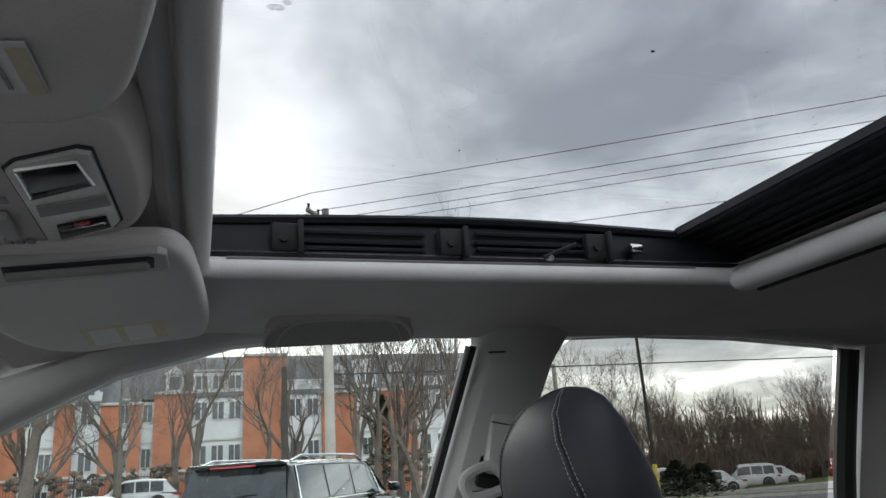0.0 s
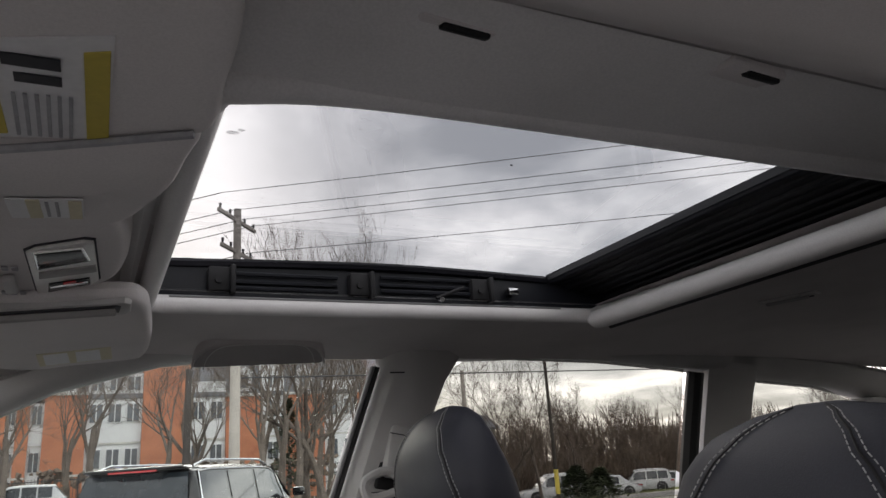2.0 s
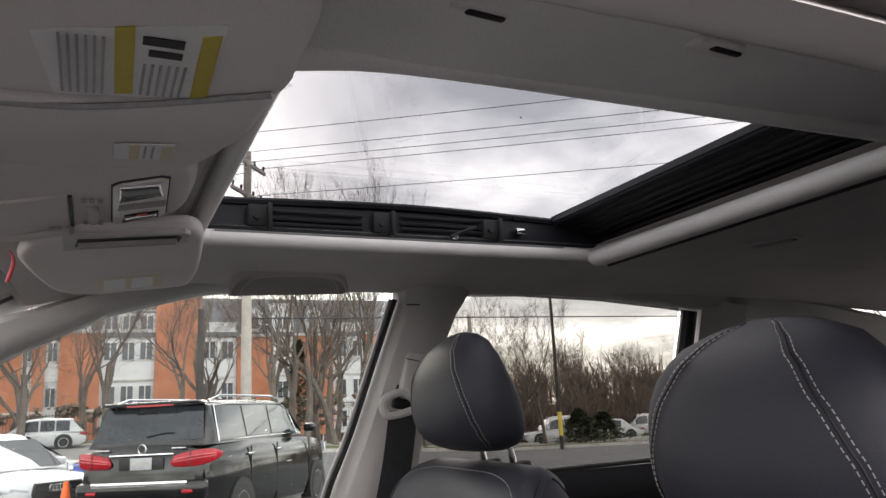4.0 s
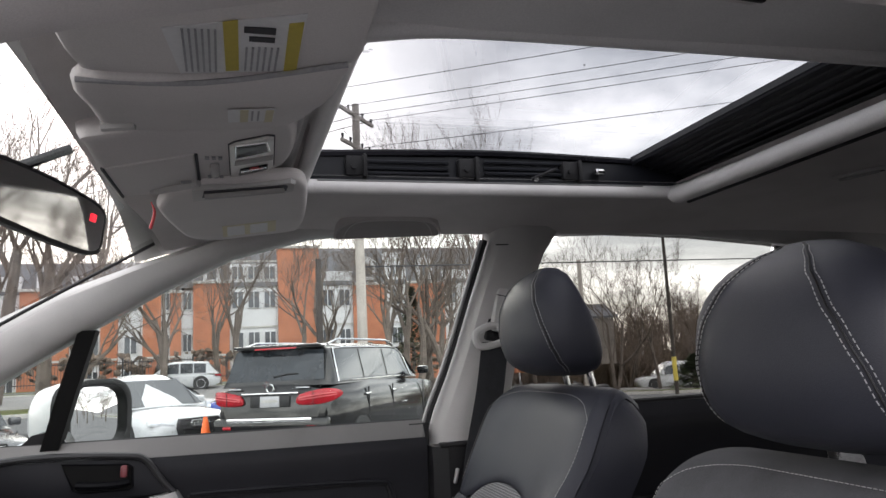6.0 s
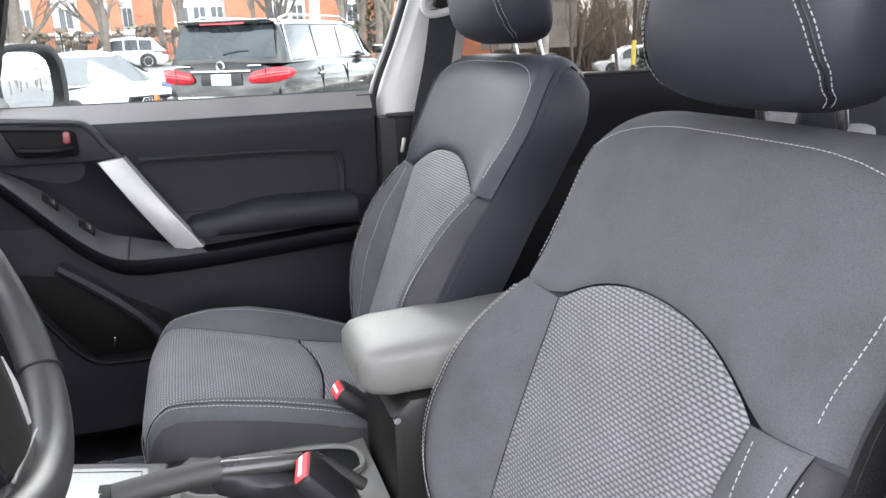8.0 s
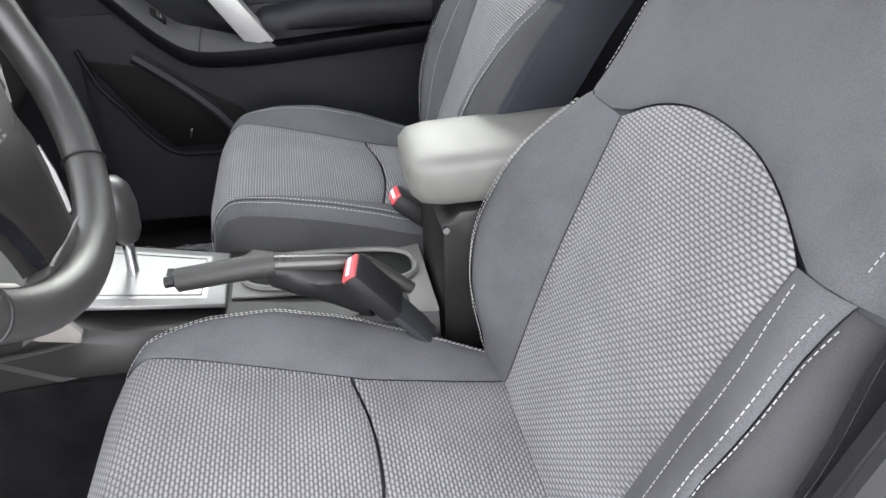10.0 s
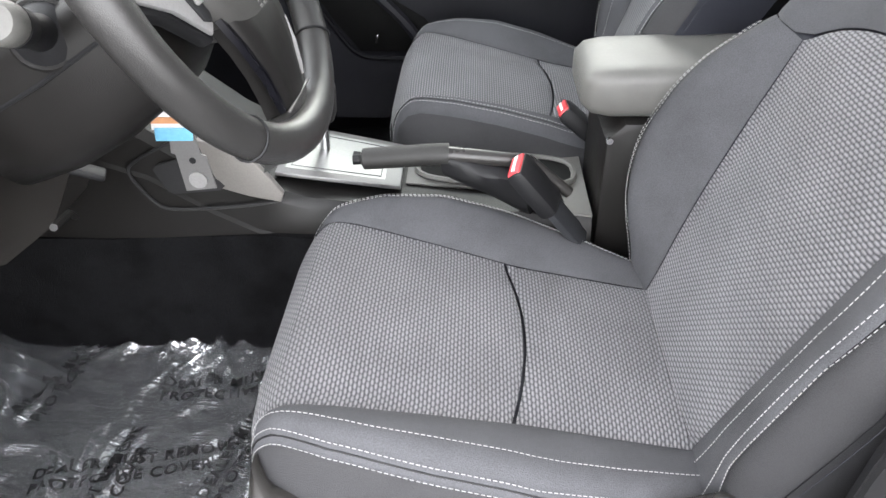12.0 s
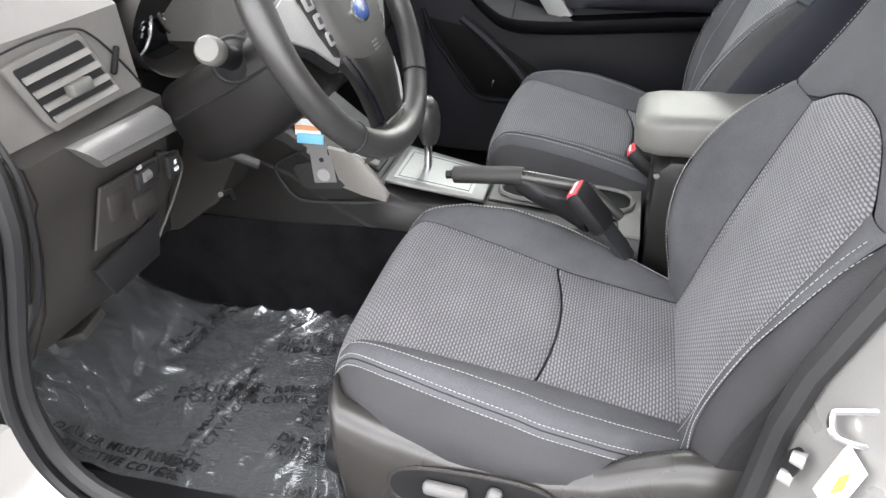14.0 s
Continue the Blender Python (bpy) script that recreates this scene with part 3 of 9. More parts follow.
# paper label on the pillar
LN = Vector((-0.90, -0.40, 0.20)).normalized()
la, lb2, lc, ld = [Vector(p) + LN * 0.008 for p in ((-0.0475, -0.767, 0.886), (-0.0625, -0.768, 0.828), (-0.0525, -0.794, 0.822), (-0.0375, -0.793, 0.880))]
lb = part("tyre_label", Geo().prism([la, lb2, lc, ld], LN * 0.001).turn(SHIFT), PAPER, bp, "white and yellow paper sticker")
lq = lambda u, v: la.lerp(ld, u).lerp(lb2.lerp(lc, u), v) + LN * 0.0012
part("label_band", Geo().prism([lq(0.62, 0.22), lq(0.42, 0.45), lq(0.52, 0.78), lq(0.76, 0.52)], LN * 0.0006).turn(SHIFT), YELLOW, lb)
part("label_edge", Geo().prism([lq(0.0, 0.1), lq(0.0, 1.0), lq(0.14, 1.0), lq(0.14, 0.1)], LN * 0.0006).turn(SHIFT), PALEYELLOW, lb)

# roof rail over the driver's door: padded trim, seal, and two clip covers
rail = thing("roof_rail_driver", (0, -0.6, 1.5), "grey padded rail over the open driver's door", "roof rail", kind="structure")


def rail_z(x):
    return interp(x, [(-1.5, 1.04), (-1.0, 1.26), (-0.75, 1.365), (-0.60, 1.414), (-0.52, 1.441), (-0.487, 1.453), (-0.42, 1.470), (-0.336, 1.488), (-0.27, 1.500), (-0.166, 1.508), (-0.057, 1.507), (0.1, 1.51), (0.6, 1.50), (1.6, 1.45)])


def rail_inner(x):
    """Where the rail trim meets the roof cloth."""
    y = interp(x, [(-1.5, -0.60), (-0.75, -0.58), (-0.6, -0.552), (-0.5, -0.532), (-0.42, -0.515), (-0.35, -0.502), (-0.27, -0.482), (-0.2, -0.466), (-0.06, -0.46), (1.6, -0.46)])
    z = interp(x, [(-1.5, 1.05), (-1.0, 1.27), (-0.75, 1.385), (-0.6, 1.450), (-0.5, 1.488), (-0.42, 1.512), (-0.35, 1.534), (-0.27, 1.562), (-0.2, 1.580), (-0.06, 1.587), (0.6, 1.586), (1.0, 1.57), (1.6, 1.53)])
    return y, z


rx = lin(-1.45, 1.6, 60)
rings = []
for x in rx:
    yi, zi = rail_inner(x)
    rz = rail_z(x)
    rings.append([Vector((x, a, b)) for a, b in ((yi, zi), (yi * 0.7 - 0.60 * 0.3, zi * 0.7 + rz * 0.3 - 0.004), (yi * 0.3 - 0.60 * 0.7, zi * 0.3 + rz * 0.7 - 0.006), (-0.605, rz), (-0.63, rz - 0.002), (-0.655, rz + 0.006), (-0.672, rz + 0.03), (-0.67, rz + 0.07), (yi + 0.004, zi + 0.06))])
part("rail_trim", Geo().ring_faces(rings), HEADLINER, rail, "", 60)
g = Geo().tube([(x, -0.684, rail_z(x) + 0.022) for x in rx], 0.017, 8)
part("door_seal", g, RUBBER, rail)
g = Geo().ring_faces([[Vector((x, a, rail_z(x) + b)) for a, b in ((-0.69, 0.02), (-0.74, 0.05), (-0.76, 0.09), (-0.70, 0.20), (-0.66, 0.20), (-0.66, 0.06))] for x in rx])
part("painted_rail", g, BODYPAINT, rail)
for hx, hy in ((-0.196, -0.408), (0.012, -0.428)):
    z = liner_z(hx, hy) - 0.001
    c = part("clip_cover", Geo().box((hx, hy, z - 0.004), (0.052, 0.026, 0.009), (14, 0, 4), 0.004), HEADLINER, rail)
    part("slot", Geo().box((hx + 0.006, hy - 0.006, z - 0.0095), (0.032, 0.007, 0.006), (14, 0, 4), 0.002), BLACK, c, "dark slot")

# coat hook in the lining behind the opening
hk = thing("coat_hook", (0.62, 0.18, 1.6), "grey coat hook set in the roof lining", "coat hook")
part("hook_plate", Geo().box((0.74, 0.16, 1.609), (0.03, 0.10, 0.006), (0, 0, 20), 0.003), TRIM_GREY, hk)
part("hook", Geo().box((0.738, 0.162, 1.604), (0.008, 0.075, 0.006), (0, 0, 20), 0.002), GRIP, hk)
part("hook_gap", Geo().box((0.748, 0.158, 1.6055), (0.008, 0.070, 0.002), (0, 0, 20), 0.0005), INK, hk)


# ---- passenger's side: pillars, doors and windows ----
def wall_piece(name, outline, material, label, category, thick=0.05, depth=0.0, kind="structure", bev=0.006):
    """A flat piece in the leaning side plane, from (x, z) outlines; depth moves it inwards."""
    pts = [(x, glass_y(z) - depth, z) for x, z in outline]
    return solo(name, Geo().prism(pts, (0, thick, 0), bev), material, label, category, kind=kind)


FRONT_WIN = [(-0.90, 1.150), (-0.90, 1.275), (-0.71, 1.386), (-0.56, 1.466), (-0.427, 1.530), (-0.262, 1.572), (-0.087, 1.587), (0.080, 1.587),
             (0.110, 1.579), (0.125, 1.560), (0.088, 1.433), (0.042, 1.280), (-0.004, 1.150)]
REAR_WIN = [(0.20, 1.158), (0.235, 1.40), (0.272, 1.510), (0.292, 1.549), (0.342, 1.577), (0.479, 1.582), (0.721, 1.574), (0.955, 1.556), (0.935, 1.30), (0.925, 1.160)]
QUARTER = [(1.14, 1.30), (1.155, 1.45), (1.178, 1.507), (1.20, 1.524), (1.33, 1.523), (1.45, 1.505), (1.56, 1.468), (1.66, 1.38), (1.66, 1.30)]


def strip_between(name, lower, upper, material, label, inward=0.03, thick=0.06):
    """A wall band between two polylines of (x, z), softly rounded towards the cabin."""
    g = Geo()
    rings = []
    for (x0, z0), (x1, z1) in zip(lower, upper):
        a, b = Vector((x0, glass_y(z0), z0)), Vector((x1, glass_y(z1), z1))
        rings.append([a + Vector((0, 0.02, 0)), a, a.lerp(b, 0.12) + Vector((0, -inward * 0.75, 0)), a.lerp(b, 0.4) + Vector((0, -inward, 0)),
                      a.lerp(b, 0.8) + Vector((0, -inward, 0)), b + Vector((0, -inward * 0.4, 0)), b + Vector((0, thick, 0)), a + Vector((0, thick, 0))])
    return g.ring_faces(rings)


# front pillar and roof side above the front window, one sweep back over the rear windows
top_low = [(-1.30, 1.06), (-1.05, 1.185), (-0.90, 1.275), (-0.71, 1.386), (-0.56, 1.468), (-0.427, 1.530), (-0.262, 1.572), (-0.087, 1.587), (0.11, 1.586), (0.342, 1.580),
           (0.479, 1.583), (0.721, 1.575), (0.955, 1.556), (1.2, 1.526), (1.45, 1.506), (1.7, 1.46), (2.0, 1.40)]
top_high = [(-1.38, 1.13), (-1.13, 1.268), (-0.97, 1.365), (-0.785, 1.452), (-0.62, 1.512), (-0.47, 1.562), (-0.30, 1.594), (-0.1, 1.612), (0.11, 1.616), (0.342, 1.612),
            (0.479, 1.613), (0.721, 1.61), (0.955, 1.60), (1.2, 1.59), (1.45, 1.57), (1.7, 1.54), (2.0, 1.49)]
solo("pillar_front", strip_between("pillar_front", top_low, top_high, TRIM_GREY, ""), TRIM_GREY, "smooth light grey windscreen pillar and roof side trim", "pillar", kind="structure", angle=50)
# driver's windscreen pillar, mirrored
g = strip_between("pillar_driver_front", top_low[:5], [(x, z - 0.01) for x, z in top_high[:5]], TRIM_GREY, "")
g.turn(Matrix.Diagonal((1, -1, 1, 1)) @ Matrix.Translation((0, 0, -0.03)))
bmesh.ops.reverse_faces(g.bm, faces=g.bm.faces)
solo("pillar_driver_front", g, TRIM_GREY, "smooth light grey windscreen pillar beside the driver", "pillar", kind="structure")

# pillar between the front and rear windows
pl = thing("pillar_middle", (0.15, 0.7, 1.1), "light grey pillar trim between the front and rear windows", "pillar", kind="structure")
left = [(-0.02, 1.02), (-0.004, 1.150), (0.042, 1.280), (0.088, 1.433), (0.127, 1.562), (0.124, 1.592)]
right = [(0.17, 1.02), (0.20, 1.158), (0.218, 1.28), (0.245, 1.433), (0.282, 1.53), (0.318, 1.585)]
g = Geo()
rings = []
for (x0, z0), (x1, z1) in zip(left, right):
    a, b = Vector((x0 + 0.022, glass_y(z0) - 0.012, z0)), Vector((x1, glass_y(z1) - 0.004, z1))
    rings.append([a + Vector((0, 0.05, 0)), a, a.lerp(b, 0.12) + Vector((0, -0.028, 0)), a.lerp(b, 0.35) + Vector((0, -0.042, 0)), a.lerp(b, 0.75) + Vector((0, -0.040, 0)), b + Vector((0, -0.012, 0)), b + Vector((0, 0.05, 0))])
part("upper_trim", Geo().ring_faces(rings), PILLAR, pl)
g = Geo().ring_faces([[Vector((x, y, z)) for x, y in ((0.0, 0.74), (0.0, 0.69), (0.03, 0.665), (0.15, 0.665), (0.19, 0.70), (0.19, 0.74))] for z in lin(0.42, 1.10, 4)])
part("lower_trim", g, BLACK, pl)
part("seam_strip", Geo().box((0.085, 0.668, 1.105), (0.15, 0.02, 0.010), (0, 0, 0), 0.003), BLACK, pl)
seal = [(x + 0.010, glass_y(z) - 0.004, z) for x, z in left[:5]]
part("door_seal", Geo().tube(smooth_path(seal, 5), 0.0065, 8), RUBBER, pl)
part("bright_seal_edge", Geo().tube([p + Vector((-0.010, -0.002, 0)) for p in smooth_path(seal, 5)], 0.0048, 6), SILVER, pl, "pale edge of the window seal")

part("trim_joint", Geo().tube([(0.150, 0.6105, 1.545), (0.20, 0.6085, 1.5455), (0.285, 0.636, 1.546)], 0.0014, 5), BLACK, pl)

# rear pillars
g = Geo()
rings = []
for (x0, z0), (x1, z1) in zip([(0.925, 1.05), (0.927, 1.16), (0.937, 1.30), (0.957, 1.549), (0.96, 1.60)], [(1.10, 1.05), (1.12, 1.16), (1.14, 1.30), (1.172, 1.50), (1.20, 1.60)]):
    a, b = Vector((x0 + 0.055, glass_y(z0), z0)), Vector((x1, glass_y(z1), z1))
    rings.append([a + Vector((0, 0.05, 0)), a + Vector((0, -0.005, 0)), a.lerp(b, 0.3) + Vector((0, -0.03, 0)), a.lerp(b, 0.8) + Vector((0, -0.03, 0)), b, b + Vector((0, 0.05, 0))])
solo("pillar_rear", Geo().ring_faces(rings), TRIM_GREY, "grey pillar trim behind the rear door", "pillar", kind="structure")
g = Geo().tube(smooth_path([(0.945, glass_y(1.16), 1.10), (0.953, glass_y(1.3) - 0.002, 1.30), (0.972, glass_y(1.53) - 0.004, 1.545)], 6), 0.021, 8)
solo("trim", g, RUBBER, "black rear window edge seal", "trim", kind="structure")
wall_piece("wall_rear_side", [(1.1, 0.6), (2.0, 0.6), (2.0, 1.44), (1.66, 1.38), (1.66, 1.30), (1.14, 1.30)], TRIM_GREY, "grey cargo side trim below the quarter window", "wall", 0.05, 0.02)
wall_piece("wall_rear_end", [(1.66, 1.30), (1.66, 1.385), (1.58, 1.47), (1.7, 1.47), (2.0, 1.42), (2.0, 1.2)], TRIM_GREY, "grey trim round the quarter window", "wall", 0.05, 0.012)


def pane_of(name, outline, material, label, nx=1):
    g = Geo()
    pts = [Vector((x, glass_y(z) + 0.022, z)) for x, z in outline]
    g.prism(pts, (0, 0.004, 0))
    ob = solo(name, g, material, label, "window", kind="structure")
    ob.visible_shadow = False
    return ob


pane_of("window_1", [(-1.25, 1.10)] + [(-1.22, 1.12)] + FRONT_WIN[1:], GLASS, "clear front door window sprinkled with rain drops")
pane_of("window_2", REAR_WIN, GLASS_REAR, "rear door window with a view of bare trees")
pane_of("window_3", QUARTER, GLASS_REAR, "small rounded rear quarter window")
g = Geo()
random.seed(11)
for k in range(900):
    x, z = random.uniform(-0.85, 0.10), random.uniform(1.16, 1.56)
    if z > interp(x, [(-0.9, 1.27), (-0.56, 1.46), (-0.26, 1.555), (0.1, 1.57)]) or x > interp(z, [(1.15, -0.01), (1.55, 0.13)]):
        continue
    r = random.choice((0.0006, 0.0008, 0.0010, 0.0014))
    g.ball((x, glass_y(z) + 0.0275, z), r, 1, (1, 0.5, random.uniform(0.9, 1.5)))
solo("rain_drops", g, DROP, "fine rain drops on the side window", "rain drops", kind="stuff")

# unseen, added to close the cabin and cut its light: driver's rear side, tailgate, tinted windows
g = Geo().prism([(x, -0.735, z) for x, z in ((0.13, 0.36), (2.02, 0.36), (2.02, 1.15), (0.16, 1.15))], (0, -0.07, 0), 0.006)
solo("wall_driver_rear", g, DOORSKIN, "black rear door trim on the driver's side", "wall", kind="structure")
g = Geo().prism([(x, y, z) for x, y, z in ((0.24, -0.742, 1.15), (1.98, -0.742, 1.15), (1.90, -0.665, 1.45), (1.4, -0.652, 1.50), (0.34, -0.652, 1.50))], (0, -0.004, 0))
ob = solo("window_5", g, GLASS_REAR, "tinted rear side window on the driver's side", "window", kind="structure")
ob.visible_shadow = False
g = Geo().prism([(2.04, y, z) for y, z in ((-0.74, 0.36), (0.78, 0.36), (0.78, 1.12), (-0.74, 1.12))], (0.06, 0, 0), 0.01)
solo("wall_rear", g, TRIM_GREY, "grey tailgate trim at the back of the cabin", "wall", kind="structure")
for y0 in (-0.74, 0.64):
    g = Geo().prism([(2.04, y0, 1.12), (2.04, y0 + 0.10, 1.12), (1.98, y0 + 0.10 - 0.06 * (y0 > 0), 1.56), (1.98, y0 - 0.0, 1.56)], (0.06, 0, 0), 0.01)
    solo("pillar_tailgate", g, TRIM_GREY, "grey pillar beside the tailgate window", "pillar", kind="structure")
g = Geo().prism([(2.055, y, z) for y, z in ((-0.66, 1.12), (0.66, 1.12), (0.60, 1.56), (-0.60, 1.56))], (0.004, 0, 0))
ob = solo("window_6", g, GLASS_REAR, "tinted tailgate window", "window", kind="structure")
ob.visible_shadow = False
# filler box, added to stop outside light showing through the door gap
g = Geo().box((-0.018, 0.765, 0.75), (0.05, 0.05, 0.80), bev=0.004)
solo("trim", g, RUBBER, "black filler over the gap at the door edge below the window", "trim", kind="structure")

# windscreen and its dark edge
ws = thing("window_4", (-1.0, 0, 1.3), "sloping windscreen with a black printed edge", "windscreen", kind="structure")


def screen_point(u, v):
    """u runs from the roof edge down to the cowl."""
    x0 = header_x(v) - 0.012
    z0 = liner_z(header_x(v), v) + 0.004
    return Vector((x0 + (-1.50 + 0.12 * (v / 0.6) ** 2 - x0) * u, v * (1 + 0.12 * u), z0 + (1.06 - z0) * u + 0.02 * math.sin(math.pi * u)))


p = part("glass", Geo().grid(screen_point, lin(0, 1, 8), lin(-0.66, 0.66, 12)), GLASS_SCREEN, ws)
p.visible_shadow = False
g = Geo().tube([screen_point(u, 0.60) + Vector((0, -0.005, -0.004)) for u in lin(0, 0.9, 10)], 0.0035, 6)
part("black_edge", g, RUBBER, ws)

# ---- front passenger door ----
def slab(outline, y0, y1, bev=0.006):
    return Geo().prism([(x, y0, z) for x, z in outline], (0, y1 - y0, 0), bev)


door = thing("door_1", (-0.4, 0.75, 0.5), "black moulded front passenger door with a silver pull bar, closed", "car door", kind="structure")
# belt line ledge and upper skin
g = Geo()
prof = [(0.80, 1.120), (0.754, 1.153), (0.748, 1.154), (0.726, 1.124), (0.719, 1.112), (0.716, 1.09), (0.722, 1.06), (0.728, 1.00), (0.728, 0.90), (0.80, 0.90)]
g.ring_faces([[Vector((x, y, z + interp(x, [(-1.0, 0.004), (-0.4, 0.0), (0.0, 0.0)]))) for y, z in prof] for x in lin(-1.05, -0.005, 8)])
part("upper_skin", g, DOORSKIN, door)
part("sill_ledge", Geo().ring_faces([[Vector((x, y, z + interp(x, [(-1.0, 0.004), (-0.4, 0.0), (0.0, 0.0)]))) for y, z in ((0.753, 1.1565), (0.748, 1.1570), (0.7235, 1.1240), (0.7225, 1.1195), (0.750, 1.148))] for x in lin(-1.045, -0.008, 8)]), SILLTOP, door, "grey satin ledge under the window")
part("glass_channel", Geo().tube([(-1.0, 0.757, 1.156), (-0.01, 0.757, 1.153)], 0.006, 6), RUBBER, door)
part("lower_skin", slab([(-1.1, 0.36), (-0.03, 0.36), (-0.02, 0.92), (-1.1, 0.92)], 0.722, 0.80), DOORSKIN, door)
# sunken panel behind the pull bar, with a rounded border
border = smooth_path([(-0.52, 0.7215, 1.036), (-0.30, 0.7215, 1.033), (-0.125, 0.7215, 1.026), (-0.098, 0.7215, 1.012), (-0.092, 0.7215, 0.97), (-0.095, 0.7215, 0.92)], 5)
part("panel_groove", Geo().tube(border, 0.0035, 6), BLACK, door)
part("panel_border", Geo().tube([p + Vector((0.006, -0.001, 0.006)) for p in border], 0.005, 8), DOORSKIN, door)
# armrest pad: a soft swelling ledge with a bumped front
ap = []
for x in lin(-0.445, -0.07, 18):
    top = interp(x, [(-0.445, 0.896), (-0.425, 0.910), (-0.36, 0.918), (-0.31, 0.930), (-0.27, 0.936), (-0.15, 0.935), (-0.07, 0.932)])
    inn = interp(x, [(-0.445, 0.690), (-0.42, 0.668), (-0.30, 0.657), (-0.07, 0.652)])
    ap.append([Vector((x, y, z)) for y, z in ((0.75, top + 0.004), (inn + 0.045, top + 0.003), (inn + 0.020, top - 0.001), (inn + 0.006, top - 0.009), (inn, top - 0.022), (inn + 0.001, top - 0.040), (inn + 0.008, 0.874), (inn + 0.03, 0.868), (0.75, 0.866))])
part("armrest_pad", Geo().ring_faces(ap), DOORSKIN, door, "padded black armrest", 60)
# ledge under the pad with a raised edge, running forward into the switch panel
LEDGE = [(-0.815, 1.060), (-0.796, 1.042), (-0.748, 0.995), (-0.70, 0.945), (-0.651, 0.896), (-0.60, 0.858), (-0.558, 0.843), (-0.493, 0.839), (-0.402, 0.840), (-0.25, 0.850), (-0.06, 0.862)]
edge = smooth_path([(x, interp(x, [(-0.80, 0.700), (-0.70, 0.680), (-0.65, 0.670), (-0.60, 0.660), (-0.55, 0.655), (-0.06, 0.655)]), z) for x, z in LEDGE], 5)
lo = []
for p in edge:
    lo.append([p + Vector(o) for o in ((0, 0.09, 0.004), (0, 0.018, 0.002), (0, 0.006, 0.006), (0, 0.0, 0.004), (0, -0.002, -0.006), (0, 0.004, -0.026), (0, 0.014, -0.034), (0, 0.05, -0.036), (0, 0.09, -0.036))])
part("armrest_base", Geo().ring_faces(lo), DOORHARD, door, "", 60)
# sloping switch panel between the raised edge and the pull bar
UPPER_EDGE = smooth_path([(-0.79, 0.724, 1.062), (-0.76, 0.724, 1.058), (-0.71, 0.724, 1.054), (-0.66, 0.724, 1.050), (-0.605, 0.722, 1.046), (-0.560, 0.720, 0.99), (-0.515, 0.716, 0.93), (-0.465, 0.706, 0.880), (-0.418, 0.690, 0.858)], 5)
BAND_OUT = smooth_path([(-0.812, 0.702, 1.060), (-0.796, 0.698, 1.046), (-0.748, 0.688, 0.999), (-0.70, 0.678, 0.949), (-0.651, 0.668, 0.900), (-0.60, 0.659, 0.862), (-0.558, 0.655, 0.847), (-0.493, 0.655, 0.843), (-0.402, 0.656, 0.844)], 5)
BAND_IN = smooth_path([(-0.79, 0.716, 1.052), (-0.774, 0.715, 1.042), (-0.740, 0.712, 1.022), (-0.70, 0.708, 0.993), (-0.651, 0.702, 0.945), (-0.599, 0.690, 0.903), (-0.551, 0.685, 0.888), (-0.48, 0.680, 0.869), (-0.423, 0.670, 0.855)], 5)
LOWER_EDGE = [p + Vector((0.002, 0.006, -0.003)) for p in BAND_IN]


def band_point(k, v):
    return BAND_OUT[int(round(k))].lerp(BAND_IN[int(round(k))], v) + Vector((0, -0.002, 0.003)) * math.sin(math.pi * v)


def panel_point(u, v):
    k = u * (len(UPPER_EDGE) - 1)
    a, b = UPPER_EDGE[int(round(k))], LOWER_EDGE[int(round(k))]
    return b.lerp(a, v) + Vector((0.002, 0.010, -0.006)) * math.sin(math.pi * v)


con = part("switch_console", Geo().grid(panel_point, lin(0, 1, len(UPPER_EDGE) - 1), lin(0, 1, 8)), DOORHARD, door, "black well behind the pull bar", 60)
band = part("switch_band", Geo().grid(band_point, range(len(BAND_OUT)), lin(0, 1, 6)), DOORSATIN, door, "dark satin switch band", 60)
kj = int(0.755 * (len(BAND_OUT) - 1))
part("band_seam", Geo().tube([band_point(kj, v) + Vector((0, -0.0014, 0.0014)) for v in lin(0, 1, 8)], 0.0012, 5), RUBBER, band)
for cx in (-0.686, -0.632):
    k = min(range(2, len(BAND_OUT) - 2), key=lambda j: abs(band_point(j, 0.72).x - cx))
    c = band_point(k, 0.72)
    du = (band_point(k + 2, 0.72) - band_point(k - 2, 0.72)).normalized()
    dv = (band_point(k, 0.85) - band_point(k, 0.55)).normalized()
    nr = du.cross(dv).normalized()
    if nr.y > 0:
        nr = -nr
    box = [c + du * a + dv * b for a, b in round_rect(-0.019, 0.019, -0.009, 0.009, 0.004, 2)]
    s_ = part("window_switch", Geo().prism([q - nr * 0.001 for q in box], nr * 0.003, 0.001), DEEP, band)
    part("switch_cap", Geo().prism([c + du * a + dv * b + nr * 0.002 for a, b in round_rect(-0.004, 0.013, -0.007, 0.007, 0.003, 2)], nr * 0.007, 0.002), BLACK, s_)
    part("switch_edge", Geo().prism([c + du * a + dv * b + nr * 0.0092 for a, b in ((0.004, -0.005), (0.0070, -0.005), (0.0070, 0.004), (0.004, 0.004))], nr * 0.0008), CHROME, s_)
# pull bar
g = Geo()
pb = []
for f in lin(0, 1, 8):
    c = Vector((-0.567, 0.700, 1.048)).lerp(Vector((-0.433, 0.672, 0.850)), f) + Vector((0, -0.018 * math.sin(math.pi * f), 0))
    w = 0.056 + 0.004 * f
    pb.append([c + Vector(d) for d in ((-w / 2, 0.016, -0.004), (-w / 2 + 0.004, -0.004, -0.002), (0, -0.010, 0), (w / 2 - 0.004, -0.004, 0.004), (w / 2, 0.016, 0.006))])
part("pull_bar", g.ring_faces(pb), SILVER, door, "brushed silver pull bar")
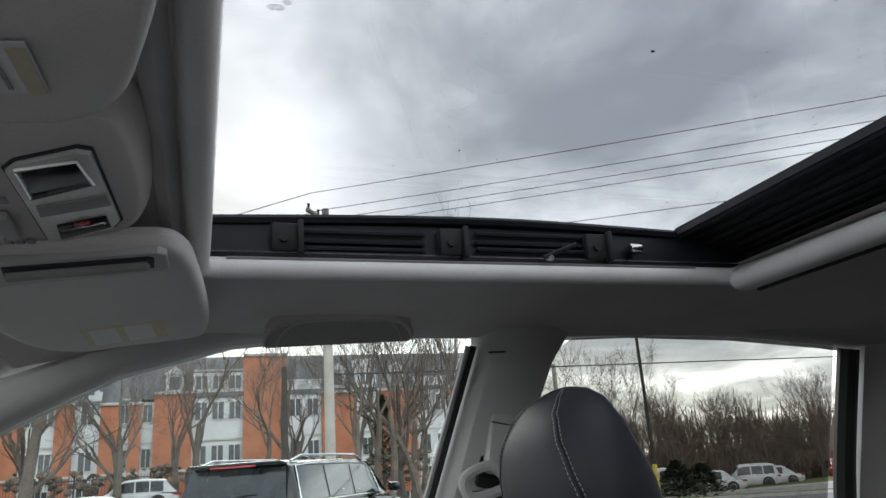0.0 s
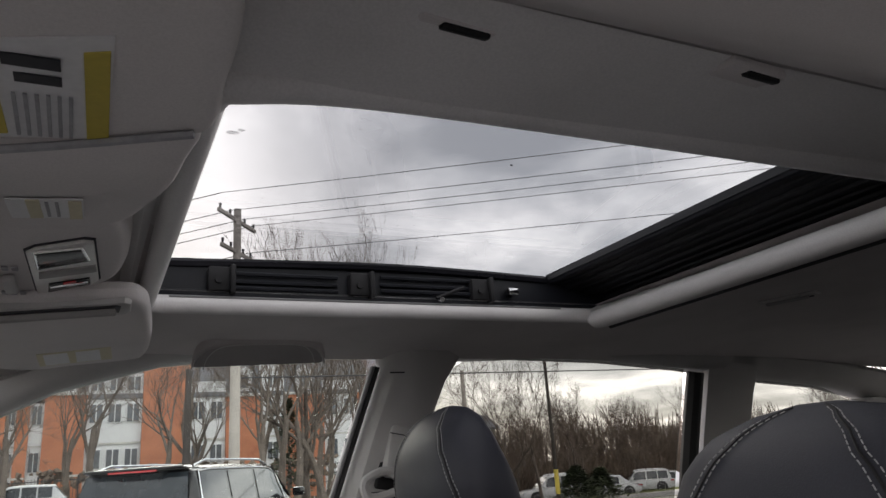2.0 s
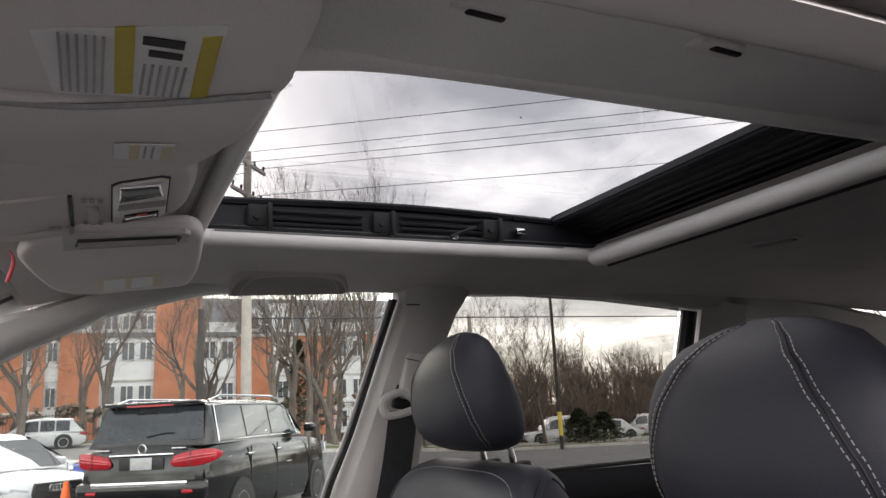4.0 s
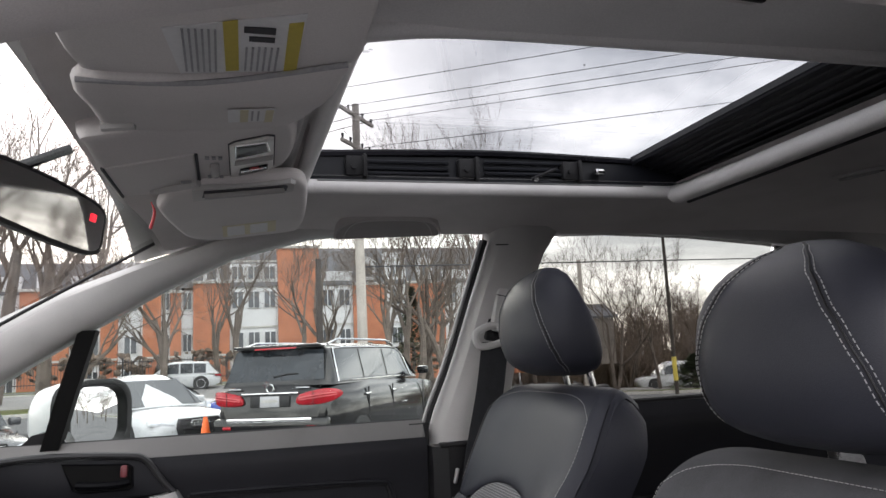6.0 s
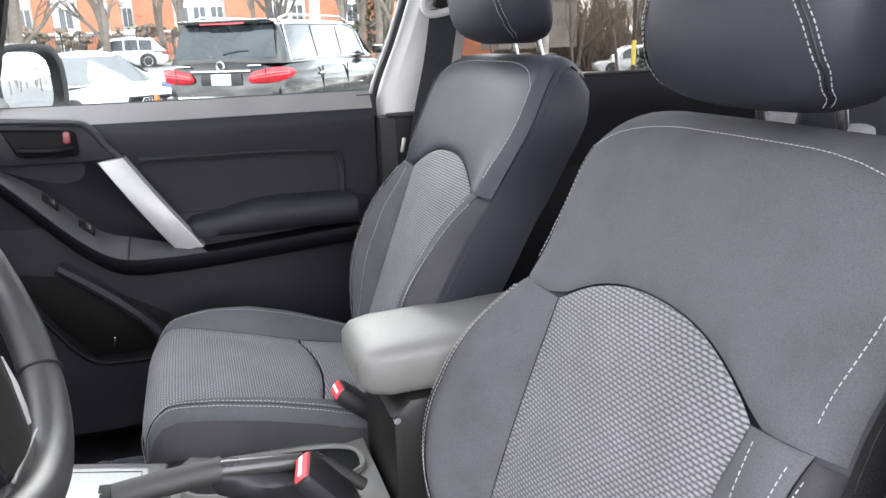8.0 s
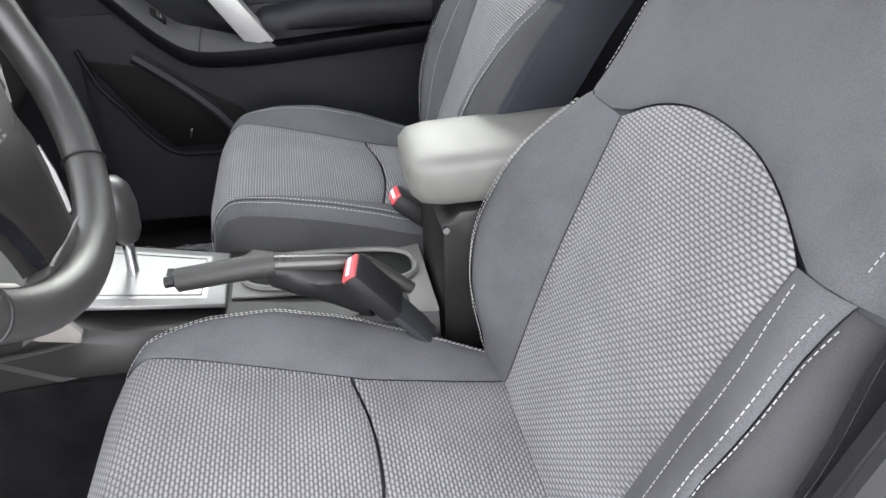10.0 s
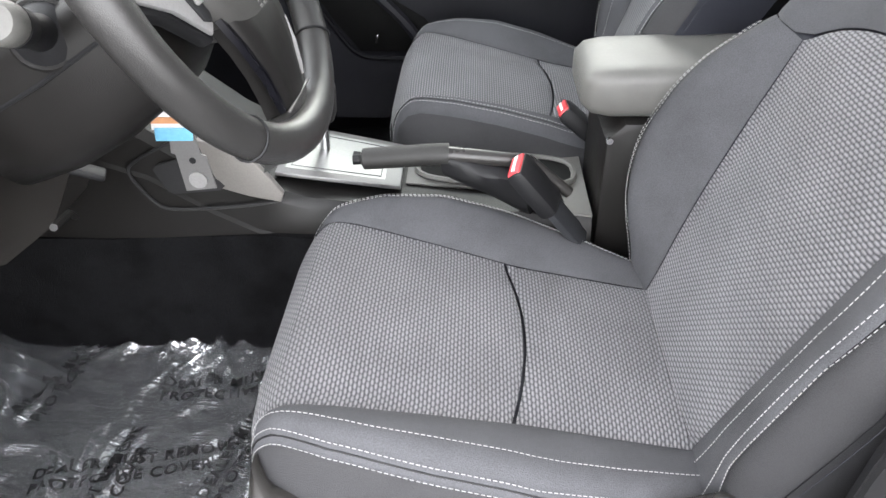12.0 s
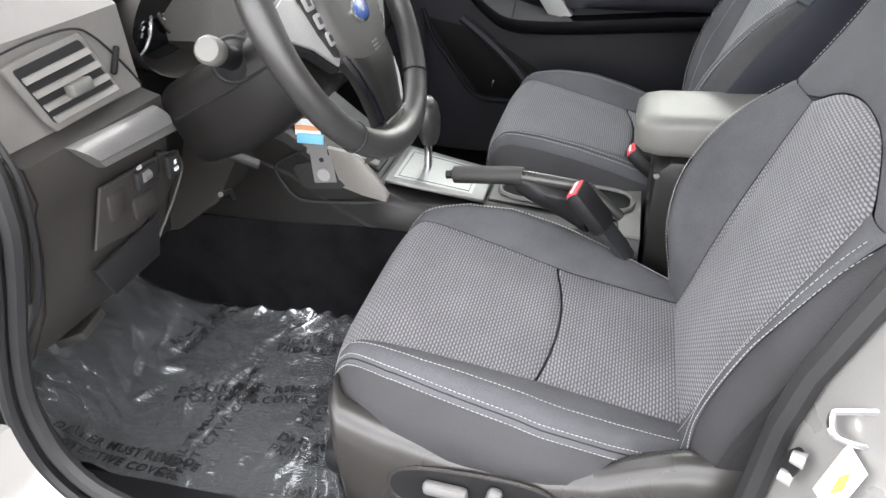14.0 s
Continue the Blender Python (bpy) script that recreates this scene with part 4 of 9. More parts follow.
# release handle in its cup
rim_b = smooth_path([(-0.93, 0.712, 1.128), (-0.80, 0.708, 1.138), (-0.64, 0.706, 1.130), (-0.600, 0.706, 1.118), (-0.572, 0.706, 1.080), (-0.545, 0.706, 1.048)], 6)
cup = part("handle_bezel", slab([(-0.95, 1.132), (-0.62, 1.126), (-0.598, 1.112), (-0.55, 1.050), (-0.60, 1.046), (-0.78, 1.050), (-0.95, 1.062)], 0.712, 0.74, 0.005), DOORSKIN, door)
part("bezel_rim", Geo().tube(rim_b, 0.007, 8), DOORSATIN, cup)
hole = [(-0.757, 1.121), (-0.632, 1.112), (-0.626, 1.106), (-0.625, 1.068), (-0.632, 1.063), (-0.722, 1.064), (-0.735, 1.070)]
# flat sheet instead of a hollow, its blackness stands for the shade inside
part("handle_cup_shade", Geo().prism([(x, 0.7105, z) for x, z in hole], (0, 0.004, 0)), DEEP, cup)
part("cup_rim", Geo().tube([(x, 0.7100, z) for x, z in hole], 0.0022, 6, True), DOORHARD, cup)
part("release_lever", Geo().tube(smooth_path([(-0.728, 0.706, 1.079), (-0.70, 0.698, 1.077), (-0.66, 0.696, 1.076), (-0.632, 0.704, 1.078)], 5), 0.0075, 8), DOORHARD, cup)
part("lock_knob", Geo().box((-0.6405, 0.703, 1.100), (0.014, 0.012, 0.024), (0, 4, 0), 0.004), DULLRED, cup, "dull red lock knob")
# map pocket with a curved rim
g = Geo()
rim = smooth_path([(-0.80, 0.675, 0.862), (-0.788, 0.668, 0.832), (-0.77, 0.664, 0.785), (-0.734, 0.660, 0.737), (-0.685, 0.658, 0.664), (-0.650, 0.656, 0.634), (-0.60, 0.656, 0.625), (-0.45, 0.656, 0.625), (-0.25, 0.66, 0.63)], 6)
part("pocket_rim", Geo().tube(rim, 0.006, 8), DOORHARD, door)
g = Geo().ring_faces([[p, Vector((p.x, p.y + 0.004, 0.47)), Vector((p.x, 0.73, 0.47))] for p in rim], False)
part("pocket_wall", g, DOORSKIN, door)
# dark sheet painted as the shade inside the pocket
part("pocket_shade", Geo().prism([(x, 0.716, z) for x, z in ((-0.80, 0.83), (-0.66, 0.80), (-0.50, 0.70), (-0.44, 0.62), (-0.66, 0.62), (-0.72, 0.70))], (0, 0.004, 0), 0.002), DEEP, door)
part("pocket_lip", Geo().tube(smooth_path([(-0.70, 0.700, 0.835), (-0.62, 0.700, 0.77), (-0.55, 0.700, 0.70), (-0.50, 0.700, 0.63)], 5), 0.014, 8), DOORSKIN, door)
part("screw", Geo().box((-0.617, 0.706, 0.655), (0.006, 0.008, 0.022), (0, 12, 0), 0.002), CHROME, door, "small bright clip")
# sail post of the mirror corner
g = Geo().ring_faces([[c + Vector(d) for d in ((-0.017, -0.012, 0), (0.017, -0.012, 0), (0.017, 0.03, 0), (-0.017, 0.03, 0))] for c in (Vector((-0.786, 0.748, 1.148)), Vector((-0.752, 0.722, 1.26)), Vector((-0.712, 0.698, 1.385)))])
part("window_post", g, DEEP, door, "black post between window and mirror corner")

# rear door, mostly behind the seats
rd = thing("door_2", (0.6, 0.75, 0.5), "black rear passenger door trim, closed", "car door", kind="structure")
g = Geo().ring_faces([[Vector((x, y, z + 0.006)) for y, z in prof] for x in lin(0.19, 1.10, 4)])
part("upper_skin", g, DOORSKIN, rd)
part("lower_skin", slab([(0.19, 0.36), (1.1, 0.36), (1.1, 0.94), (0.19, 0.94)], 0.722, 0.80), DOORSKIN, rd)
part("glass_channel", Geo().tube([(0.2, 0.757, 1.162), (0.94, 0.757, 1.166)], 0.006, 6), RUBBER, rd)


# ---- seats ----
CUSH = smooth_path([(-0.598, 0, 0.520), (-0.614, 0, 0.570), (-0.622, 0, 0.620), (-0.615, 0, 0.662), (-0.594, 0, 0.690), (-0.560, 0, 0.701), (-0.45, 0, 0.676), (-0.335, 0, 0.648), (-0.24, 0, 0.629), (-0.15, 0, 0.613), (-0.09, 0, 0.606)], 6)
BACK = smooth_path([(-0.150, 0, 0.585), (-0.118, 0, 0.66), (-0.062, 0, 0.80), (0.004, 0, 0.965), (0.062, 0, 1.096), (0.091, 0, 1.143), (0.125, 0, 1.167), (0.166, 0, 1.171), (0.200, 0, 1.147)], 6)


def along(path):
    s = [0.0]
    for a, b in zip(path, path[1:]):
        s.append(s[-1] + (b - a).length)
    return np.array(s)


CS, BS = along(CUSH), along(BACK)


def on(path, cum, s):
    x = float(np.interp(s, cum, [p.x for p in path]))
    z = float(np.interp(s, cum, [p.z for p in path]))
    return x, z


def s_of_x(x):
    """Length along the cushion's top at which it reaches x."""
    top = [(p.x, c) for p, c in zip(CUSH, CS) if c > 0.17]
    return float(np.interp(x, [a for a, _ in top], [b for _, b in top]))


def cush_half(s):
    """Half width of the woven middle of the cushion."""
    return interp(s, [(0, 0.172), (0.12, 0.177), (0.22, 0.166), (0.47, 0.140), (0.66, 0.140), (0.8, 0.14)])


def cush_wide(s):
    """Half width of the whole cushion: rounded off at its nose."""
    return interp(s, [(0, 0.200), (0.10, 0.190), (0.15, 0.194), (0.20, 0.212), (0.27, 0.236), (0.36, 0.252), (0.47, 0.252), (0.56, 0.238), (0.66, 0.214), (0.8, 0.19)])


def cush_point(s, y):
    x, z = on(CUSH, CS, s)
    w, a = cush_half(s), abs(y)
    wide = cush_wide(s)
    flat = step(0.10, 0.24, s)
    swell = interp(s, [(0.12, 0.0), (0.20, 0.35), (0.28, 0.8), (0.36, 1.0), (0.44, 0.92), (0.54, 0.55), (0.64, 0.15), (0.74, 0.0)])
    f = min(1.0, max(0.0, (a - w + 0.01) / (wide - w + 0.01)))
    rise = 0.042 * swell * math.sin(min(1.0, f * 1.15) * math.pi / 2)
    lip = wide - 0.036
    roll = -0.026 * ((a - lip) / 0.036) ** 2 if a > lip else 0
    back = 0.055 * max(0, a - 0.10) ** 1.4 * 6 * (1 - flat)
    crown = 0.012 * (1 - (y / w) ** 2) * (1 if a < w else 0) * flat
    return Vector((x + back, y, z + rise + roll + crown * 0.6))


def back_half(s):
    """Half width of the woven middle of the backrest."""
    return interp(s, [(0, 0.135), (0.08, 0.138), (0.25, 0.150), (0.35, 0.157), (0.42, 0.165), (0.5, 0.165)])


def soft_interp(s, table):
    return sum(interp(s + d, table) for d in (-0.036, -0.024, -0.012, 0.0, 0.012, 0.024, 0.036)) / 7


def back_wide(s):
    return soft_interp(s, [(0, 0.225), (0.10, 0.262), (0.20, 0.282), (0.30, 0.280), (0.36, 0.260), (0.42, 0.238), (0.48, 0.250), (0.54, 0.256), (0.58, 0.254), (0.61, 0.245), (0.64, 0.228), (0.67, 0.205), (0.72, 0.175), (0.8, 0.165)])


def back_point(s, y):
    x, z = on(BACK, BS, s)
    x2, z2 = on(BACK, BS, s + 0.01)
    t = Vector((x2 - x, 0, z2 - z))
    t = t.normalized() if t.length > 1e-5 else Vector((0, 0, -1))
    nrm = Vector((-t.z, 0, t.x))
    w, a, wide = back_half(min(s, 0.5)), abs(y), back_wide(s)
    amount = soft_interp(s, [(0, 0.0), (0.05, 0.022), (0.11, 0.064), (0.2, 0.086), (0.3, 0.074), (0.38, 0.045), (0.44, 0.018), (0.50, 0.0)])
    if y > 0:
        amount *= 0.55
    d = amount * step(w - 0.02, w + (0.10 if y > 0 else 0.075), a)
    top = step(0.40, 0.50, s)
    soft = 0.052 - 0.022 * top
    d -= (0.034 - 0.021 * top) * max(0, (a - (wide - soft)) / soft) ** 2.0
    d -= 0.002 * (y / 0.2) ** 2 * top
    d += 0.008 * (1 - min(1, a / w) ** 2) * (1 - step(0.40, 0.46, s))
    return Vector((x, y, z)) + nrm * d


def patch(fn, s0, s1, y0, y1, ns, ny, puff=0.005, edge=0.014):
    """A padded piece between edges y0(s), y1(s): it sinks along its seams."""
    g = Geo()

    def at(a, b):
        s = s0(b) + (s1(b) - s0(b)) * a
        lo, hi = y0(s), y1(s)
        y = lo + (hi - lo) * b
        p = fn(s, y)
        du, dv = fn(s + 0.004, y) - fn(s - 0.004, y), fn(s, y + 0.003) - fn(s, y - 0.003)
        nr = du.cross(dv)
        nr = nr.normalized() if nr.length > 1e-9 else Vector((0, 0, 1))
        near = min(a * (s1(b) - s0(b)), (1 - a) * (s1(b) - s0(b)), b * abs(hi - lo), (1 - b) * abs(hi - lo))
        f = 1 - math.exp(-max(0, near) / edge * 2.2)
        return p + nr * puff * (f - 0.55)

    def uvs(a, b):
        s = s0(b) + (s1(b) - s0(b)) * a
        return (y0(s) + (y1(s) - y0(s)) * b, s)
    ua = sorted(set(lin(0, 1, ns) + [0.012, 0.03, 0.06, 0.94, 0.97, 0.988]))
    va = sorted(set(lin(0, 1, ny) + [0.02, 0.05, 0.95, 0.98]))
    return g.grid(at, ua, va, uvs)


def const(v):
    return lambda *_: v


def headrest_ring(f):
    """Half width, half depth, centre x and height at f from bottom to top."""
    a = interp(f, [(0, 0.070), (0.03, 0.098), (0.08, 0.120), (0.2, 0.136), (0.4, 0.143), (0.6, 0.139), (0.78, 0.122), (0.9, 0.094), (0.97, 0.056), (1, 0.018)])
    b = interp(f, [(0, 0.030), (0.04, 0.050), (0.12, 0.066), (0.25, 0.070), (0.45, 0.064), (0.65, 0.052), (0.82, 0.038), (0.93, 0.024), (1, 0.007)])
    cx = interp(f, [(0, 0.142), (0.12, 0.130), (0.25, 0.124), (0.45, 0.117), (0.65, 0.110), (0.82, 0.110), (0.93, 0.117), (1, 0.124)])
    return a, b, cx, 1.219 + 0.200 * f


def headrest_point(f, ang, out=0.0):
    a, b, cx, z = headrest_ring(f)
    c, s = math.cos(ang), math.sin(ang)
    p = 2 / 2.7
    return Vector((cx - (b + out) * math.copysign(abs(c) ** p, c), (a + out) * math.copysign(abs(s) ** p, s), z))


def build_seat(name, centre, sgn, shift, back_dx, back_dz, head_dz, label, with_switches):
    """A seat facing forward; sgn is the side of the door."""
    root = thing(name, (centre[0], centre[1], centre[2]), label, "car seat", "front seats")
    flip = Matrix.Diagonal((1, sgn, 1, 1))

    def put(pname, g, material, parent=None, plabel="", angle=40):
        upper = pname.startswith(("back", "shoulder", "head", "post"))
        dz = (head_dz if pname.startswith(("headrest", "post")) else 0.0) + (back_dz if upper else 0.0)
        g.turn(Matrix.Translation((back_dx if upper else shift[0], centre[1], shift[1] + dz)) @ flip)
        if sgn < 0:
            bmesh.ops.reverse_faces(g.bm, faces=g.bm.faces)
        return part(pname, g, material, parent or root, plabel, angle)

    sx = s_of_x(-0.335)
    s_end = float(CS[-1])
    cush = put("cushion_base", Geo().grid(lambda s, y: cush_point(s, y) - Vector((0, 0, 0.012)), lin(0.0, s_end, 30), lin(-0.2, 0.2, 24)), LEATHER)
    put("cushion_insert", patch(cush_point, const(0.115), lambda b: sx - 0.002 + 0.020 * (1 - (2 * b - 1) ** 2), lambda s: -cush_half(s), cush_half, 26, 18), INSERT, cush, "grey coarse woven cloth")
    put("cushion_insert", patch(cush_point, lambda b: sx + 0.002 + 0.020 * (1 - (2 * b - 1) ** 2), const(s_end), lambda s: -cush_half(s), cush_half, 14, 18, 0.006), INSERT, cush, "grey coarse woven cloth")
    put("cushion_front", patch(cush_point, const(0.0), const(0.112), lambda s: -cush_wide(s), lambda s: cush_wide(s), 8, 20), CLOTH, cush)
    for q in (-1, 1):
        g = patch(cush_point, const(0.112), const(s_end), (lambda s: cush_half(s) + 0.001) if q > 0 else (lambda s: -cush_wide(s)), (lambda s: cush_wide(s)) if q > 0 else (lambda s: -cush_half(s) - 0.001), 30, 10, 0.004)
        put("cushion_bolster", g, CLOTH, cush)
        # skirt hanging from the bolster's edge
        g = Geo().grid(lambda s, k, q=q: cush_point(s, q * cush_wide(s)) + Vector((0, q * (-0.002 + 0.022 * math.sin(min(1, k * 1.3) * 3.1)), 0.004 - k * (cush_point(s, q * cush_wide(s)).z - 0.53))), lin(0.06, s_end, 24), lin(0, 1, 5))
        if q < 0:
            bmesh.ops.reverse_faces(g.bm, faces=g.bm.faces)
        put("cushion_skirt", g, SIDEHIDE, cush)
    def sew(name, path, parent):
        put(name, dashes(Geo(), path), THREAD, parent, "pale contrast stitching")

    for q in (-1, 1):
        sew("cushion_stitching", [cush_point(s, q * (cush_half(s) + (cush_wide(s) - cush_half(s)) * interp(s, [(0.15, 0.05), (0.2, 0.40), (0.3, 0.56), (0.5, 0.60), (0.7, 0.5)]))) + Vector((0, 0, 0.0022)) for s in lin(0.15, s_end - 0.02, 44)], cush) if q > 0 else None
        for e in ((0.003, 0.013) if q > 0 else (0.018, 0.028)):
            sew("cushion_stitching", [cush_point(s, q * (cush_wide(s) - e)) + Vector((0, q * 0.002, 0.0025)) for s in lin(0.11, s_end - 0.02, 44)], cush)
        put("cushion_seam", Geo().tube([cush_point(s, q * (cush_wide(s) - (0.008 if q > 0 else 0.023))) + Vector((0, 0, 0.0012)) for s in lin(0.11, s_end - 0.02, 44)], 0.0012, 5), BLACK, cush)
    sew("cushion_stitching", [cush_point(0.106, y) + Vector((-0.0035, 0, 0.001)) for y in lin(-0.18, 0.18, 24)], cush)

    def arch_y(y):
        return 0.456 - 0.055 * min(1.0, abs(y) / 0.165) ** 2.3 + 0.10 * max(0.0, abs(y) - 0.165)

    def arch(b):
        return arch_y((2 * b - 1) * 0.165)
    def ridge(s):
        """How far the wing's seam lies inside its outer edge."""
        return interp(s, [(0, 0.022), (0.1, 0.042), (0.25, 0.044), (0.36, 0.030), (0.42, 0.016)])
    back = put("backrest_shell", Geo().grid(lambda s, k: back_point(s, back_wide(s) * k) + Vector((0.010, 0, -0.002)), lin(0, float(BS[-1]) - 0.001, 34), lin(-1, 1, 24)), LEATHER)
    put("back_insert", patch(back_point, const(0.02), arch, lambda s: -back_half(s), back_half, 30, 18), INSERT, back, "grey coarse woven cloth")
    top_s = float(BS[-1]) - 0.03
    # the passenger's seat takes a darker material here: shade put into its colour
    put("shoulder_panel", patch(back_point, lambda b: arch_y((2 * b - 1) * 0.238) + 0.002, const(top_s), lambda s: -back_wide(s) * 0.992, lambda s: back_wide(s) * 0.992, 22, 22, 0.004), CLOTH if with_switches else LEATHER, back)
    for q in (-1, 1):
        seam = lambda s: back_wide(s) - ridge(s)
        top = lambda b, q=q: arch_y(0.165 + 0.073 * (b if q > 0 else 1 - b))
        if q > 0:
            put("back_bolster", patch(back_point, const(0.0), top, lambda s: back_half(s) + 0.001, seam, 26, 10, 0.004), CLOTH, back)
            put("back_wing", patch(back_point, const(0.0), const(0.405), lambda s: seam(s) + 0.001, back_wide, 26, 8, 0.005), SIDEHIDE, back)
        else:
            put("back_bolster", patch(back_point, const(0.0), top, lambda s: -seam(s), lambda s: -back_half(s) - 0.001, 26, 10, 0.004), CLOTH, back)
            put("back_wing", patch(back_point, const(0.0), const(0.405), lambda s: -back_wide(s), lambda s: -seam(s) - 0.001, 26, 8, 0.005), SIDEHIDE, back)
    # sides and rear of the backrest
    def rim(s, k, q):
        e = back_point(s, q * back_wide(s))
        depth = interp(s, [(0, 0.10), (0.3, 0.112), (0.5, 0.100), (0.58, 0.092), (0.64, 0.075), (0.70, 0.05), (0.75, 0.02)])
        inn = 0.026 * k * k
        return e + Vector((depth * k, -q * inn, -0.022 * k - 0.022 * k * k * step(0.5, 0.62, s)))
    for q in (-1, 1):
        g = Geo().grid(lambda s, k, q=q: rim(s, k, q), lin(0, top_s, 26), lin(0, 1, 6))
        if q < 0:
            bmesh.ops.reverse_faces(g.bm, faces=g.bm.faces)
        # darker on the passenger's seat again, colour standing in for shade
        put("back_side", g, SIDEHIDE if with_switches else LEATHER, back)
    g = Geo().grid(lambda s, k: rim(s, 1, -1).lerp(rim(s, 1, 1), k), lin(0, top_s, 20), lin(0, 1, 8))
    put("back_rear", g, LEATHER, back)
    # padded top between the shoulders, where the posts go in
    def crest(k, y):
        p = back_point(top_s, y)
        f = 1 - (abs(y) / 0.115) ** 4
        return p + Vector((0.078 * k * (0.35 + 0.65 * f), 0, -0.003 - (0.004 * k + 0.030 * k ** 4) * (0.5 + 0.5 * f) - 0.020 * k * (1 - f)))
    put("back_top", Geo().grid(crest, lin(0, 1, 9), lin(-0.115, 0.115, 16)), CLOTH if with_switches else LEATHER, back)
    for q in (-1, 1):
        for e in (-0.006, 0.007, 0.046):
            if e > 0.04 and q < 0:
                continue
            sew("back_stitching", [back_point(s, q * (back_wide(s) - ridge(s) - e)) + Vector((-0.0035, 0, 0.0015)) for s in lin(0.03, 0.395, 40)], back)
    # one row runs up both sides of the shoulders and over the top
    side = [(s, back_wide(s) - 0.022) for s in lin(0.43, 0.590, 18)]
    corner = [(0.605, 0.206), (0.614, 0.192), (0.622, 0.172), (0.629, 0.146), (0.634, 0.115)]
    half = side + corner
    row = half + [(0.636, y) for y in lin(0.09, -0.09, 10)] + [(s, -y) for s, y in reversed(half)]
    sew("back_stitching", [back_point(s, y) + Vector((-0.003, 0, 0.0032)) for s, y in row], back)

    rings = [[headrest_point(f, 2 * math.pi * k / 32) for k in range(32)] for f in [0, 0.02, 0.05, 0.1, 0.18, 0.3, 0.42, 0.55, 0.66, 0.76, 0.84, 0.9, 0.94, 0.97, 0.99, 1.0]]
    head = put("headrest", Geo().ring_faces(rings), LEATHER, None, "black padded headrest", 60)
    for q in (-1, 1):
        for e in (-0.055, 0.055):
            sew("headrest_stitching", [headrest_point(f, q * (0.36 + e + 0.86 * (1 - f) ** 1.3), 0.0012) for f in lin(0.04, 0.985, 40)], head)
    for q in (-1, 1):
        put("headrest_seam", Geo().tube([headrest_point(f, q * (0.36 + 0.86 * (1 - f) ** 1.3), 0.0004) for f in lin(0.02, 0.99, 40)], 0.0012, 5), BLACK, head)
    for q in (-1, 1):
        post = put("headrest_post", Geo().tube([(0.200, q * 0.053, 1.12), (0.170, q * 0.053, 1.25)], 0.0062, 10), CHROME, None, "chrome post")
        put("post_collar", Geo().tube([(0.196, q * 0.053, 1.158 - head_dz), (0.194, q * 0.053, 1.169 - head_dz), (0.1935, q * 0.053, 1.172 - head_dz)], [0.019, 0.018, 0.013], 16), GREYINK if with_switches else SIDEHIDE, post)
    # base rails and side shield
    put("seat_rail", Geo().box((-0.34, 0.19, 0.445), (0.50, 0.035, 0.05), bev=0.006), BLACK)
    put("seat_rail", Geo().box((-0.34, -0.19, 0.445), (0.50, 0.035, 0.05), bev=0.006), BLACK)
    put("seat_pan", Geo().box((-0.37, 0, 0.515), (0.52, 0.46, 0.06), bev=0.02), BLACK)
    sh = []
    for x, top, bot in ((-0.596, 0.672, 0.57), (-0.588, 0.668, 0.50), (-0.575, 0.660, 0.46), (-0.52, 0.640, 0.45), (-0.42, 0.615, 0.45), (-0.30, 0.606, 0.45), (-0.235, 0.616, 0.46), (-0.185, 0.642, 0.48), (-0.14, 0.658, 0.52), (-0.09, 0.662, 0.56), (-0.04, 0.655, 0.60)):
        nar = 0.030 if x < -0.592 else 0.012 if x < -0.58 else 0.0
        sh.append([Vector((x, y - nar, z)) for y, z in ((0.222, top - 0.010), (0.236, top), (0.250, top + 0.001), (0.262, top - 0.006), (0.270, top - 0.018), (0.274, top - 0.040), (0.274, (top + bot) / 2), (0.262, bot), (0.222, bot))])
    shield = put("side_shield", Geo().ring_faces(sh), SHIELD, None, "dark grey satin plastic side shield", 55)
    if with_switches:
        cup = [(-0.395 + 0.112 * math.copysign(abs(math.cos(a)) ** 0.7, math.cos(a)), 0.556 + 0.042 * math.copysign(abs(math.sin(a)) ** 0.7, math.sin(a))) for a in [2 * math.pi * k / 28 for k in range(28)]]
        put("switch_recess", Geo().prism([(x, 0.2735, z) for x, z in cup], (0, 0.002, 0)), BLACK, shield)
        put("recess_rim", Geo().tube([(x, 0.2748, z) for x, z in cup], 0.0028, 6, True), SHIELD, shield)
        put("slide_switch", Geo().box((-0.428, 0.284, 0.570), (0.060, 0.016, 0.020), (0, 4, 0), 0.007), STRIPGREY, shield, "silver seat switch")
        put("recline_switch", Geo().box((-0.366, 0.284, 0.566), (0.020, 0.016, 0.044), (0, 12, 0), 0.007), STRIPGREY, shield, "silver seat switch")
    return root


SHIELD_MID = surf("grey_fascia_plastic", (0.20, 0.188, 0.176), 0.38, 0.2, 0.06, 7, 500, 0.1, 0.5)
SHIELD = surf("shield_plastic", (0.026, 0.0245, 0.023), 0.28, 0.0, 0.06, 7, 700, 0.15, 0.5)
DRIVER = build_seat("car_seat", (-0.35, -0.342, 0.42), -1, (0.0, 0.0), 0.0, 0.0, -0.029, "dark grey driver's seat with woven inserts beside the open door", True)
PASSENGER = build_seat("car_seat", (-0.27, 0.335, 0.42), 1, (0.088, 0.034), 0.018, 0.026, -0.026, "dark grey front seat with woven inserts beside the closed door", False)


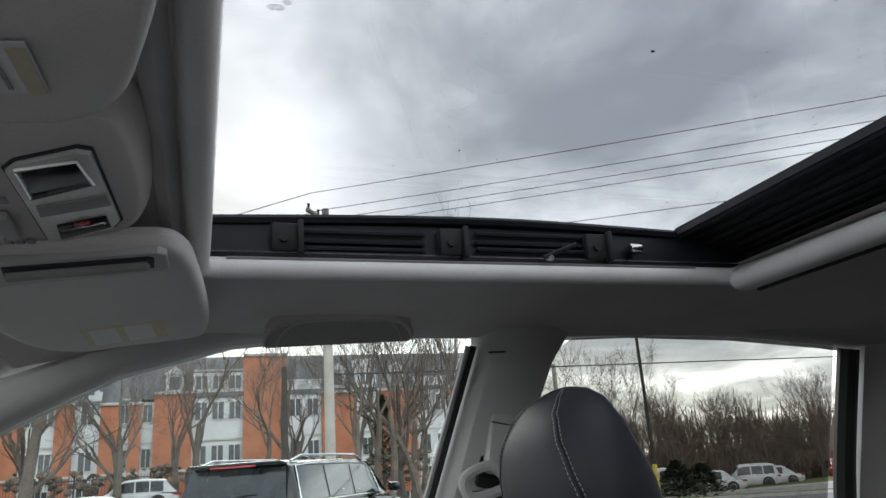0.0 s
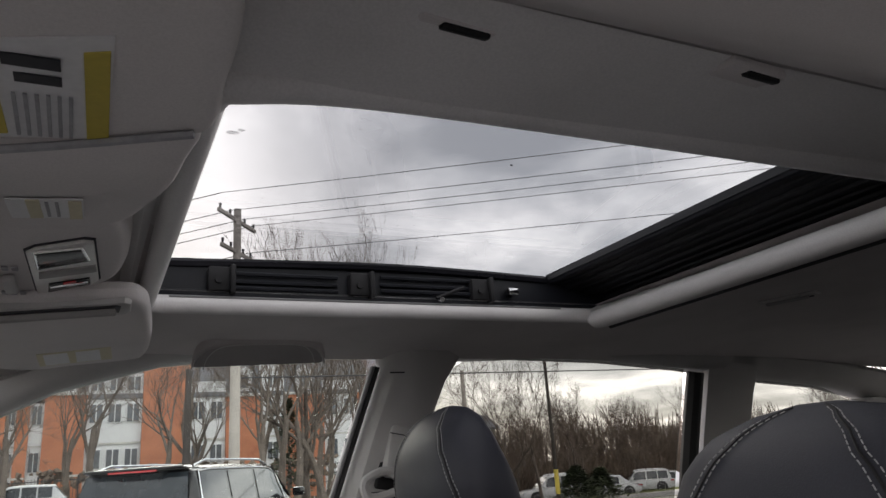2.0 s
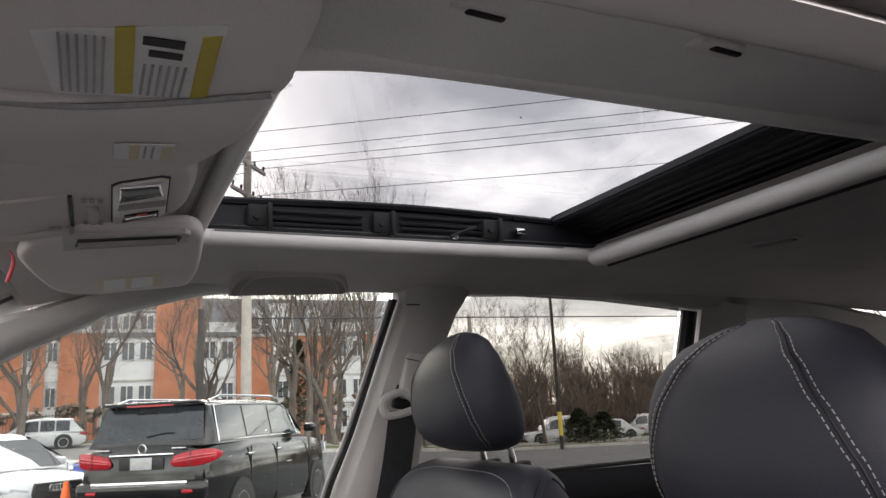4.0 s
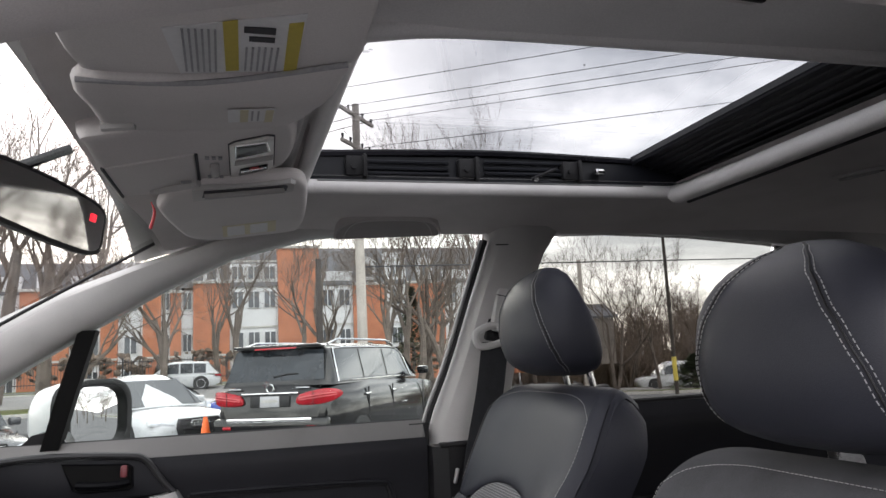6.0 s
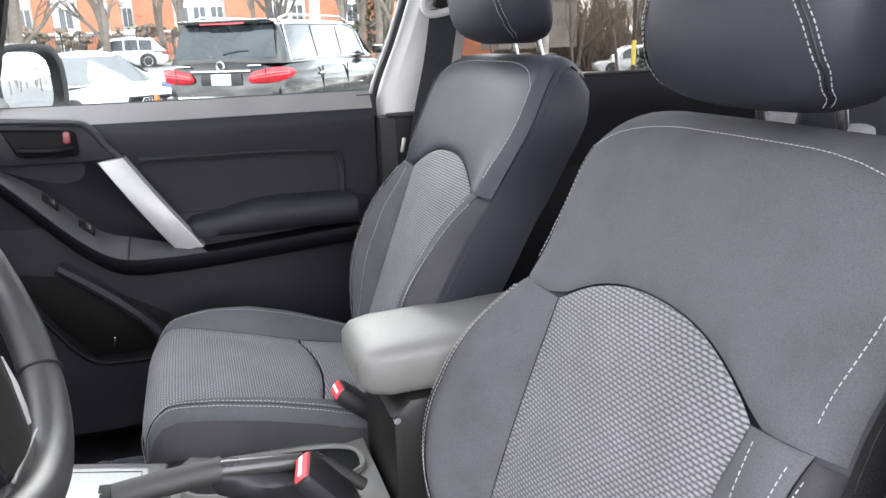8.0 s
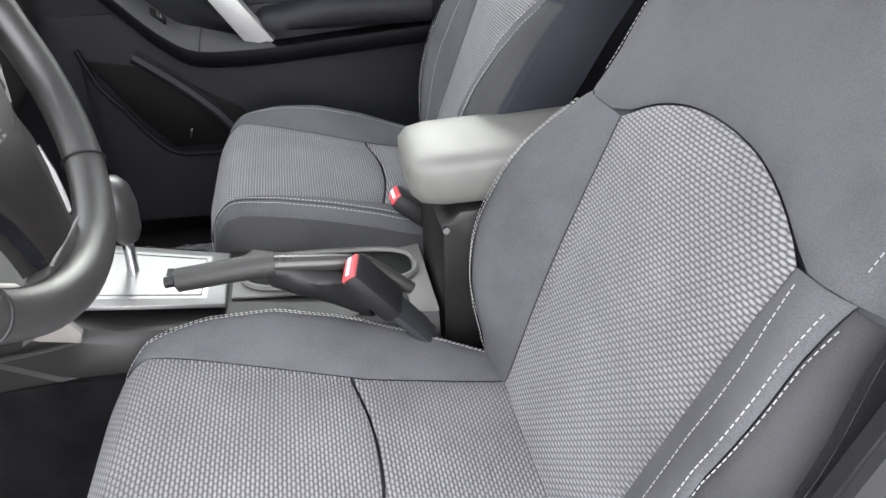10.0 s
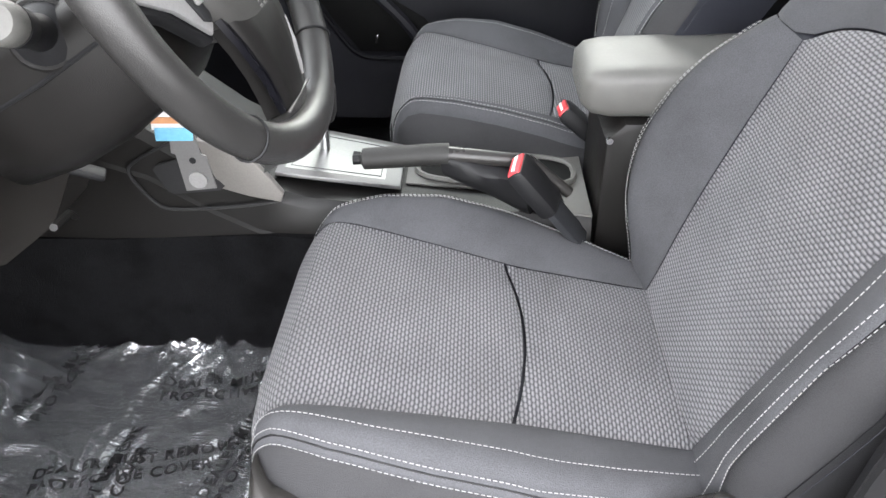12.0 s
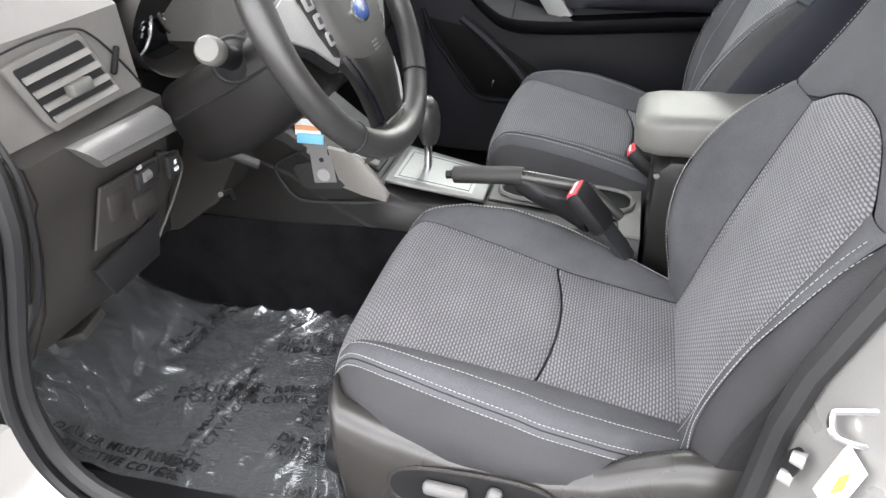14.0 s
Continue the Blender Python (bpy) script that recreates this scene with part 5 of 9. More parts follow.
# ---- rear bench, mostly hidden behind the front seats ----
bench = thing("rear_bench", (0.95, 0, 0.45), "black rear bench seat with padded headrests", "car seat")
part("cushion", Geo().box((0.86, 0, 0.66), (0.50, 1.24, 0.18), (0, 5, 0), 0.05, 3), LEATHER, bench)
part("backrest", Geo().box((1.12, 0, 0.90), (0.14, 1.24, 0.58), (0, 14, 0), 0.05, 3), LEATHER, bench)
for y in (-0.36, 0.36):
    hr = part("headrest", Geo().ring_faces([[Vector((1.18 + 0.10 * (z - 1.2) + 0.05 * w * math.copysign(abs(math.cos(a)) ** 0.7, math.cos(a)), y + 0.125 * w * math.copysign(abs(math.sin(a)) ** 0.7, math.sin(a)), z)) for a in [2 * math.pi * k / 20 for k in range(20)]] for z, w in ((1.20, 0.80), (1.215, 0.96), (1.27, 1.0), (1.33, 0.97), (1.36, 0.82), (1.375, 0.5))]), LEATHER, bench, "", 60)
    part("post", Geo().tube([(1.175, y, 1.14), (1.18, y, 1.21)], 0.008, 8), CHROME, hr)


# ---- belts ----
def buckle(name, at, lean, turn, label):
    root = thing(name, at, label, "belt buckle")
    x, y, z = at
    m = Matrix.Translation(at) @ Euler((radians(lean[0]), radians(lean[1]), radians(turn))).to_matrix().to_4x4()
    part("housing", Geo().box((0, 0, -0.03), (0.030, 0.056, 0.090), bev=0.010).turn(m), BLACK, root)
    part("stalk", Geo().box((0, 0, -0.10), (0.012, 0.046, 0.10), bev=0.003).turn(m), BELT, root)
    part("release_button", Geo().box((0, 0, 0.011), (0.021, 0.044, 0.010), bev=0.003).turn(m), RED, root, "bright red button")
    part("slot", Geo().box((0.0, 0, 0.0165), (0.005, 0.034, 0.002)).turn(m), PAPER, root, "pale slot edge")
    return root


buckle("driver_buckle", (-0.312, -0.118, 0.752), (10, -38, -12), -18, "black belt buckle with a red button beside the handbrake")
buckle("passenger_buckle", (-0.222, 0.124, 0.728), (-8, -48, 0), 6, "black belt buckle with a red button by the passenger seat")

belt = thing("seat_belt", (0.12, 0.63, 1.3), "black passenger belt hanging from a grey pillar guide", "seat belt")
part("guide_recess", Geo().box((0.166, 0.655, 1.395), (0.056, 0.018, 0.140), (0, 12, 0), 0.006), BLACK, belt)
part("guide_cover", Geo().box((0.166, 0.640, 1.397), (0.042, 0.030, 0.100), (0, 12, 0), 0.009), TRIM_GREY, belt)
part("guide_seam", Geo().box((0.170, 0.6245, 1.428), (0.040, 0.002, 0.002), (0, 12, 0)), INK, belt)
part("guide_ring", Geo().tube(smooth_path([(0.142, 0.626, 1.362), (0.100, 0.624, 1.350), (0.094, 0.624, 1.330), (0.108, 0.624, 1.316), (0.150, 0.626, 1.322), (0.172, 0.628, 1.334)], 6, True), 0.0085, 8, True), TRIM_GREY, belt, "grey plastic belt guide")
bw = smooth_path([(0.139, 0.628, 1.326), (0.117, 0.618, 1.22), (0.086, 0.612, 1.10), (0.060, 0.612, 0.95), (0.05, 0.62, 0.75), (0.05, 0.64, 0.55)], 6)
part("webbing", Geo().ring_faces([[p + Vector(d) for d in ((-0.030, -0.001, 0), (0.034, -0.001, 0), (0.034, 0.001, 0), (-0.030, 0.001, 0))] for p in bw]), BELT, belt)
part("tongue", Geo().box((0.03, 0.612, 1.045), (0.008, 0.008, 0.032), (0, 14, 0), 0.003), SILVER, belt, "metal belt tongue")


# ---- centre console ----
con = thing("centre_console", (-0.5, 0, 0.5), "black and grey centre console with selector plate and cup holders", "centre console")
g = Geo()
rings = []
for x, top, w in ((-1.25, 0.90, 0.12), (-1.05, 0.88, 0.125), (-0.93, 0.862, 0.13), (-0.84, 0.826, 0.128), (-0.76, 0.765, 0.122), (-0.70, 0.728, 0.118), (-0.62, 0.700, 0.113), (-0.50, 0.684, 0.110), (-0.35, 0.672, 0.108), (-0.205, 0.666, 0.106)):
    rings.append([Vector((x, -w - 0.008, 0.43)), Vector((x, -w - 0.008, top - 0.075)), Vector((x, -w - 0.003, top - 0.07)), Vector((x, -w, top - 0.014)), Vector((x, -w + 0.012, top)),
                  Vector((x, w - 0.012, top)), Vector((x, w, top - 0.014)), Vector((x, w + 0.008, 0.43))])
part("body", Geo().ring_faces(rings), CONSOLE, con)
low = [[Vector((x, q * (w + 0.012), z)) for q, z in ((-1, 0.42), (-1, min(0.652, top - 0.062)), (1, min(0.652, top - 0.062)), (1, 0.42))] for x, top, w in ((-1.25, 0.90, 0.12), (-0.93, 0.862, 0.13), (-0.70, 0.728, 0.118), (-0.205, 0.666, 0.106))]
part("carpet_side", Geo().ring_faces(low), CARPET, con, "black carpeted lower side")
# sloping silver-grey face forward of the selector
g = Geo().grid(lambda u, v: Vector((u, v * interp(u, [(-0.86, 0.085), (-0.66, 0.10)]), interp(u, [(-0.93, 0.872), (-0.84, 0.834), (-0.76, 0.775), (-0.685, 0.730)]))), lin(-0.90, -0.685, 8), lin(-1, 1, 8))
part("front_fascia", g, CONSOLE, con)
part("side_fascia", Geo().prism([(x, -0.1345, z) for x, z in ((-0.758, 0.812), (-0.752, 0.780), (-0.738, 0.735), (-0.700, 0.722), (-0.655, 0.712), (-0.650, 0.726), (-0.664, 0.750), (-0.690, 0.785), (-0.705, 0.802))], (0, 0.012, 0), 0.003), SHIELD_MID, con)
# side pocket by the driver's knee
pk = smooth_path([(-0.79, -0.1395, 0.812), (-0.845, -0.1395, 0.784), (-0.861, -0.1395, 0.762), (-0.834, -0.1395, 0.714), (-0.80, -0.139, 0.704), (-0.711, -0.133, 0.706), (-0.66, -0.129, 0.712)], 5)
part("side_pocket", Geo().tube(pk, 0.0026, 6), RUBBER, con)
part("pocket_recess", Geo().prism([p + Vector((0.005, -0.001, 0)) for p in [Vector(q) for q in ((-0.832, -0.137, 0.768), (-0.826, -0.137, 0.775), (-0.797, -0.136, 0.782), (-0.788, -0.136, 0.780), (-0.742, -0.134, 0.748), (-0.736, -0.134, 0.740), (-0.744, -0.134, 0.733), (-0.810, -0.136, 0.728), (-0.818, -0.137, 0.733))]], (0, 0.004, 0)), RUBBER, con)
# selector plate
part("plate_frame", Geo().prism([(x, y, interp(x, [(-0.70, 0.732), (-0.62, 0.704), (-0.50, 0.688)])) for x, y in [(-0.675, -0.078), (-0.49, -0.062), (-0.49, 0.074), (-0.675, 0.085)]], (0, 0, 0.008), 0.003), STRIPGREY, con, "satin grey plate surround")
pl8 = part("selector_plate", Geo().prism([(x, y, interp(x, [(-0.70, 0.741), (-0.62, 0.713), (-0.50, 0.697)])) for x, y in [(-0.662, -0.062), (-0.515, -0.05), (-0.515, 0.060), (-0.662, 0.068)]], (0, 0, 0.002)), SHINY, con, "bright silver plate")
part("plate_line", Geo().tube([(x, y, interp(x, [(-0.70, 0.7435), (-0.62, 0.7155), (-0.50, 0.6995)])) for x, y in ((-0.655, -0.052), (-0.522, -0.043), (-0.522, 0.052), (-0.655, 0.058))], 0.0012, 5, True), INK, pl8)
part("gate_slot", Geo().box((-0.575, 0.012, 0.7095), (0.115, 0.020, 0.006), (0, 7.5, 0)), RUBBER, pl8)
part("gate_slot", Geo().box((-0.625, -0.010, 0.7165), (0.018, 0.034, 0.006), (0, 9, 0)), RUBBER, pl8)
part("shift_lock", Geo().box((-0.640, -0.042, 0.7215), (0.018, 0.014, 0.003), (0, 10, 0)), INK, pl8)
part("button_panel", Geo().box((-0.715, -0.03, 0.7465), (0.052, 0.06, 0.006), (0, 24, 0), 0.002), BLACK, con)
for y in (-0.045, -0.015):
    part("heater_switch", Geo().box((-0.712, y, 0.7505), (0.036, 0.022, 0.008), (0, 24, 0), 0.003), DASH, con)
sel = part("selector", Geo().tube([(-0.616, 0.014, 0.712), (-0.612, 0.014, 0.775)], 0.008, 10), CHROME, con, "chrome selector stem")
part("selector_knob", Geo().ring_faces([[Vector((-0.610 + dx + a * math.cos(t), 0.014 + b * math.sin(t), z)) for t in [2 * math.pi * k / 16 for k in range(16)]] for z, a, b, dx in ((0.770, 0.014, 0.016, 0), (0.785, 0.020, 0.024, 0), (0.82, 0.024, 0.030, -0.002), (0.845, 0.022, 0.029, -0.004), (0.858, 0.013, 0.02, -0.005), (0.862, 0.003, 0.005, -0.005))]), WHEELHIDE, sel, "black selector knob")
# cup holder well: a flat near-black sheet gives the shade of its hollow
cw = []
for k in range(28):
    a = 2 * math.pi * k / 28
    cw.append((-0.345 + 0.125 * math.copysign(abs(math.cos(a)) ** 0.6, math.cos(a)), 0.018 + 0.048 * math.copysign(abs(math.sin(a)) ** 0.6, math.sin(a))))
part("cup_well_shade", Geo().prism([(x, y, interp(x, [(-0.5, 0.6885), (-0.2, 0.6705)])) for x, y in cw], (0, 0, 0.0012)), DEEP, con)
part("cup_rim", Geo().tube([(x, y, interp(x, [(-0.5, 0.691), (-0.2, 0.673)])) for x, y in cw], 0.005, 6, True), ARMREST, con)
part("console_plate", Geo().prism([(x, y, interp(x, [(-0.5, 0.6845), (-0.2, 0.6665)])) for x, y in ((-0.24, -0.10), (-0.205, -0.104), (-0.205, 0.098), (-0.46, 0.095), (-0.485, 0.06), (-0.485, -0.035), (-0.245, -0.045))], (0, 0, 0.003)), ARMREST, con)
# storage box under the armrest
bx = part("storage_box", Geo().prism([(x, -0.088, z) for x, z in ((-0.20, 0.44), (0.13, 0.44), (0.13, 0.81), (-0.17, 0.81), (-0.195, 0.785))], (0, 0.176, 0), 0.012), CONSOLE, con)
part("box_screw", Geo().cyl((-0.190, -0.0875, 0.785), (-0.190, -0.0925, 0.785), 0.005, n=10), CHROME, bx)
ar = []
for x, zt, zb, w in ((-0.232, 0.852, 0.834, 0.044), (-0.229, 0.868, 0.822, 0.064), (-0.216, 0.878, 0.812, 0.075), (-0.190, 0.882, 0.808, 0.081), (-0.10, 0.884, 0.808, 0.083), (0.06, 0.884, 0.808, 0.083), (0.12, 0.877, 0.81, 0.080)):
    ar.append([Vector((x, w * c, (zt + zb) / 2 + (zt - zb) / 2 * s)) for c, s in [(math.copysign(abs(math.cos(t)) ** 0.34, math.cos(t)), math.copysign(abs(math.sin(t)) ** 0.50, math.sin(t))) for t in [2 * math.pi * k / 28 for k in range(28)]]])
part("armrest_lid", Geo().ring_faces(ar), ARMREST, con, "pale worn grey padded lid", 60)
# handbrake
hb = thing("handbrake", (-0.4, -0.09, 0.68), "black handbrake lever with leather grip and gaiter", "handbrake")
lev = smooth_path([(-0.542, -0.083, 0.754), (-0.51, -0.084, 0.757), (-0.44, -0.085, 0.762), (-0.415, -0.085, 0.762)], 5)
part("grip", Geo().tube(lev, [0.009 if k < 1 else 0.0155 + 0.0015 * (k / len(lev)) for k in range(len(lev))], 14), GRIPHIDE, hb)
part("release_button", Geo().cyl((-0.554, -0.083, 0.7530), (-0.540, -0.083, 0.754), 0.0075, n=12), BLACK, hb)
part("lever", Geo().tube([(-0.418, -0.085, 0.762), (-0.30, -0.087, 0.752), (-0.24, -0.088, 0.70)], [0.013, 0.010, 0.009], 10), SHIELD, hb)
g = Geo()
random.seed(5)
rings = []
for f in lin(0, 1, 10):
    c = Vector((-0.42 + 0.13 * f, -0.086, 0.755 - 0.03 * f))
    rr = 0.018 + 0.022 * f
    rings.append([c + Vector((0.35 * rr * math.cos(a), rr * 0.75 * math.cos(a) * (1 + 0.15 * math.sin(9 * f + 3 * a)), min(0.012, 0.012 * math.sin(a)) if math.sin(a) > 0 else -0.062 * (0.4 + f * 0.6) * abs(math.sin(a)))) for a in [2 * math.pi * k / 18 for k in range(18)]])
part("gaiter", Geo().ring_faces(rings), BLACK, hb, "crumpled black gaiter")
part("base_clip", Geo().box((-0.425, -0.102, 0.690), (0.05, 0.014, 0.012), (0, 0, 18), 0.004), SHIELD, hb)


# ---- dashboard ----
dash = thing("dashboard", (-1.0, 0, 0.9), "dark grey moulded dashboard with vent and silver strip", "dashboard")
DPROF = [(-1.55, 1.085), (-1.30, 1.145), (-1.08, 1.178), (-0.965, 1.178), (-0.905, 1.160), (-0.872, 1.128), (-0.868, 1.050), (-0.866, 1.022), (-0.840, 1.012), (-0.836, 0.972), (-0.846, 0.955),
         (-0.856, 0.90), (-0.882, 0.82), (-0.93, 0.74), (-1.02, 0.675), (-1.16, 0.64), (-1.3, 0.66), (-1.5, 0.70)]


def dash_dx(y):
    """The dash bows forward towards the doors and steps back over the knees."""
    return -0.02 * (abs(y) / 0.7) ** 3


UPPER, LOWER = DPROF[:8] + [(-1.5, 1.022)], [(-1.5, 1.021), (-0.866, 1.021)] + DPROF[8:]
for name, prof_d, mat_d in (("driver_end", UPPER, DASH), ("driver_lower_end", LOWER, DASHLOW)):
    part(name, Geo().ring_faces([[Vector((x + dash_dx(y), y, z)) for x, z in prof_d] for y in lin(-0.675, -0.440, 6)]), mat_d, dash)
# behind the wheel the lower part steps back for the column; black stands for its shade
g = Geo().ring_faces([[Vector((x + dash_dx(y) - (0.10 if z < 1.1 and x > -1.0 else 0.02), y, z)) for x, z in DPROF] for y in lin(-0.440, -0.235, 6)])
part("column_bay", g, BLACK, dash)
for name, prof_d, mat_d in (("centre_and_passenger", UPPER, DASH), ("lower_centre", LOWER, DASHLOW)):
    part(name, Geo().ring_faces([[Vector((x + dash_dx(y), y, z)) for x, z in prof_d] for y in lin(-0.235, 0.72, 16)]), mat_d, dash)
# side cap next to the door
part("end_cap", Geo().prism([(x + dash_dx(0.7) + 0.004, -0.677, z) for x, z in DPROF[2:15]], (0, -0.018, 0), 0.006), DASHLOW, dash)
part("end_groove", Geo().tube(smooth_path([(-0.862, -0.6945, 1.06), (-0.846, -0.6955, 1.01), (-0.856, -0.696, 0.93), (-0.885, -0.696, 0.85), (-0.93, -0.696, 0.78)], 6), 0.004, 6), BLACK, dash)
part("end_rim", Geo().tube(smooth_path([(-0.874, -0.6945, 1.055), (-0.859, -0.6955, 1.005), (-0.869, -0.696, 0.93), (-0.897, -0.696, 0.85)], 6), 0.003, 6), CONSOLE, dash)
# side air vent
MOUTH = [(-0.640, 1.106), (-0.534, 1.110), (-0.492, 1.036), (-0.606, 1.036)]


def vent_at(u, v, x):
    """A point of the slanted vent opening: u across, v downwards."""
    a, b, c, e = [Vector((x, y, z)) for y, z in MOUTH]
    return a.lerp(b, u).lerp(e.lerp(c, u), v)


vent = part("air_vent", Geo().prism([vent_at(u, v, -0.8695) for u, v in ((-0.09, -0.10), (1.07, -0.10), (1.10, 0.0), (1.06, 1.14), (-0.03, 1.14), (-0.09, 0.9))], (0.004, 0, 0), 0.003), DASH, dash)
part("vent_mouth", Geo().prism([vent_at(u, v, -0.8662) for u, v in ((0.02, 0), (0.98, 0), (1, 0.04), (1, 0.96), (0.98, 1), (0.02, 1), (0, 0.96), (0, 0.04))], (0.0015, 0, 0)), RUBBER, vent)
for v in (0.20, 0.45, 0.70, 0.93):
    a, b = vent_at(0.01, v, -0.8645), vent_at(0.99, v, -0.8645)
    part("vent_slat", Geo().ring_faces([[p + Vector(o) for o in ((0, 0, 0.0035), (0.0025, 0, 0.0030), (0.0065, 0, -0.0025), (0.004, 0, -0.0040), (0.0, 0, 0.001))] for p in (a, b)]), DASH, vent)
part("vent_tab", Geo().box(vent_at(0.50, 0.60, -0.856), (0.016, 0.034, 0.016), (0, -10, 0), 0.004), ARMREST, vent, "grey vent tab")
part("vent_wheel", Geo().box((-0.8655, -0.482, 1.070), (0.008, 0.007, 0.036), (-32, 0, 0), 0.003), BLACK, vent)
part("vent_crease", Geo().tube(smooth_path([(-0.871, -0.668, 1.122), (-0.870, -0.60, 1.1265), (-0.870, -0.535, 1.122), (-0.868, -0.505, 1.105), (-0.867, -0.470, 1.065), (-0.866, -0.444, 1.028)], 6), 0.0016, 6), BLACK, dash)
# silver strip
g = Geo()
rings = []
for f in lin(0, 1, 8):
    ta, ba = Vector((-0.852, -0.618 + 0.157 * f, 1.013 - 0.006 * f)), Vector((-0.850, -0.584 + 0.150 * f, 0.974 - 0.014 * f))
    rings.append([ta.lerp(ba, k) + Vector((dx, 0, 0)) for k, dx in ((0.0, 0.0), (0.06, 0.012), (0.3, 0.020), (0.62, 0.022), (0.70, 0.019), (0.92, 0.018), (1.0, 0.010), (1.0, 0.0))])
part("silver_strip", Geo().ring_faces(rings), STRIPGREY, dash, "silver trim strip")
# switch bank under the strip
bank = part("switch_bank", Geo().prism([(interp(z, [(0.85, -0.873), (0.90, -0.860), (0.95, -0.8515)]), y, z) for y, z in ((-0.590, 0.950), (-0.452, 0.938), (-0.424, 0.912), (-0.430, 0.890), (-0.458, 0.866), (-0.52, 0.852), (-0.61, 0.872))], (0.006, 0, 0), 0.003), DASHLOW, dash)
part("bank_rim", Geo().tube(smooth_path([(-0.8465, -0.585, 0.948), (-0.8465, -0.455, 0.936), (-0.8465, -0.428, 0.910), (-0.850, -0.438, 0.885), (-0.856, -0.470, 0.850), (-0.872, -0.51, 0.80)], 5), 0.0022, 6), DASHLOW, bank)
part("dimmer", Geo().box((-0.846, -0.507, 0.927), (0.010, 0.044, 0.026), (0, 6, 0), 0.003), RUBBER, bank)
part("dimmer_wheel", Geo().cyl((-0.842, -0.520, 0.930), (-0.842, -0.506, 0.930), 0.007, n=12), STRIPGREY, bank)
part("dimmer_mark", Geo().box((-0.8405, -0.522, 0.946), (0.002, 0.008, 0.005), (0, 6, 0)), GREYINK, bank)
part("stability_switch", Geo().box((-0.846, -0.449, 0.916), (0.010, 0.028, 0.034), (0, 6, 0), 0.003), RUBBER, bank)
part("switch_mark", Geo().box((-0.8405, -0.449, 0.921), (0.002, 0.005, 0.006), (0, 6, 0)).box((-0.8405, -0.449, 0.911), (0.002, 0.008, 0.005), (0, 6, 0)), PAPER, bank)
part("blank_switch", Geo().box((-0.852, -0.566, 0.915), (0.008, 0.032, 0.036), (0, 6, 0), 0.004), DASHLOW, bank)
part("blank_switch", Geo().box((-0.857, -0.512, 0.888), (0.008, 0.044, 0.030), (0, 6, 0), 0.004), DASHLOW, bank)
part("coin_tray", Geo().prism([(-0.869, y, z) for y, z in ((-0.62, 0.85), (-0.48, 0.855), (-0.50, 0.80), (-0.60, 0.80))], (0.008, 0, 0), 0.004), BLACK, dash)
part("knee_crease", Geo().tube(smooth_path([(-0.848, -0.470, 0.945), (-0.862, -0.475, 0.89), (-0.89, -0.50, 0.82), (-0.92, -0.53, 0.76)], 6), 0.004, 6), CONSOLE, dash)
part("bonnet_lever", Geo().box((-0.965, -0.575, 0.712), (0.05, 0.06, 0.014), (0, -20, 10), 0.005), DASHLOW, dash)

# instrument cluster under its hood
cl = thing("instrument_cluster", (-0.93, -0.29, 1.08), "round speedometer dials under a dark hood", "instrument cluster")
g = Geo()
rings = []
for x, s in ((-0.965, 0.80), (-0.93, 0.93), (-0.895, 1.0), (-0.880, 1.02), (-0.890, 0.97), (-0.93, 0.86), (-0.962, 0.74)):
    rings.append([Vector((x + 0.03 * max(0, math.sin(a)), -0.262 + 0.155 * s * math.copysign(abs(math.cos(a)) ** 0.8, math.cos(a)), 1.082 + 0.088 * s * math.sin(a))) for a in [2 * math.pi * k / 32 for k in range(32)]])
part("hood", Geo().ring_faces(rings, True, False), DASHLOW, cl)
part("chrome_arc", Geo().tube([(-0.925, -0.262 + 0.146 * math.cos(a), 1.082 + 0.080 * math.sin(a)) for a in lin(radians(150), radians(225), 10)], 0.0045, 6), SILVER, cl, "silver arc beside the dials")
part("face", Geo().prism([Vector((-0.962, -0.262 + 0.14 * math.cos(a), 1.082 + 0.078 * math.sin(a))) for a in [2 * math.pi * k / 28 for k in range(28)]], (0.004, 0, 0)), SCREEN, cl)
for y in (-0.332, -0.197):
    part("dial_ring", Geo().tube([(-0.952, y + 0.058 * math.cos(a), 1.08 + 0.058 * math.sin(a)) for a in [2 * math.pi * k / 28 for k in range(28)]], 0.004, 8, True), CHROME, cl, "silver dial ring")
    tick = Geo()
    for k in range(21):
        a = radians(225 - 13.5 * k)
        tick.box((-0.955, y + 0.046 * math.cos(a), 1.08 + 0.046 * math.sin(a)), (0.002, 0.002, 0.008), (90 - math.degrees(a) + 0, 0, 0))
    part("dial_marks", tick, PAPER, cl)
    part("needle", Geo().tube([(-0.950, y, 1.08), (-0.950, y - 0.032, 1.046)], [0.0035, 0.0015], 6), RED, cl, "red needle")
    part("needle_cap", Geo().cyl((-0.953, y, 1.08), (-0.944, y, 1.08), 0.011, n=16), BLACK, cl)

# steering column and stalks
col = thing("steering_column", (-0.78, -0.375, 1.0), "dark column shroud with light and wiper stalks", "steering column")
ax = Vector((0.913, -0.024, 0.406)).normalized()
WC = Vector((-0.605, -0.380, 1.118))
sidev = Vector((0.027, 1, 0)).normalized()
upv = ax.cross(sidev).normalized()


def wheel_at(r, a, d=0.0):
    """A point of the wheel: radius, angle from its right side upwards, height above its plane."""
    return WC + sidev * r * math.cos(a) + upv * r * math.sin(a) + ax * d


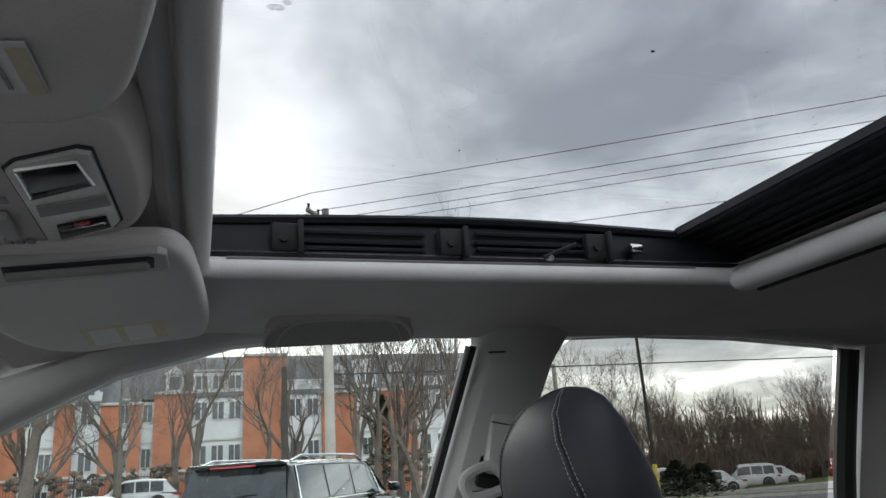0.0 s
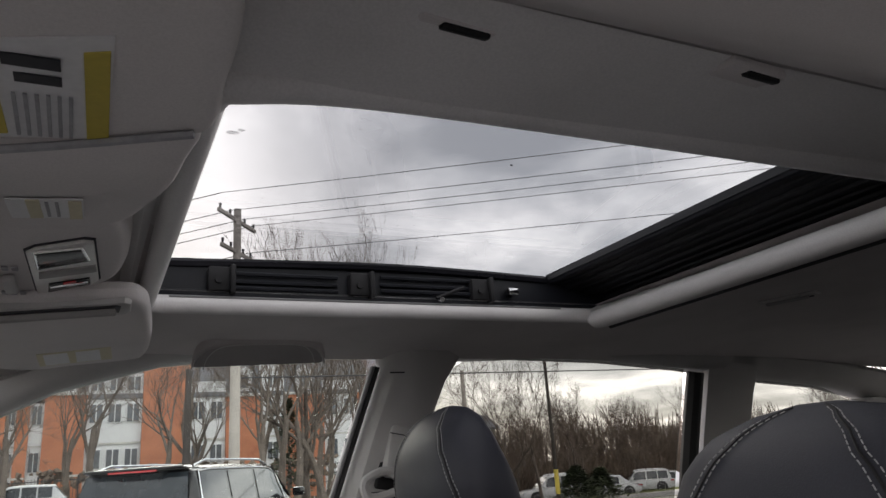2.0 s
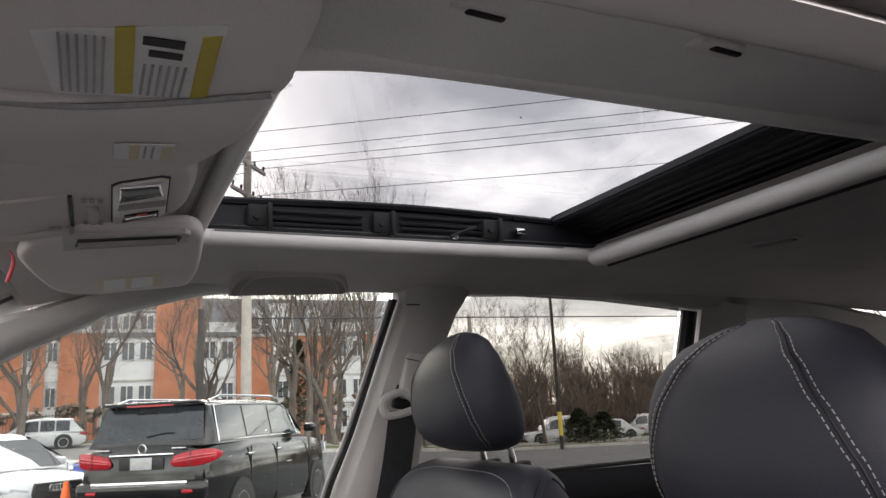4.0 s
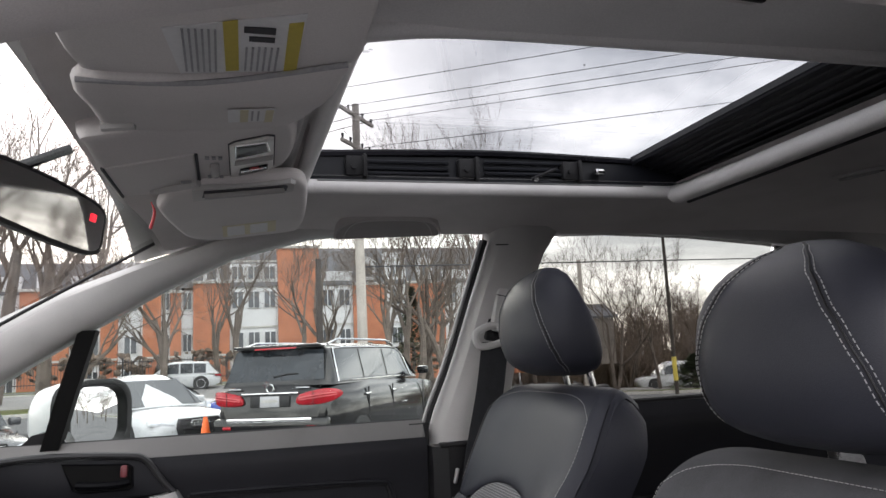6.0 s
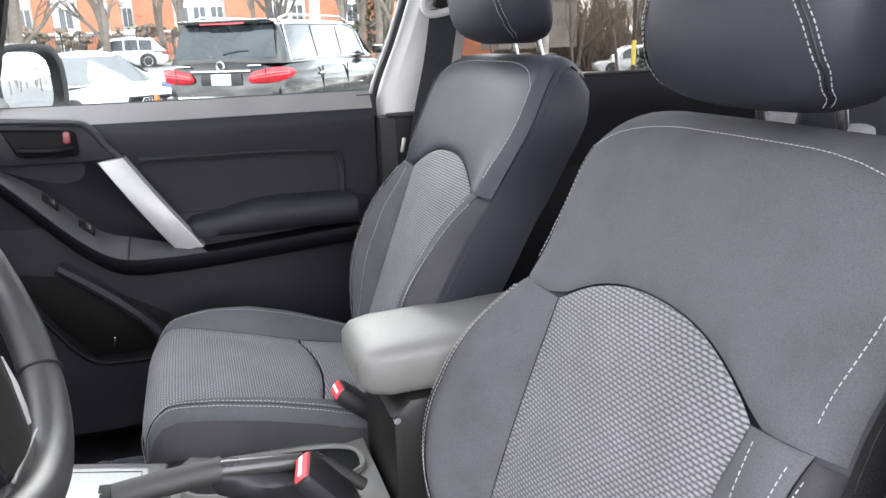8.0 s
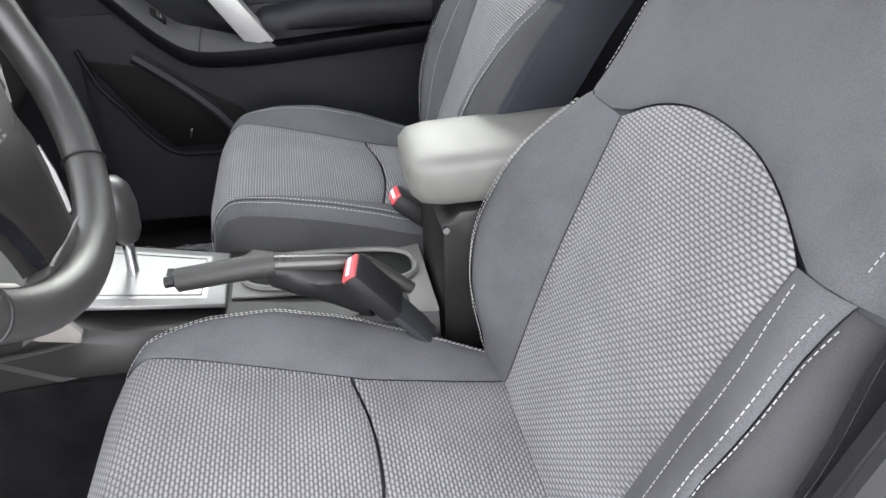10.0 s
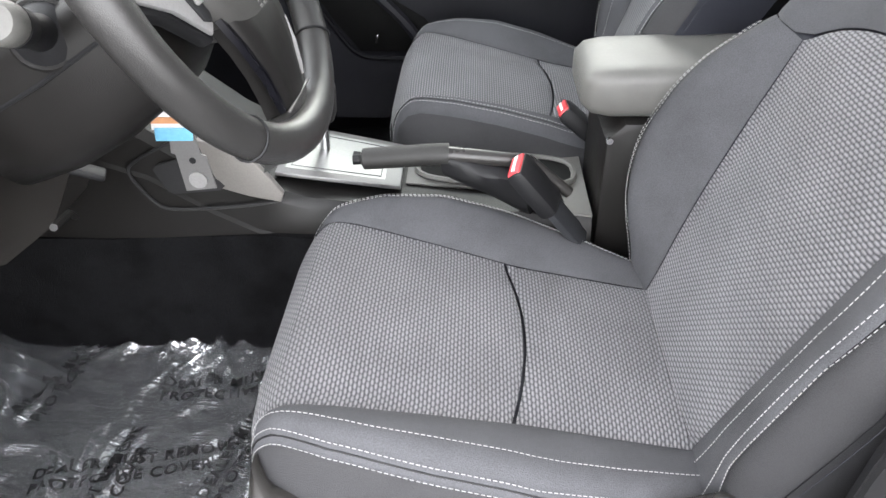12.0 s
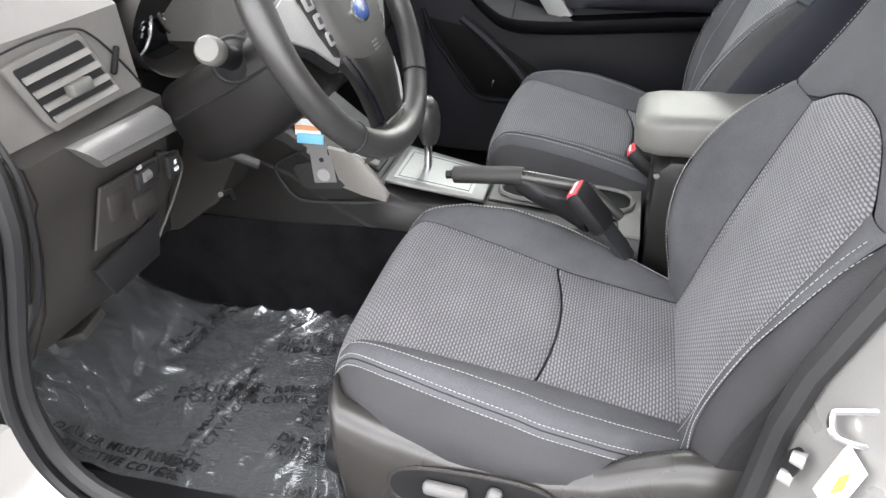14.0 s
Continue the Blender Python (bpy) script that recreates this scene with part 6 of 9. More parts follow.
rings = []
for d, ry, rz, off in ((-0.045, 0.050, 0.050, -0.010), (-0.055, 0.070, 0.066, -0.014), (-0.08, 0.080, 0.078, -0.020), (-0.14, 0.083, 0.084, -0.028), (-0.20, 0.082, 0.084, -0.034), (-0.26, 0.076, 0.078, -0.036), (-0.275, 0.05, 0.05, -0.036)):
    c = WC + ax * d + upv * off
    rings.append([c + sidev * ry * math.copysign(abs(math.cos(a)) ** 0.55, math.cos(a)) + upv * rz * (0.55 if math.sin(a) > 0 else 1.0) * math.copysign(abs(math.sin(a)) ** 0.55, math.sin(a)) for a in [2 * math.pi * k / 28 for k in range(28)]])
part("shroud", Geo().ring_faces(rings), CONSOLE, col, "", 60)
part("shroud_seam", Geo().tube([WC + ax * -0.06 + sidev * -0.078 + upv * -0.02, WC + ax * -0.15 + sidev * -0.0845 + upv * -0.03, WC + ax * -0.25 + sidev * -0.079 + upv * -0.036], 0.0022, 6), BLACK, col)
base = Vector((-0.722, -0.448, 1.066))
sd = (Vector((-0.704, -0.532, 1.104)) - base).normalized()
stalk = part("light_stalk", Geo().tube([base + sd * d for d in (-0.01, 0.004, 0.010, 0.016, 0.045, 0.050, 0.070)], [0.027, 0.027, 0.022, 0.015, 0.012, 0.015, 0.0165], 18), BLACK, col)
part("stalk_ring", Geo().tube([base + sd * 0.004 + (sd.orthogonal().normalized() * math.cos(a) + sd.cross(sd.orthogonal().normalized()) * math.sin(a)) * 0.0275 for a in [2 * math.pi * k / 20 for k in range(20)]], 0.003, 6, True), CONSOLE, stalk)
part("stalk_end", Geo().tube([base + sd * d for d in (0.070, 0.073, 0.090, 0.095)], [0.0155, 0.0165, 0.0165, 0.013], 18), ARMREST, stalk, "pale grey stalk end")
b2 = WC + ax * -0.085 + sidev * 0.070 + upv * 0.012
part("wiper_stalk", Geo().tube([b2 - sd * 0 + sidev * d + ax * d * 0.2 for d in (0, 0.02, 0.07, 0.10)], [0.02, 0.012, 0.010, 0.013], 14), BLACK, col)
part("tilt_lever", Geo().box((-0.845, -0.300, 0.865), (0.09, 0.024, 0.010), (0, 28, 20), 0.004), BLACK, col)
part("under_brace", Geo().tube([(-0.80, -0.42, 0.86), (-0.86, -0.30, 0.80), (-0.92, -0.20, 0.73)], [0.004, 0.005, 0.004], 8), CONSOLE, col)

# ignition key hanging with a tag
key = thing("key_and_tag", (-0.735, -0.27, 0.95), "steel key plate with a blue paper tag hanging from ignition", "key tag")
part("key_stem", Geo().tube([(-0.742, -0.255, 0.985), (-0.730, -0.262, 0.955)], 0.006, 8), CHROME, key)
part("paper_tag", Geo().box((-0.722, -0.272, 0.908), (0.040, 0.003, 0.026), (0, 6, 12), 0.001), PAPER, key, "pale printed paper tag")
part("blue_band", Geo().box((-0.720, -0.2735, 0.890), (0.041, 0.0035, 0.016), (0, 6, 12), 0.001), surf("blue_paper", (0.16, 0.46, 0.66), 0.6, 0, 0.05, 20, 200, 0), key, "light blue band")
part("orange_print", Geo().box((-0.723, -0.2745, 0.908), (0.036, 0.003, 0.007), (0, 6, 12)), surf("orange_ink", (0.62, 0.30, 0.14), 0.6, 0, 0.05, 20, 200, 0), key)
pl = part("steel_plate", Geo().prism([(x, -0.262, z) for x, z in ((-0.730, 0.895), (-0.702, 0.892), (-0.700, 0.858), (-0.694, 0.856), (-0.690, 0.812), (-0.728, 0.808), (-0.730, 0.858), (-0.735, 0.86))], (0, 0.002, 0)), STRIPGREY, key, "grey stamped steel plate")
part("disc", Geo().cyl((-0.709, -0.2625, 0.825), (-0.709, -0.266, 0.825), 0.011, n=18), SILVER, pl)
part("hole", Geo().cyl((-0.711, -0.2622, 0.850), (-0.711, -0.2632, 0.850), 0.004, n=12), BLACK, pl)

# ---- steering wheel ----
sw = thing("steering_wheel", tuple(WC), "black leather three-spoke steering wheel with silver accents", "steering wheel")
R, TR = 0.1767, 0.0172
g = Geo()
rings = []
for k in range(64):
    a = 2 * math.pi * k / 64
    bulge = 1 + 0.12 * sum(math.exp(-((a - b) / 0.25) ** 2) for b in (radians(10), radians(170)))
    c = wheel_at(R, a)
    rad = (sidev * math.cos(a) + upv * math.sin(a))
    rings.append([c + rad * TR * bulge * 1.05 * math.cos(t) + ax * TR * bulge * 0.95 * math.sin(t) for t in [2 * math.pi * j / 16 for j in range(16)]])
rings.append(rings[0])
rim = part("rim", Geo().ring_faces(rings, True, False), WHEELHIDE, sw, "", 80)
for a in (radians(28), radians(152), radians(228), radians(312)):
    c = wheel_at(R, a)
    rad = (sidev * math.cos(a) + upv * math.sin(a))
    part("rim_seam", Geo().tube([c + rad * (TR + 0.0005) * 1.06 * math.cos(t) + ax * (TR + 0.0005) * math.sin(t) for t in [2 * math.pi * j / 18 for j in range(18)]], 0.0012, 5, True), BLACK, rim)


def on_wheel(u, v, d):
    """Across, up and above the wheel's plane."""
    return WC + sidev * u + upv * v + ax * d


# hub pad
rings = []
for d, k in ((-0.03, 0.9), (-0.006, 1.0), (0.006, 1.0), (0.014, 0.94), (0.019, 0.80), (0.021, 0.45), (0.0215, 0.1)):
    rings.append([on_wheel(0.078 * k * (1 - 0.16 * max(0, -math.sin(a))) * math.copysign(abs(math.cos(a)) ** 0.7, math.cos(a)), -0.016 + (0.062 if math.sin(a) > 0 else 0.062) * k * math.copysign(abs(math.sin(a)) ** 0.8, math.sin(a)), d) for a in [2 * math.pi * j / 40 for j in range(40)]])
hub = part("hub_pad", Geo().ring_faces(rings), HUBPAD, sw, "soft dark airbag pad", 60)
part("badge", Geo().ring_faces([[on_wheel(0.024 * k * math.cos(a), -0.013 + 0.016 * k * math.sin(a), d) for a in [2 * math.pi * j / 24 for j in range(24)]] for d, k in ((0.019, 1), (0.0235, 1), (0.0245, 0.86))]), CHROME, hub, "chrome rimmed oval badge")
part("badge_field", Geo().ring_faces([[on_wheel(0.0195 * k * math.cos(a), -0.013 + 0.0125 * k * math.sin(a), d) for a in [2 * math.pi * j / 24 for j in range(24)]] for d, k in ((0.0235, 1), (0.0252, 1), (0.0256, 0.9))]), surf("blue_enamel", (0.02, 0.06, 0.24), 0.25, 0, 0.05, 20, 100, 0, 0.5, 0.5), hub, "blue oval field")
mark = Geo()
for u, v, w, h in ((-0.005, -0.042, 0.006, 0.0022), (0.005, -0.042, 0.006, 0.0022), (0.0, -0.047, 0.015, 0.0016), (-0.005, -0.0515, 0.0055, 0.0022), (0.005, -0.0515, 0.0055, 0.0022)):
    mark.prism([on_wheel(u + a * w, v - 0.012 + b * h, 0.0205) for a, b in ((-0.5, -0.5), (0.5, -0.5), (0.5, 0.5), (-0.5, 0.5))], ax * 0.0012)
part("airbag_mark", mark, STRIPGREY, hub, "pale moulded marks")
# side spokes: silver plates carrying a strip of buttons
for q in (1, -1):
    core = [(0.060, 0.035), (0.10, 0.040), (0.168, 0.030), (0.168, -0.004), (0.11, -0.030), (0.075, -0.062), (0.056, -0.05)]
    sp = part("spoke", Geo().prism([on_wheel(q * u, v, -0.016) for u, v in core], ax * 0.016, 0.004), BLACK, sw)
    face = [(0.076, 0.038), (0.115, 0.040), (0.160, 0.028), (0.160, 0.0), (0.112, -0.026), (0.080, -0.056), (0.070, -0.050)]
    part("spoke_trim", Geo().prism([on_wheel(q * u, v, 0.0005) for u, v in face], ax * 0.005, 0.002), SILVER, sp, "satin silver spoke plate")
    strip_b = [(0.074, 0.034), (0.102, 0.032), (0.094, -0.014), (0.084, -0.044), (0.074, -0.048), (0.068, -0.040)]
    bf = part("button_frame", Geo().prism([on_wheel(q * u, v, 0.0048) for u, v in strip_b], ax * 0.003, 0.001), RUBBER, sp)
    for k in range(3):
        c = (0.087 - 0.005 * k, 0.021 - 0.0225 * k)
        part("button", Geo().prism([on_wheel(q * (c[0] + a), c[1] + b, 0.0072) for a, b in round_rect(-0.010 + 0.0015 * k, 0.010 - 0.0015 * k, -0.0085, 0.0085, 0.003, 2)], ax * 0.003, 0.001), SILVER, bf, "silver button")
        part("button_mark", Geo().prism([on_wheel(q * (c[0] + a), c[1] + b, 0.0103) for a, b in ((-0.004, -0.004), (0.004, -0.004), (0.004, 0.004), (-0.004, 0.004))], ax * 0.0005), INK, bf)
# lower spoke: a tapering panel, a glossy strip along one side and a bright facet along the other
rings = []
for v, w, d in ((-0.030, 0.064, 0.010), (-0.055, 0.060, 0.015), (-0.080, 0.054, 0.016), (-0.105, 0.046, 0.013), (-0.128, 0.040, 0.008), (-0.148, 0.037, 0.003)):
    rings.append([on_wheel(w * k, v, d - dd) for k, dd in ((-1.03, 0.022), (-1, 0.008), (-0.90, 0.001), (-0.5, -0.002), (0.0, -0.003), (0.5, -0.002), (0.90, 0.001), (1, 0.008), (1.03, 0.022))])
low = part("lower_spoke", Geo().ring_faces(rings), CONSOLE, sw, "", 60)
rings = []
for v, w, d in ((-0.1495, 0.037, 0.002), (-0.156, 0.042, 0.000), (-0.163, 0.052, -0.003), (-0.170, 0.066, -0.006), (-0.176, 0.078, -0.008)):
    rings.append([on_wheel(w * k, v + 0.010 * (1 - k * k) * (v < -0.17), d - dd) for k, dd in ((-1.03, 0.020), (-1, 0.006), (-0.85, 0.0), (0.0, -0.004), (0.85, 0.0), (1, 0.006), (1.03, 0.020))])
part("spoke_root", Geo().ring_faces(rings), WHEELHIDE, low, "leather covered spoke root", 60)
part("spoke_seam", Geo().tube([on_wheel(0.037 * k, -0.1488, 0.0045) for k in lin(-1, 1, 6)], 0.0015, 6), STRIPGREY, low)
acc = [[on_wheel(a, v, d), on_wheel(a + 0.003, v, d + 0.003), on_wheel(a + 0.009, v, d + 0.001), on_wheel(a + 0.011, v, d - 0.006)] for v, a, d in ((-0.088, 0.043, 0.012), (-0.110, 0.037, 0.011), (-0.130, 0.032, 0.007), (-0.140, 0.029, 0.004))]
part("spoke_facet", Geo().ring_faces(acc), STRIPGREY, low, "satin grey facet")
acc = [[on_wheel(-a, v, d), on_wheel(-a + 0.004, v, d + 0.004), on_wheel(-a + 0.014, v, d + 0.003), on_wheel(-a + 0.016, v, d - 0.006)] for v, a, d in ((-0.050, 0.070, 0.006), (-0.080, 0.064, 0.008), (-0.110, 0.055, 0.006), (-0.146, 0.045, -0.001))]
part("spoke_strip", Geo().ring_faces(acc), SCREEN, low, "glossy black strip")

# pedals
for y, w, z in ((-0.30, 0.11, 0.585), (-0.19, 0.05, 0.57)):
    pd = thing("pedal", (-1.18, y, z), "black ribbed rubber pedal in the footwell", "pedal", "pedals")
    part("pad", Geo().box((-1.18, y, z), (0.016, w, 0.065), (0, -35, 0), 0.006), RUBBER, pd)
    for k in range(5):
        part("rib", Geo().box((-1.172 + 0.009 * (k - 2) * 0.8, y, z + 0.008 + 0.011 * (k - 2)), (0.004, w * 0.85, 0.004), (0, -35, 0)), BLACK, pd)
    part("arm", Geo().tube([(-1.19, y, z), (-1.26, y, z + 0.14), (-1.27, y, z + 0.25)], 0.010, 8), BLACK, pd)

# ---- clear dealer film on the driver's floor ----
film = bpy.data.materials.new("clear_film")
film.use_nodes = True
ft = film.node_tree
ft.nodes.clear()
fo = ft.nodes.new("ShaderNodeOutputMaterial")
ftr = ft.nodes.new("ShaderNodeBsdfTransparent")
ftr.inputs[0].default_value = (0.86, 0.87, 0.90, 1)
fgl = ft.nodes.new("ShaderNodeBsdfGlossy")
fgl.inputs["Roughness"].default_value = 0.05
ffr = node(ft, "ShaderNodeLayerWeight", Blend=0.5)
fmx = ft.nodes.new("ShaderNodeMixShader")
ft.links.new(math_node(ft, "MINIMUM", math_node(ft, "ADD", math_node(ft, "MULTIPLY", math_node(ft, "POWER", ffr.outputs["Facing"], 2.0), 0.9), 0.34), 0.9), fmx.inputs[0])
ft.links.new(ftr.outputs[0], fmx.inputs[1])
ft.links.new(fgl.outputs[0], fmx.inputs[2])
ftc = ft.nodes.new("ShaderNodeTexCoord")
fn1 = node(ft, "ShaderNodeTexNoise", Scale=12.0, Detail=3.0, Distortion=1.8)
fmp = ft.nodes.new("ShaderNodeMapping")
fmp.inputs["Rotation"].default_value = (0, 0, radians(35))
fmp.inputs["Scale"].default_value = (1.0, 3.0, 1.0)
ft.links.new(ftc.outputs["Object"], fmp.inputs[0])
ft.links.new(fmp.outputs[0], fn1.inputs["Vector"])
fbp = node(ft, "ShaderNodeBump", Strength=0.5, Distance=0.012)
ft.links.new(fn1.outputs[0], fbp.inputs["Height"])
ft.links.new(fbp.outputs[0], fgl.inputs["Normal"])
ft.links.new(fbp.outputs[0], ffr.inputs["Normal"])
fdf = ft.nodes.new("ShaderNodeBsdfDiffuse")
fdf.inputs[0].default_value = (0.55, 0.57, 0.60, 1)
fm2 = ft.nodes.new("ShaderNodeMixShader")
fm2.inputs[0].default_value = 0.11
ft.links.new(fmx.outputs[0], fm2.inputs[1])
ft.links.new(fdf.outputs[0], fm2.inputs[2])
ft.links.new(fm2.outputs[0], fo.inputs[0])

cover = thing("floor_cover", (-0.9, -0.35, 0.42), "crinkled clear plastic floor film printed with dark words", "floor cover")


def film_z(x, y):
    """Creases: sharp folds in a few directions, stronger near the edges."""
    z = floor_z(x) + 0.012
    for k, (ang, freq, amp) in enumerate(((25, 40, 0.0062), (-38, 31, 0.0068), (72, 55, 0.0036), (8, 90, 0.0008))):
        u = x * math.cos(radians(ang)) + y * math.sin(radians(ang))
        w = noise.noise((x * 5 + k * 7, y * 5, k)) * 1.6
        z += amp * (1 - abs(math.sin(u * freq + w * 4.5))) ** 2 * max(0.05, 1.9 * abs(noise.noise((x * 4, y * 4, 5 + k))) - 0.12)
    for cx, cy, amp, ang in ((-1.14, -0.25, 0.052, 60), (-0.80, -0.13, 0.030, -30), (-0.92, -0.10, 0.025, -50), (-1.18, -0.42, 0.055, 80), (-1.02, -0.34, 0.022, 20), (-0.62, -0.50, 0.018, 20), (-0.66, -0.28, 0.020, 40)):
        w = math.exp(-((x - cx) ** 2 + (y - cy) ** 2) / 0.011)
        u = (x - cx) * math.cos(radians(ang)) + (y - cy) * math.sin(radians(ang))
        z += amp * w * (1 - abs(math.sin(u * 58 + 5 * noise.noise((x * 9, y * 9, 4))))) ** 1.5
    edge = min(x + 1.27, -0.50 - x, y + 0.625, -0.05 - y)
    z += 0.014 * math.exp(-max(0, edge) / 0.05) * (0.4 + 0.6 * noise.noise((x * 16, y * 16, 2)))
    if x < -1.0 and y < -0.42:
        z += 0.05 * step(-1.0, -1.22, x) * step(-0.42, -0.60, y) * (0.7 + 0.5 * noise.noise((x * 22, y * 22, 9)))
    return z


def film_point(u, v):
    wob = 0.018 * noise.noise((u * 6, v * 6, 3))
    return Vector((u + wob, v + wob * (1 if v < -0.5 else 0.6), max(film_z(u, v), floor_z(u + wob) + 0.004)))


fs = part("film_sheet", Geo().grid(film_point, lin(-1.27, -0.50, 190), lin(-0.60, -0.05, 136)), film, cover, "", 180)
fs.visible_shadow = False


def text_geo(body, size, at, turn, mirror=False):
    """Letters as a flat mesh laid over the floor."""
    cu = bpy.data.curves.new("letters", "FONT")
    cu.body, cu.size, cu.space_character = body, size, 1.12
    cu.offset = size * 0.012
    ob = bpy.data.objects.new("letters", cu)
    scene.collection.objects.link(ob)
    dg = bpy.context.evaluated_depsgraph_get()
    me = bpy.data.meshes.new_from_object(ob.evaluated_get(dg))
    bpy.data.objects.remove(ob)
    g = Geo()
    g.bm.from_mesh(me)
    g.turn(pose(*at, 0, 0, turn) @ Matrix.Diagonal((-1 if mirror else 1, 1, 1, 1)))
    return g


FILM_INK = surf("film_ink", (0.004, 0.004, 0.005), 0.7, 0, 0.1, 10, 200, 0)
for bx, by, tn in ((-0.985, -0.405, 12), (-0.76, -0.470, -10), (-0.86, -0.235, 6), (-1.13, -0.545, -4), (-0.68, -0.20, -8), (-0.70, -0.575, -4)):
    for row, words in enumerate(("DEALER MUST REMOVE", "PROTECTIVE COVER")):
        a = radians(tn)
        x, y = bx + row * 0.026 * math.sin(a), by - row * 0.026 * math.cos(a)
        g = text_geo(words, 0.024, (x, y, 0), tn)
        for v in g.bm.verts:
            v.co.z = film_point(v.co.x, v.co.y).z + 0.0065
        part("printed_line", g, FILM_INK, cover, "dark printed words", 180)
for bx, by, tn in ((-0.90, -0.585, 82), (-0.735, -0.43, 75), (-0.68, -0.24, 80), (-1.05, -0.30, 78)):
    for row, words in enumerate(("DEALER MUST REMOVE", "PROTECTIVE COVER")):
        a = radians(tn)
        x, y = bx + row * 0.026 * math.sin(a), by - row * 0.026 * math.cos(a)
        g = text_geo(words, 0.024, (x, y, 0), tn)
        for v in g.bm.verts:
            v.co.z = film_point(v.co.x, v.co.y).z + 0.0065
        part("printed_line", g, FILM_INK, cover, "dark printed words", 180)
# the same film lies in the passenger's footwell
cv2 = thing("floor_cover", (-0.75, 0.33, 0.42), "crinkled clear plastic floor film in the passenger footwell", "floor cover")
fs = part("film_sheet", Geo().grid(lambda u, v: film_point(u, v - 0.7) + Vector((0, 0.7, 0)), lin(-1.2, -0.55, 70), lin(0.13, 0.60, 50)), film, cv2, "", 180)
fs.visible_shadow = False


# ---- under the roof: visors, console, mirror, grab handle ----
def shell_plate(outline, zfn, thick, bev=0.006):
    """A padded plate with its underside at zfn(x, y)."""
    return Geo().prism([(x, y, zfn(x, y)) for x, y in outline], (0, 0, thick), bev, 3)


def pad_plate(outline, zfn, thick):
    """A soft plate with rounded edges, its underside at zfn(x, y)."""
    pts = smooth_path(outline, 4, True)
    c = sum(pts, Vector()) / len(pts)
    rings = []
    for s, f in ((0.1, 1.0), (0.95, 1.0), (0.985, 0.85), (1.0, 0.5), (0.99, 0.22), (0.965, 0.06), (0.92, 0.0), (0.8, 0.0), (0.6, 0.0), (0.35, 0.0), (0.05, 0.0)):
        r = [c + (p - c) * s for p in pts]
        rings.append([Vector((p.x, p.y, zfn(p.x, p.y) + thick * f)) for p in r])
    return Geo().ring_faces(rings)


oc = thing("overhead_console", (-0.46, 0.03, 1.56), "grey overhead console with lamp, switches and glasses box", "overhead console")
OCZ = lambda x, y: 1.560 + 0.10 * (x + 0.46)
part("housing", pad_plate([Vector((x, y, 0)) for x, y in ((-0.588, -0.06), (-0.578, -0.103), (-0.47, -0.112), (-0.372, -0.113), (-0.351, -0.095), (-0.345, -0.012), (-0.352, 0.062), (-0.375, 0.105), (-0.43, 0.150), (-0.53, 0.190), (-0.575, 0.186), (-0.590, 0.15))], OCZ, 0.045), VISOR, oc)
part("glasses_box", shell_plate([(-0.578, 0.020), (-0.470, -0.018), (-0.472, 0.140), (-0.575, 0.175)], lambda x, y: OCZ(x, y) - 0.003, 0.01, 0.003), VISOR, oc)
part("box_gap", Geo().tube([(-0.468, -0.016, OCZ(-0.468, 0) - 0.001), (-0.470, 0.142, OCZ(-0.47, 0) - 0.001)], 0.0022, 6), INK, oc)
part("box_gap", Geo().tube([(-0.581, 0.020, OCZ(-0.581, 0) - 0.001), (-0.578, 0.178, OCZ(-0.578, 0) - 0.001)], 0.0022, 6), INK, oc)
part("box_latch", Geo().box((-0.487, 0.11, OCZ(-0.487, 0) - 0.004), (0.014, 0.012, 0.003), (0, 0, 0), 0.001), GREYINK, oc)


def under(pts, drop, thick, bev=0.0):
    """A plate on the underside of the console."""
    return Geo().prism([(x, y, OCZ(x, y) - drop) for x, y in pts], (0, 0, thick), bev)


BEZEL = [Vector((x, y, 0)) for x, y in ((-0.428, -0.046), (-0.420, -0.057), (-0.384, -0.074), (-0.376, -0.070), (-0.371, 0.058), (-0.378, 0.074), (-0.418, 0.103), (-0.427, 0.100))]
part("bezel_gap", under([((p.x + 0.40) * 1.06 - 0.40, p.y * 1.05) for p in BEZEL], 0.0012, 0.004), INK, oc)
lamp = part("lamp_bezel", under([(p.x, p.y) for p in BEZEL], 0.0045, 0.006, 0.002), PALEMETAL, oc, "bright silver lamp bezel")
big = ((-0.420, -0.052), (-0.385, -0.066), (-0.380, -0.028), (-0.421, -0.005))
part("lamp_lens", under(big, 0.0062, 0.004, 0.0015), SCREEN, lamp, "dark lamp lens")
part("lens_frame", Geo().tube([(x, y, OCZ(x, y) - 0.0055) for x, y in big], 0.0022, 6, True), CHROME, lamp)
part("lamp_switch", under(((-0.421, 0.013), (-0.374, -0.004), (-0.373, 0.016), (-0.422, 0.034)), 0.0064, 0.003, 0.001), GRIP, lamp, "grey rocker bar")
low_lens = ((-0.415, 0.056), (-0.379, 0.040), (-0.378, 0.066), (-0.417, 0.090))
part("lamp_lens", under(low_lens, 0.0060, 0.004, 0.0015), SCREEN, lamp, "dark lamp lens")
part("lens_chrome", Geo().tube([(x, y, OCZ(x, y) - 0.0068) for x, y in ((-0.413, 0.066), (-0.381, 0.050))], 0.0016, 6), CHROME, lamp)
part("telltale", under(((-0.402, 0.050), (-0.391, 0.045), (-0.391, 0.050), (-0.402, 0.055)), 0.0072, 0.001), RED, lamp, "small red telltale")
part("roof_switch", Geo().box((-0.447, 0.052, OCZ(-0.448, 0) - 0.005), (0.012, 0.050, 0.008), (0, -6, 0), 0.003), TRIM_GREY, oc)
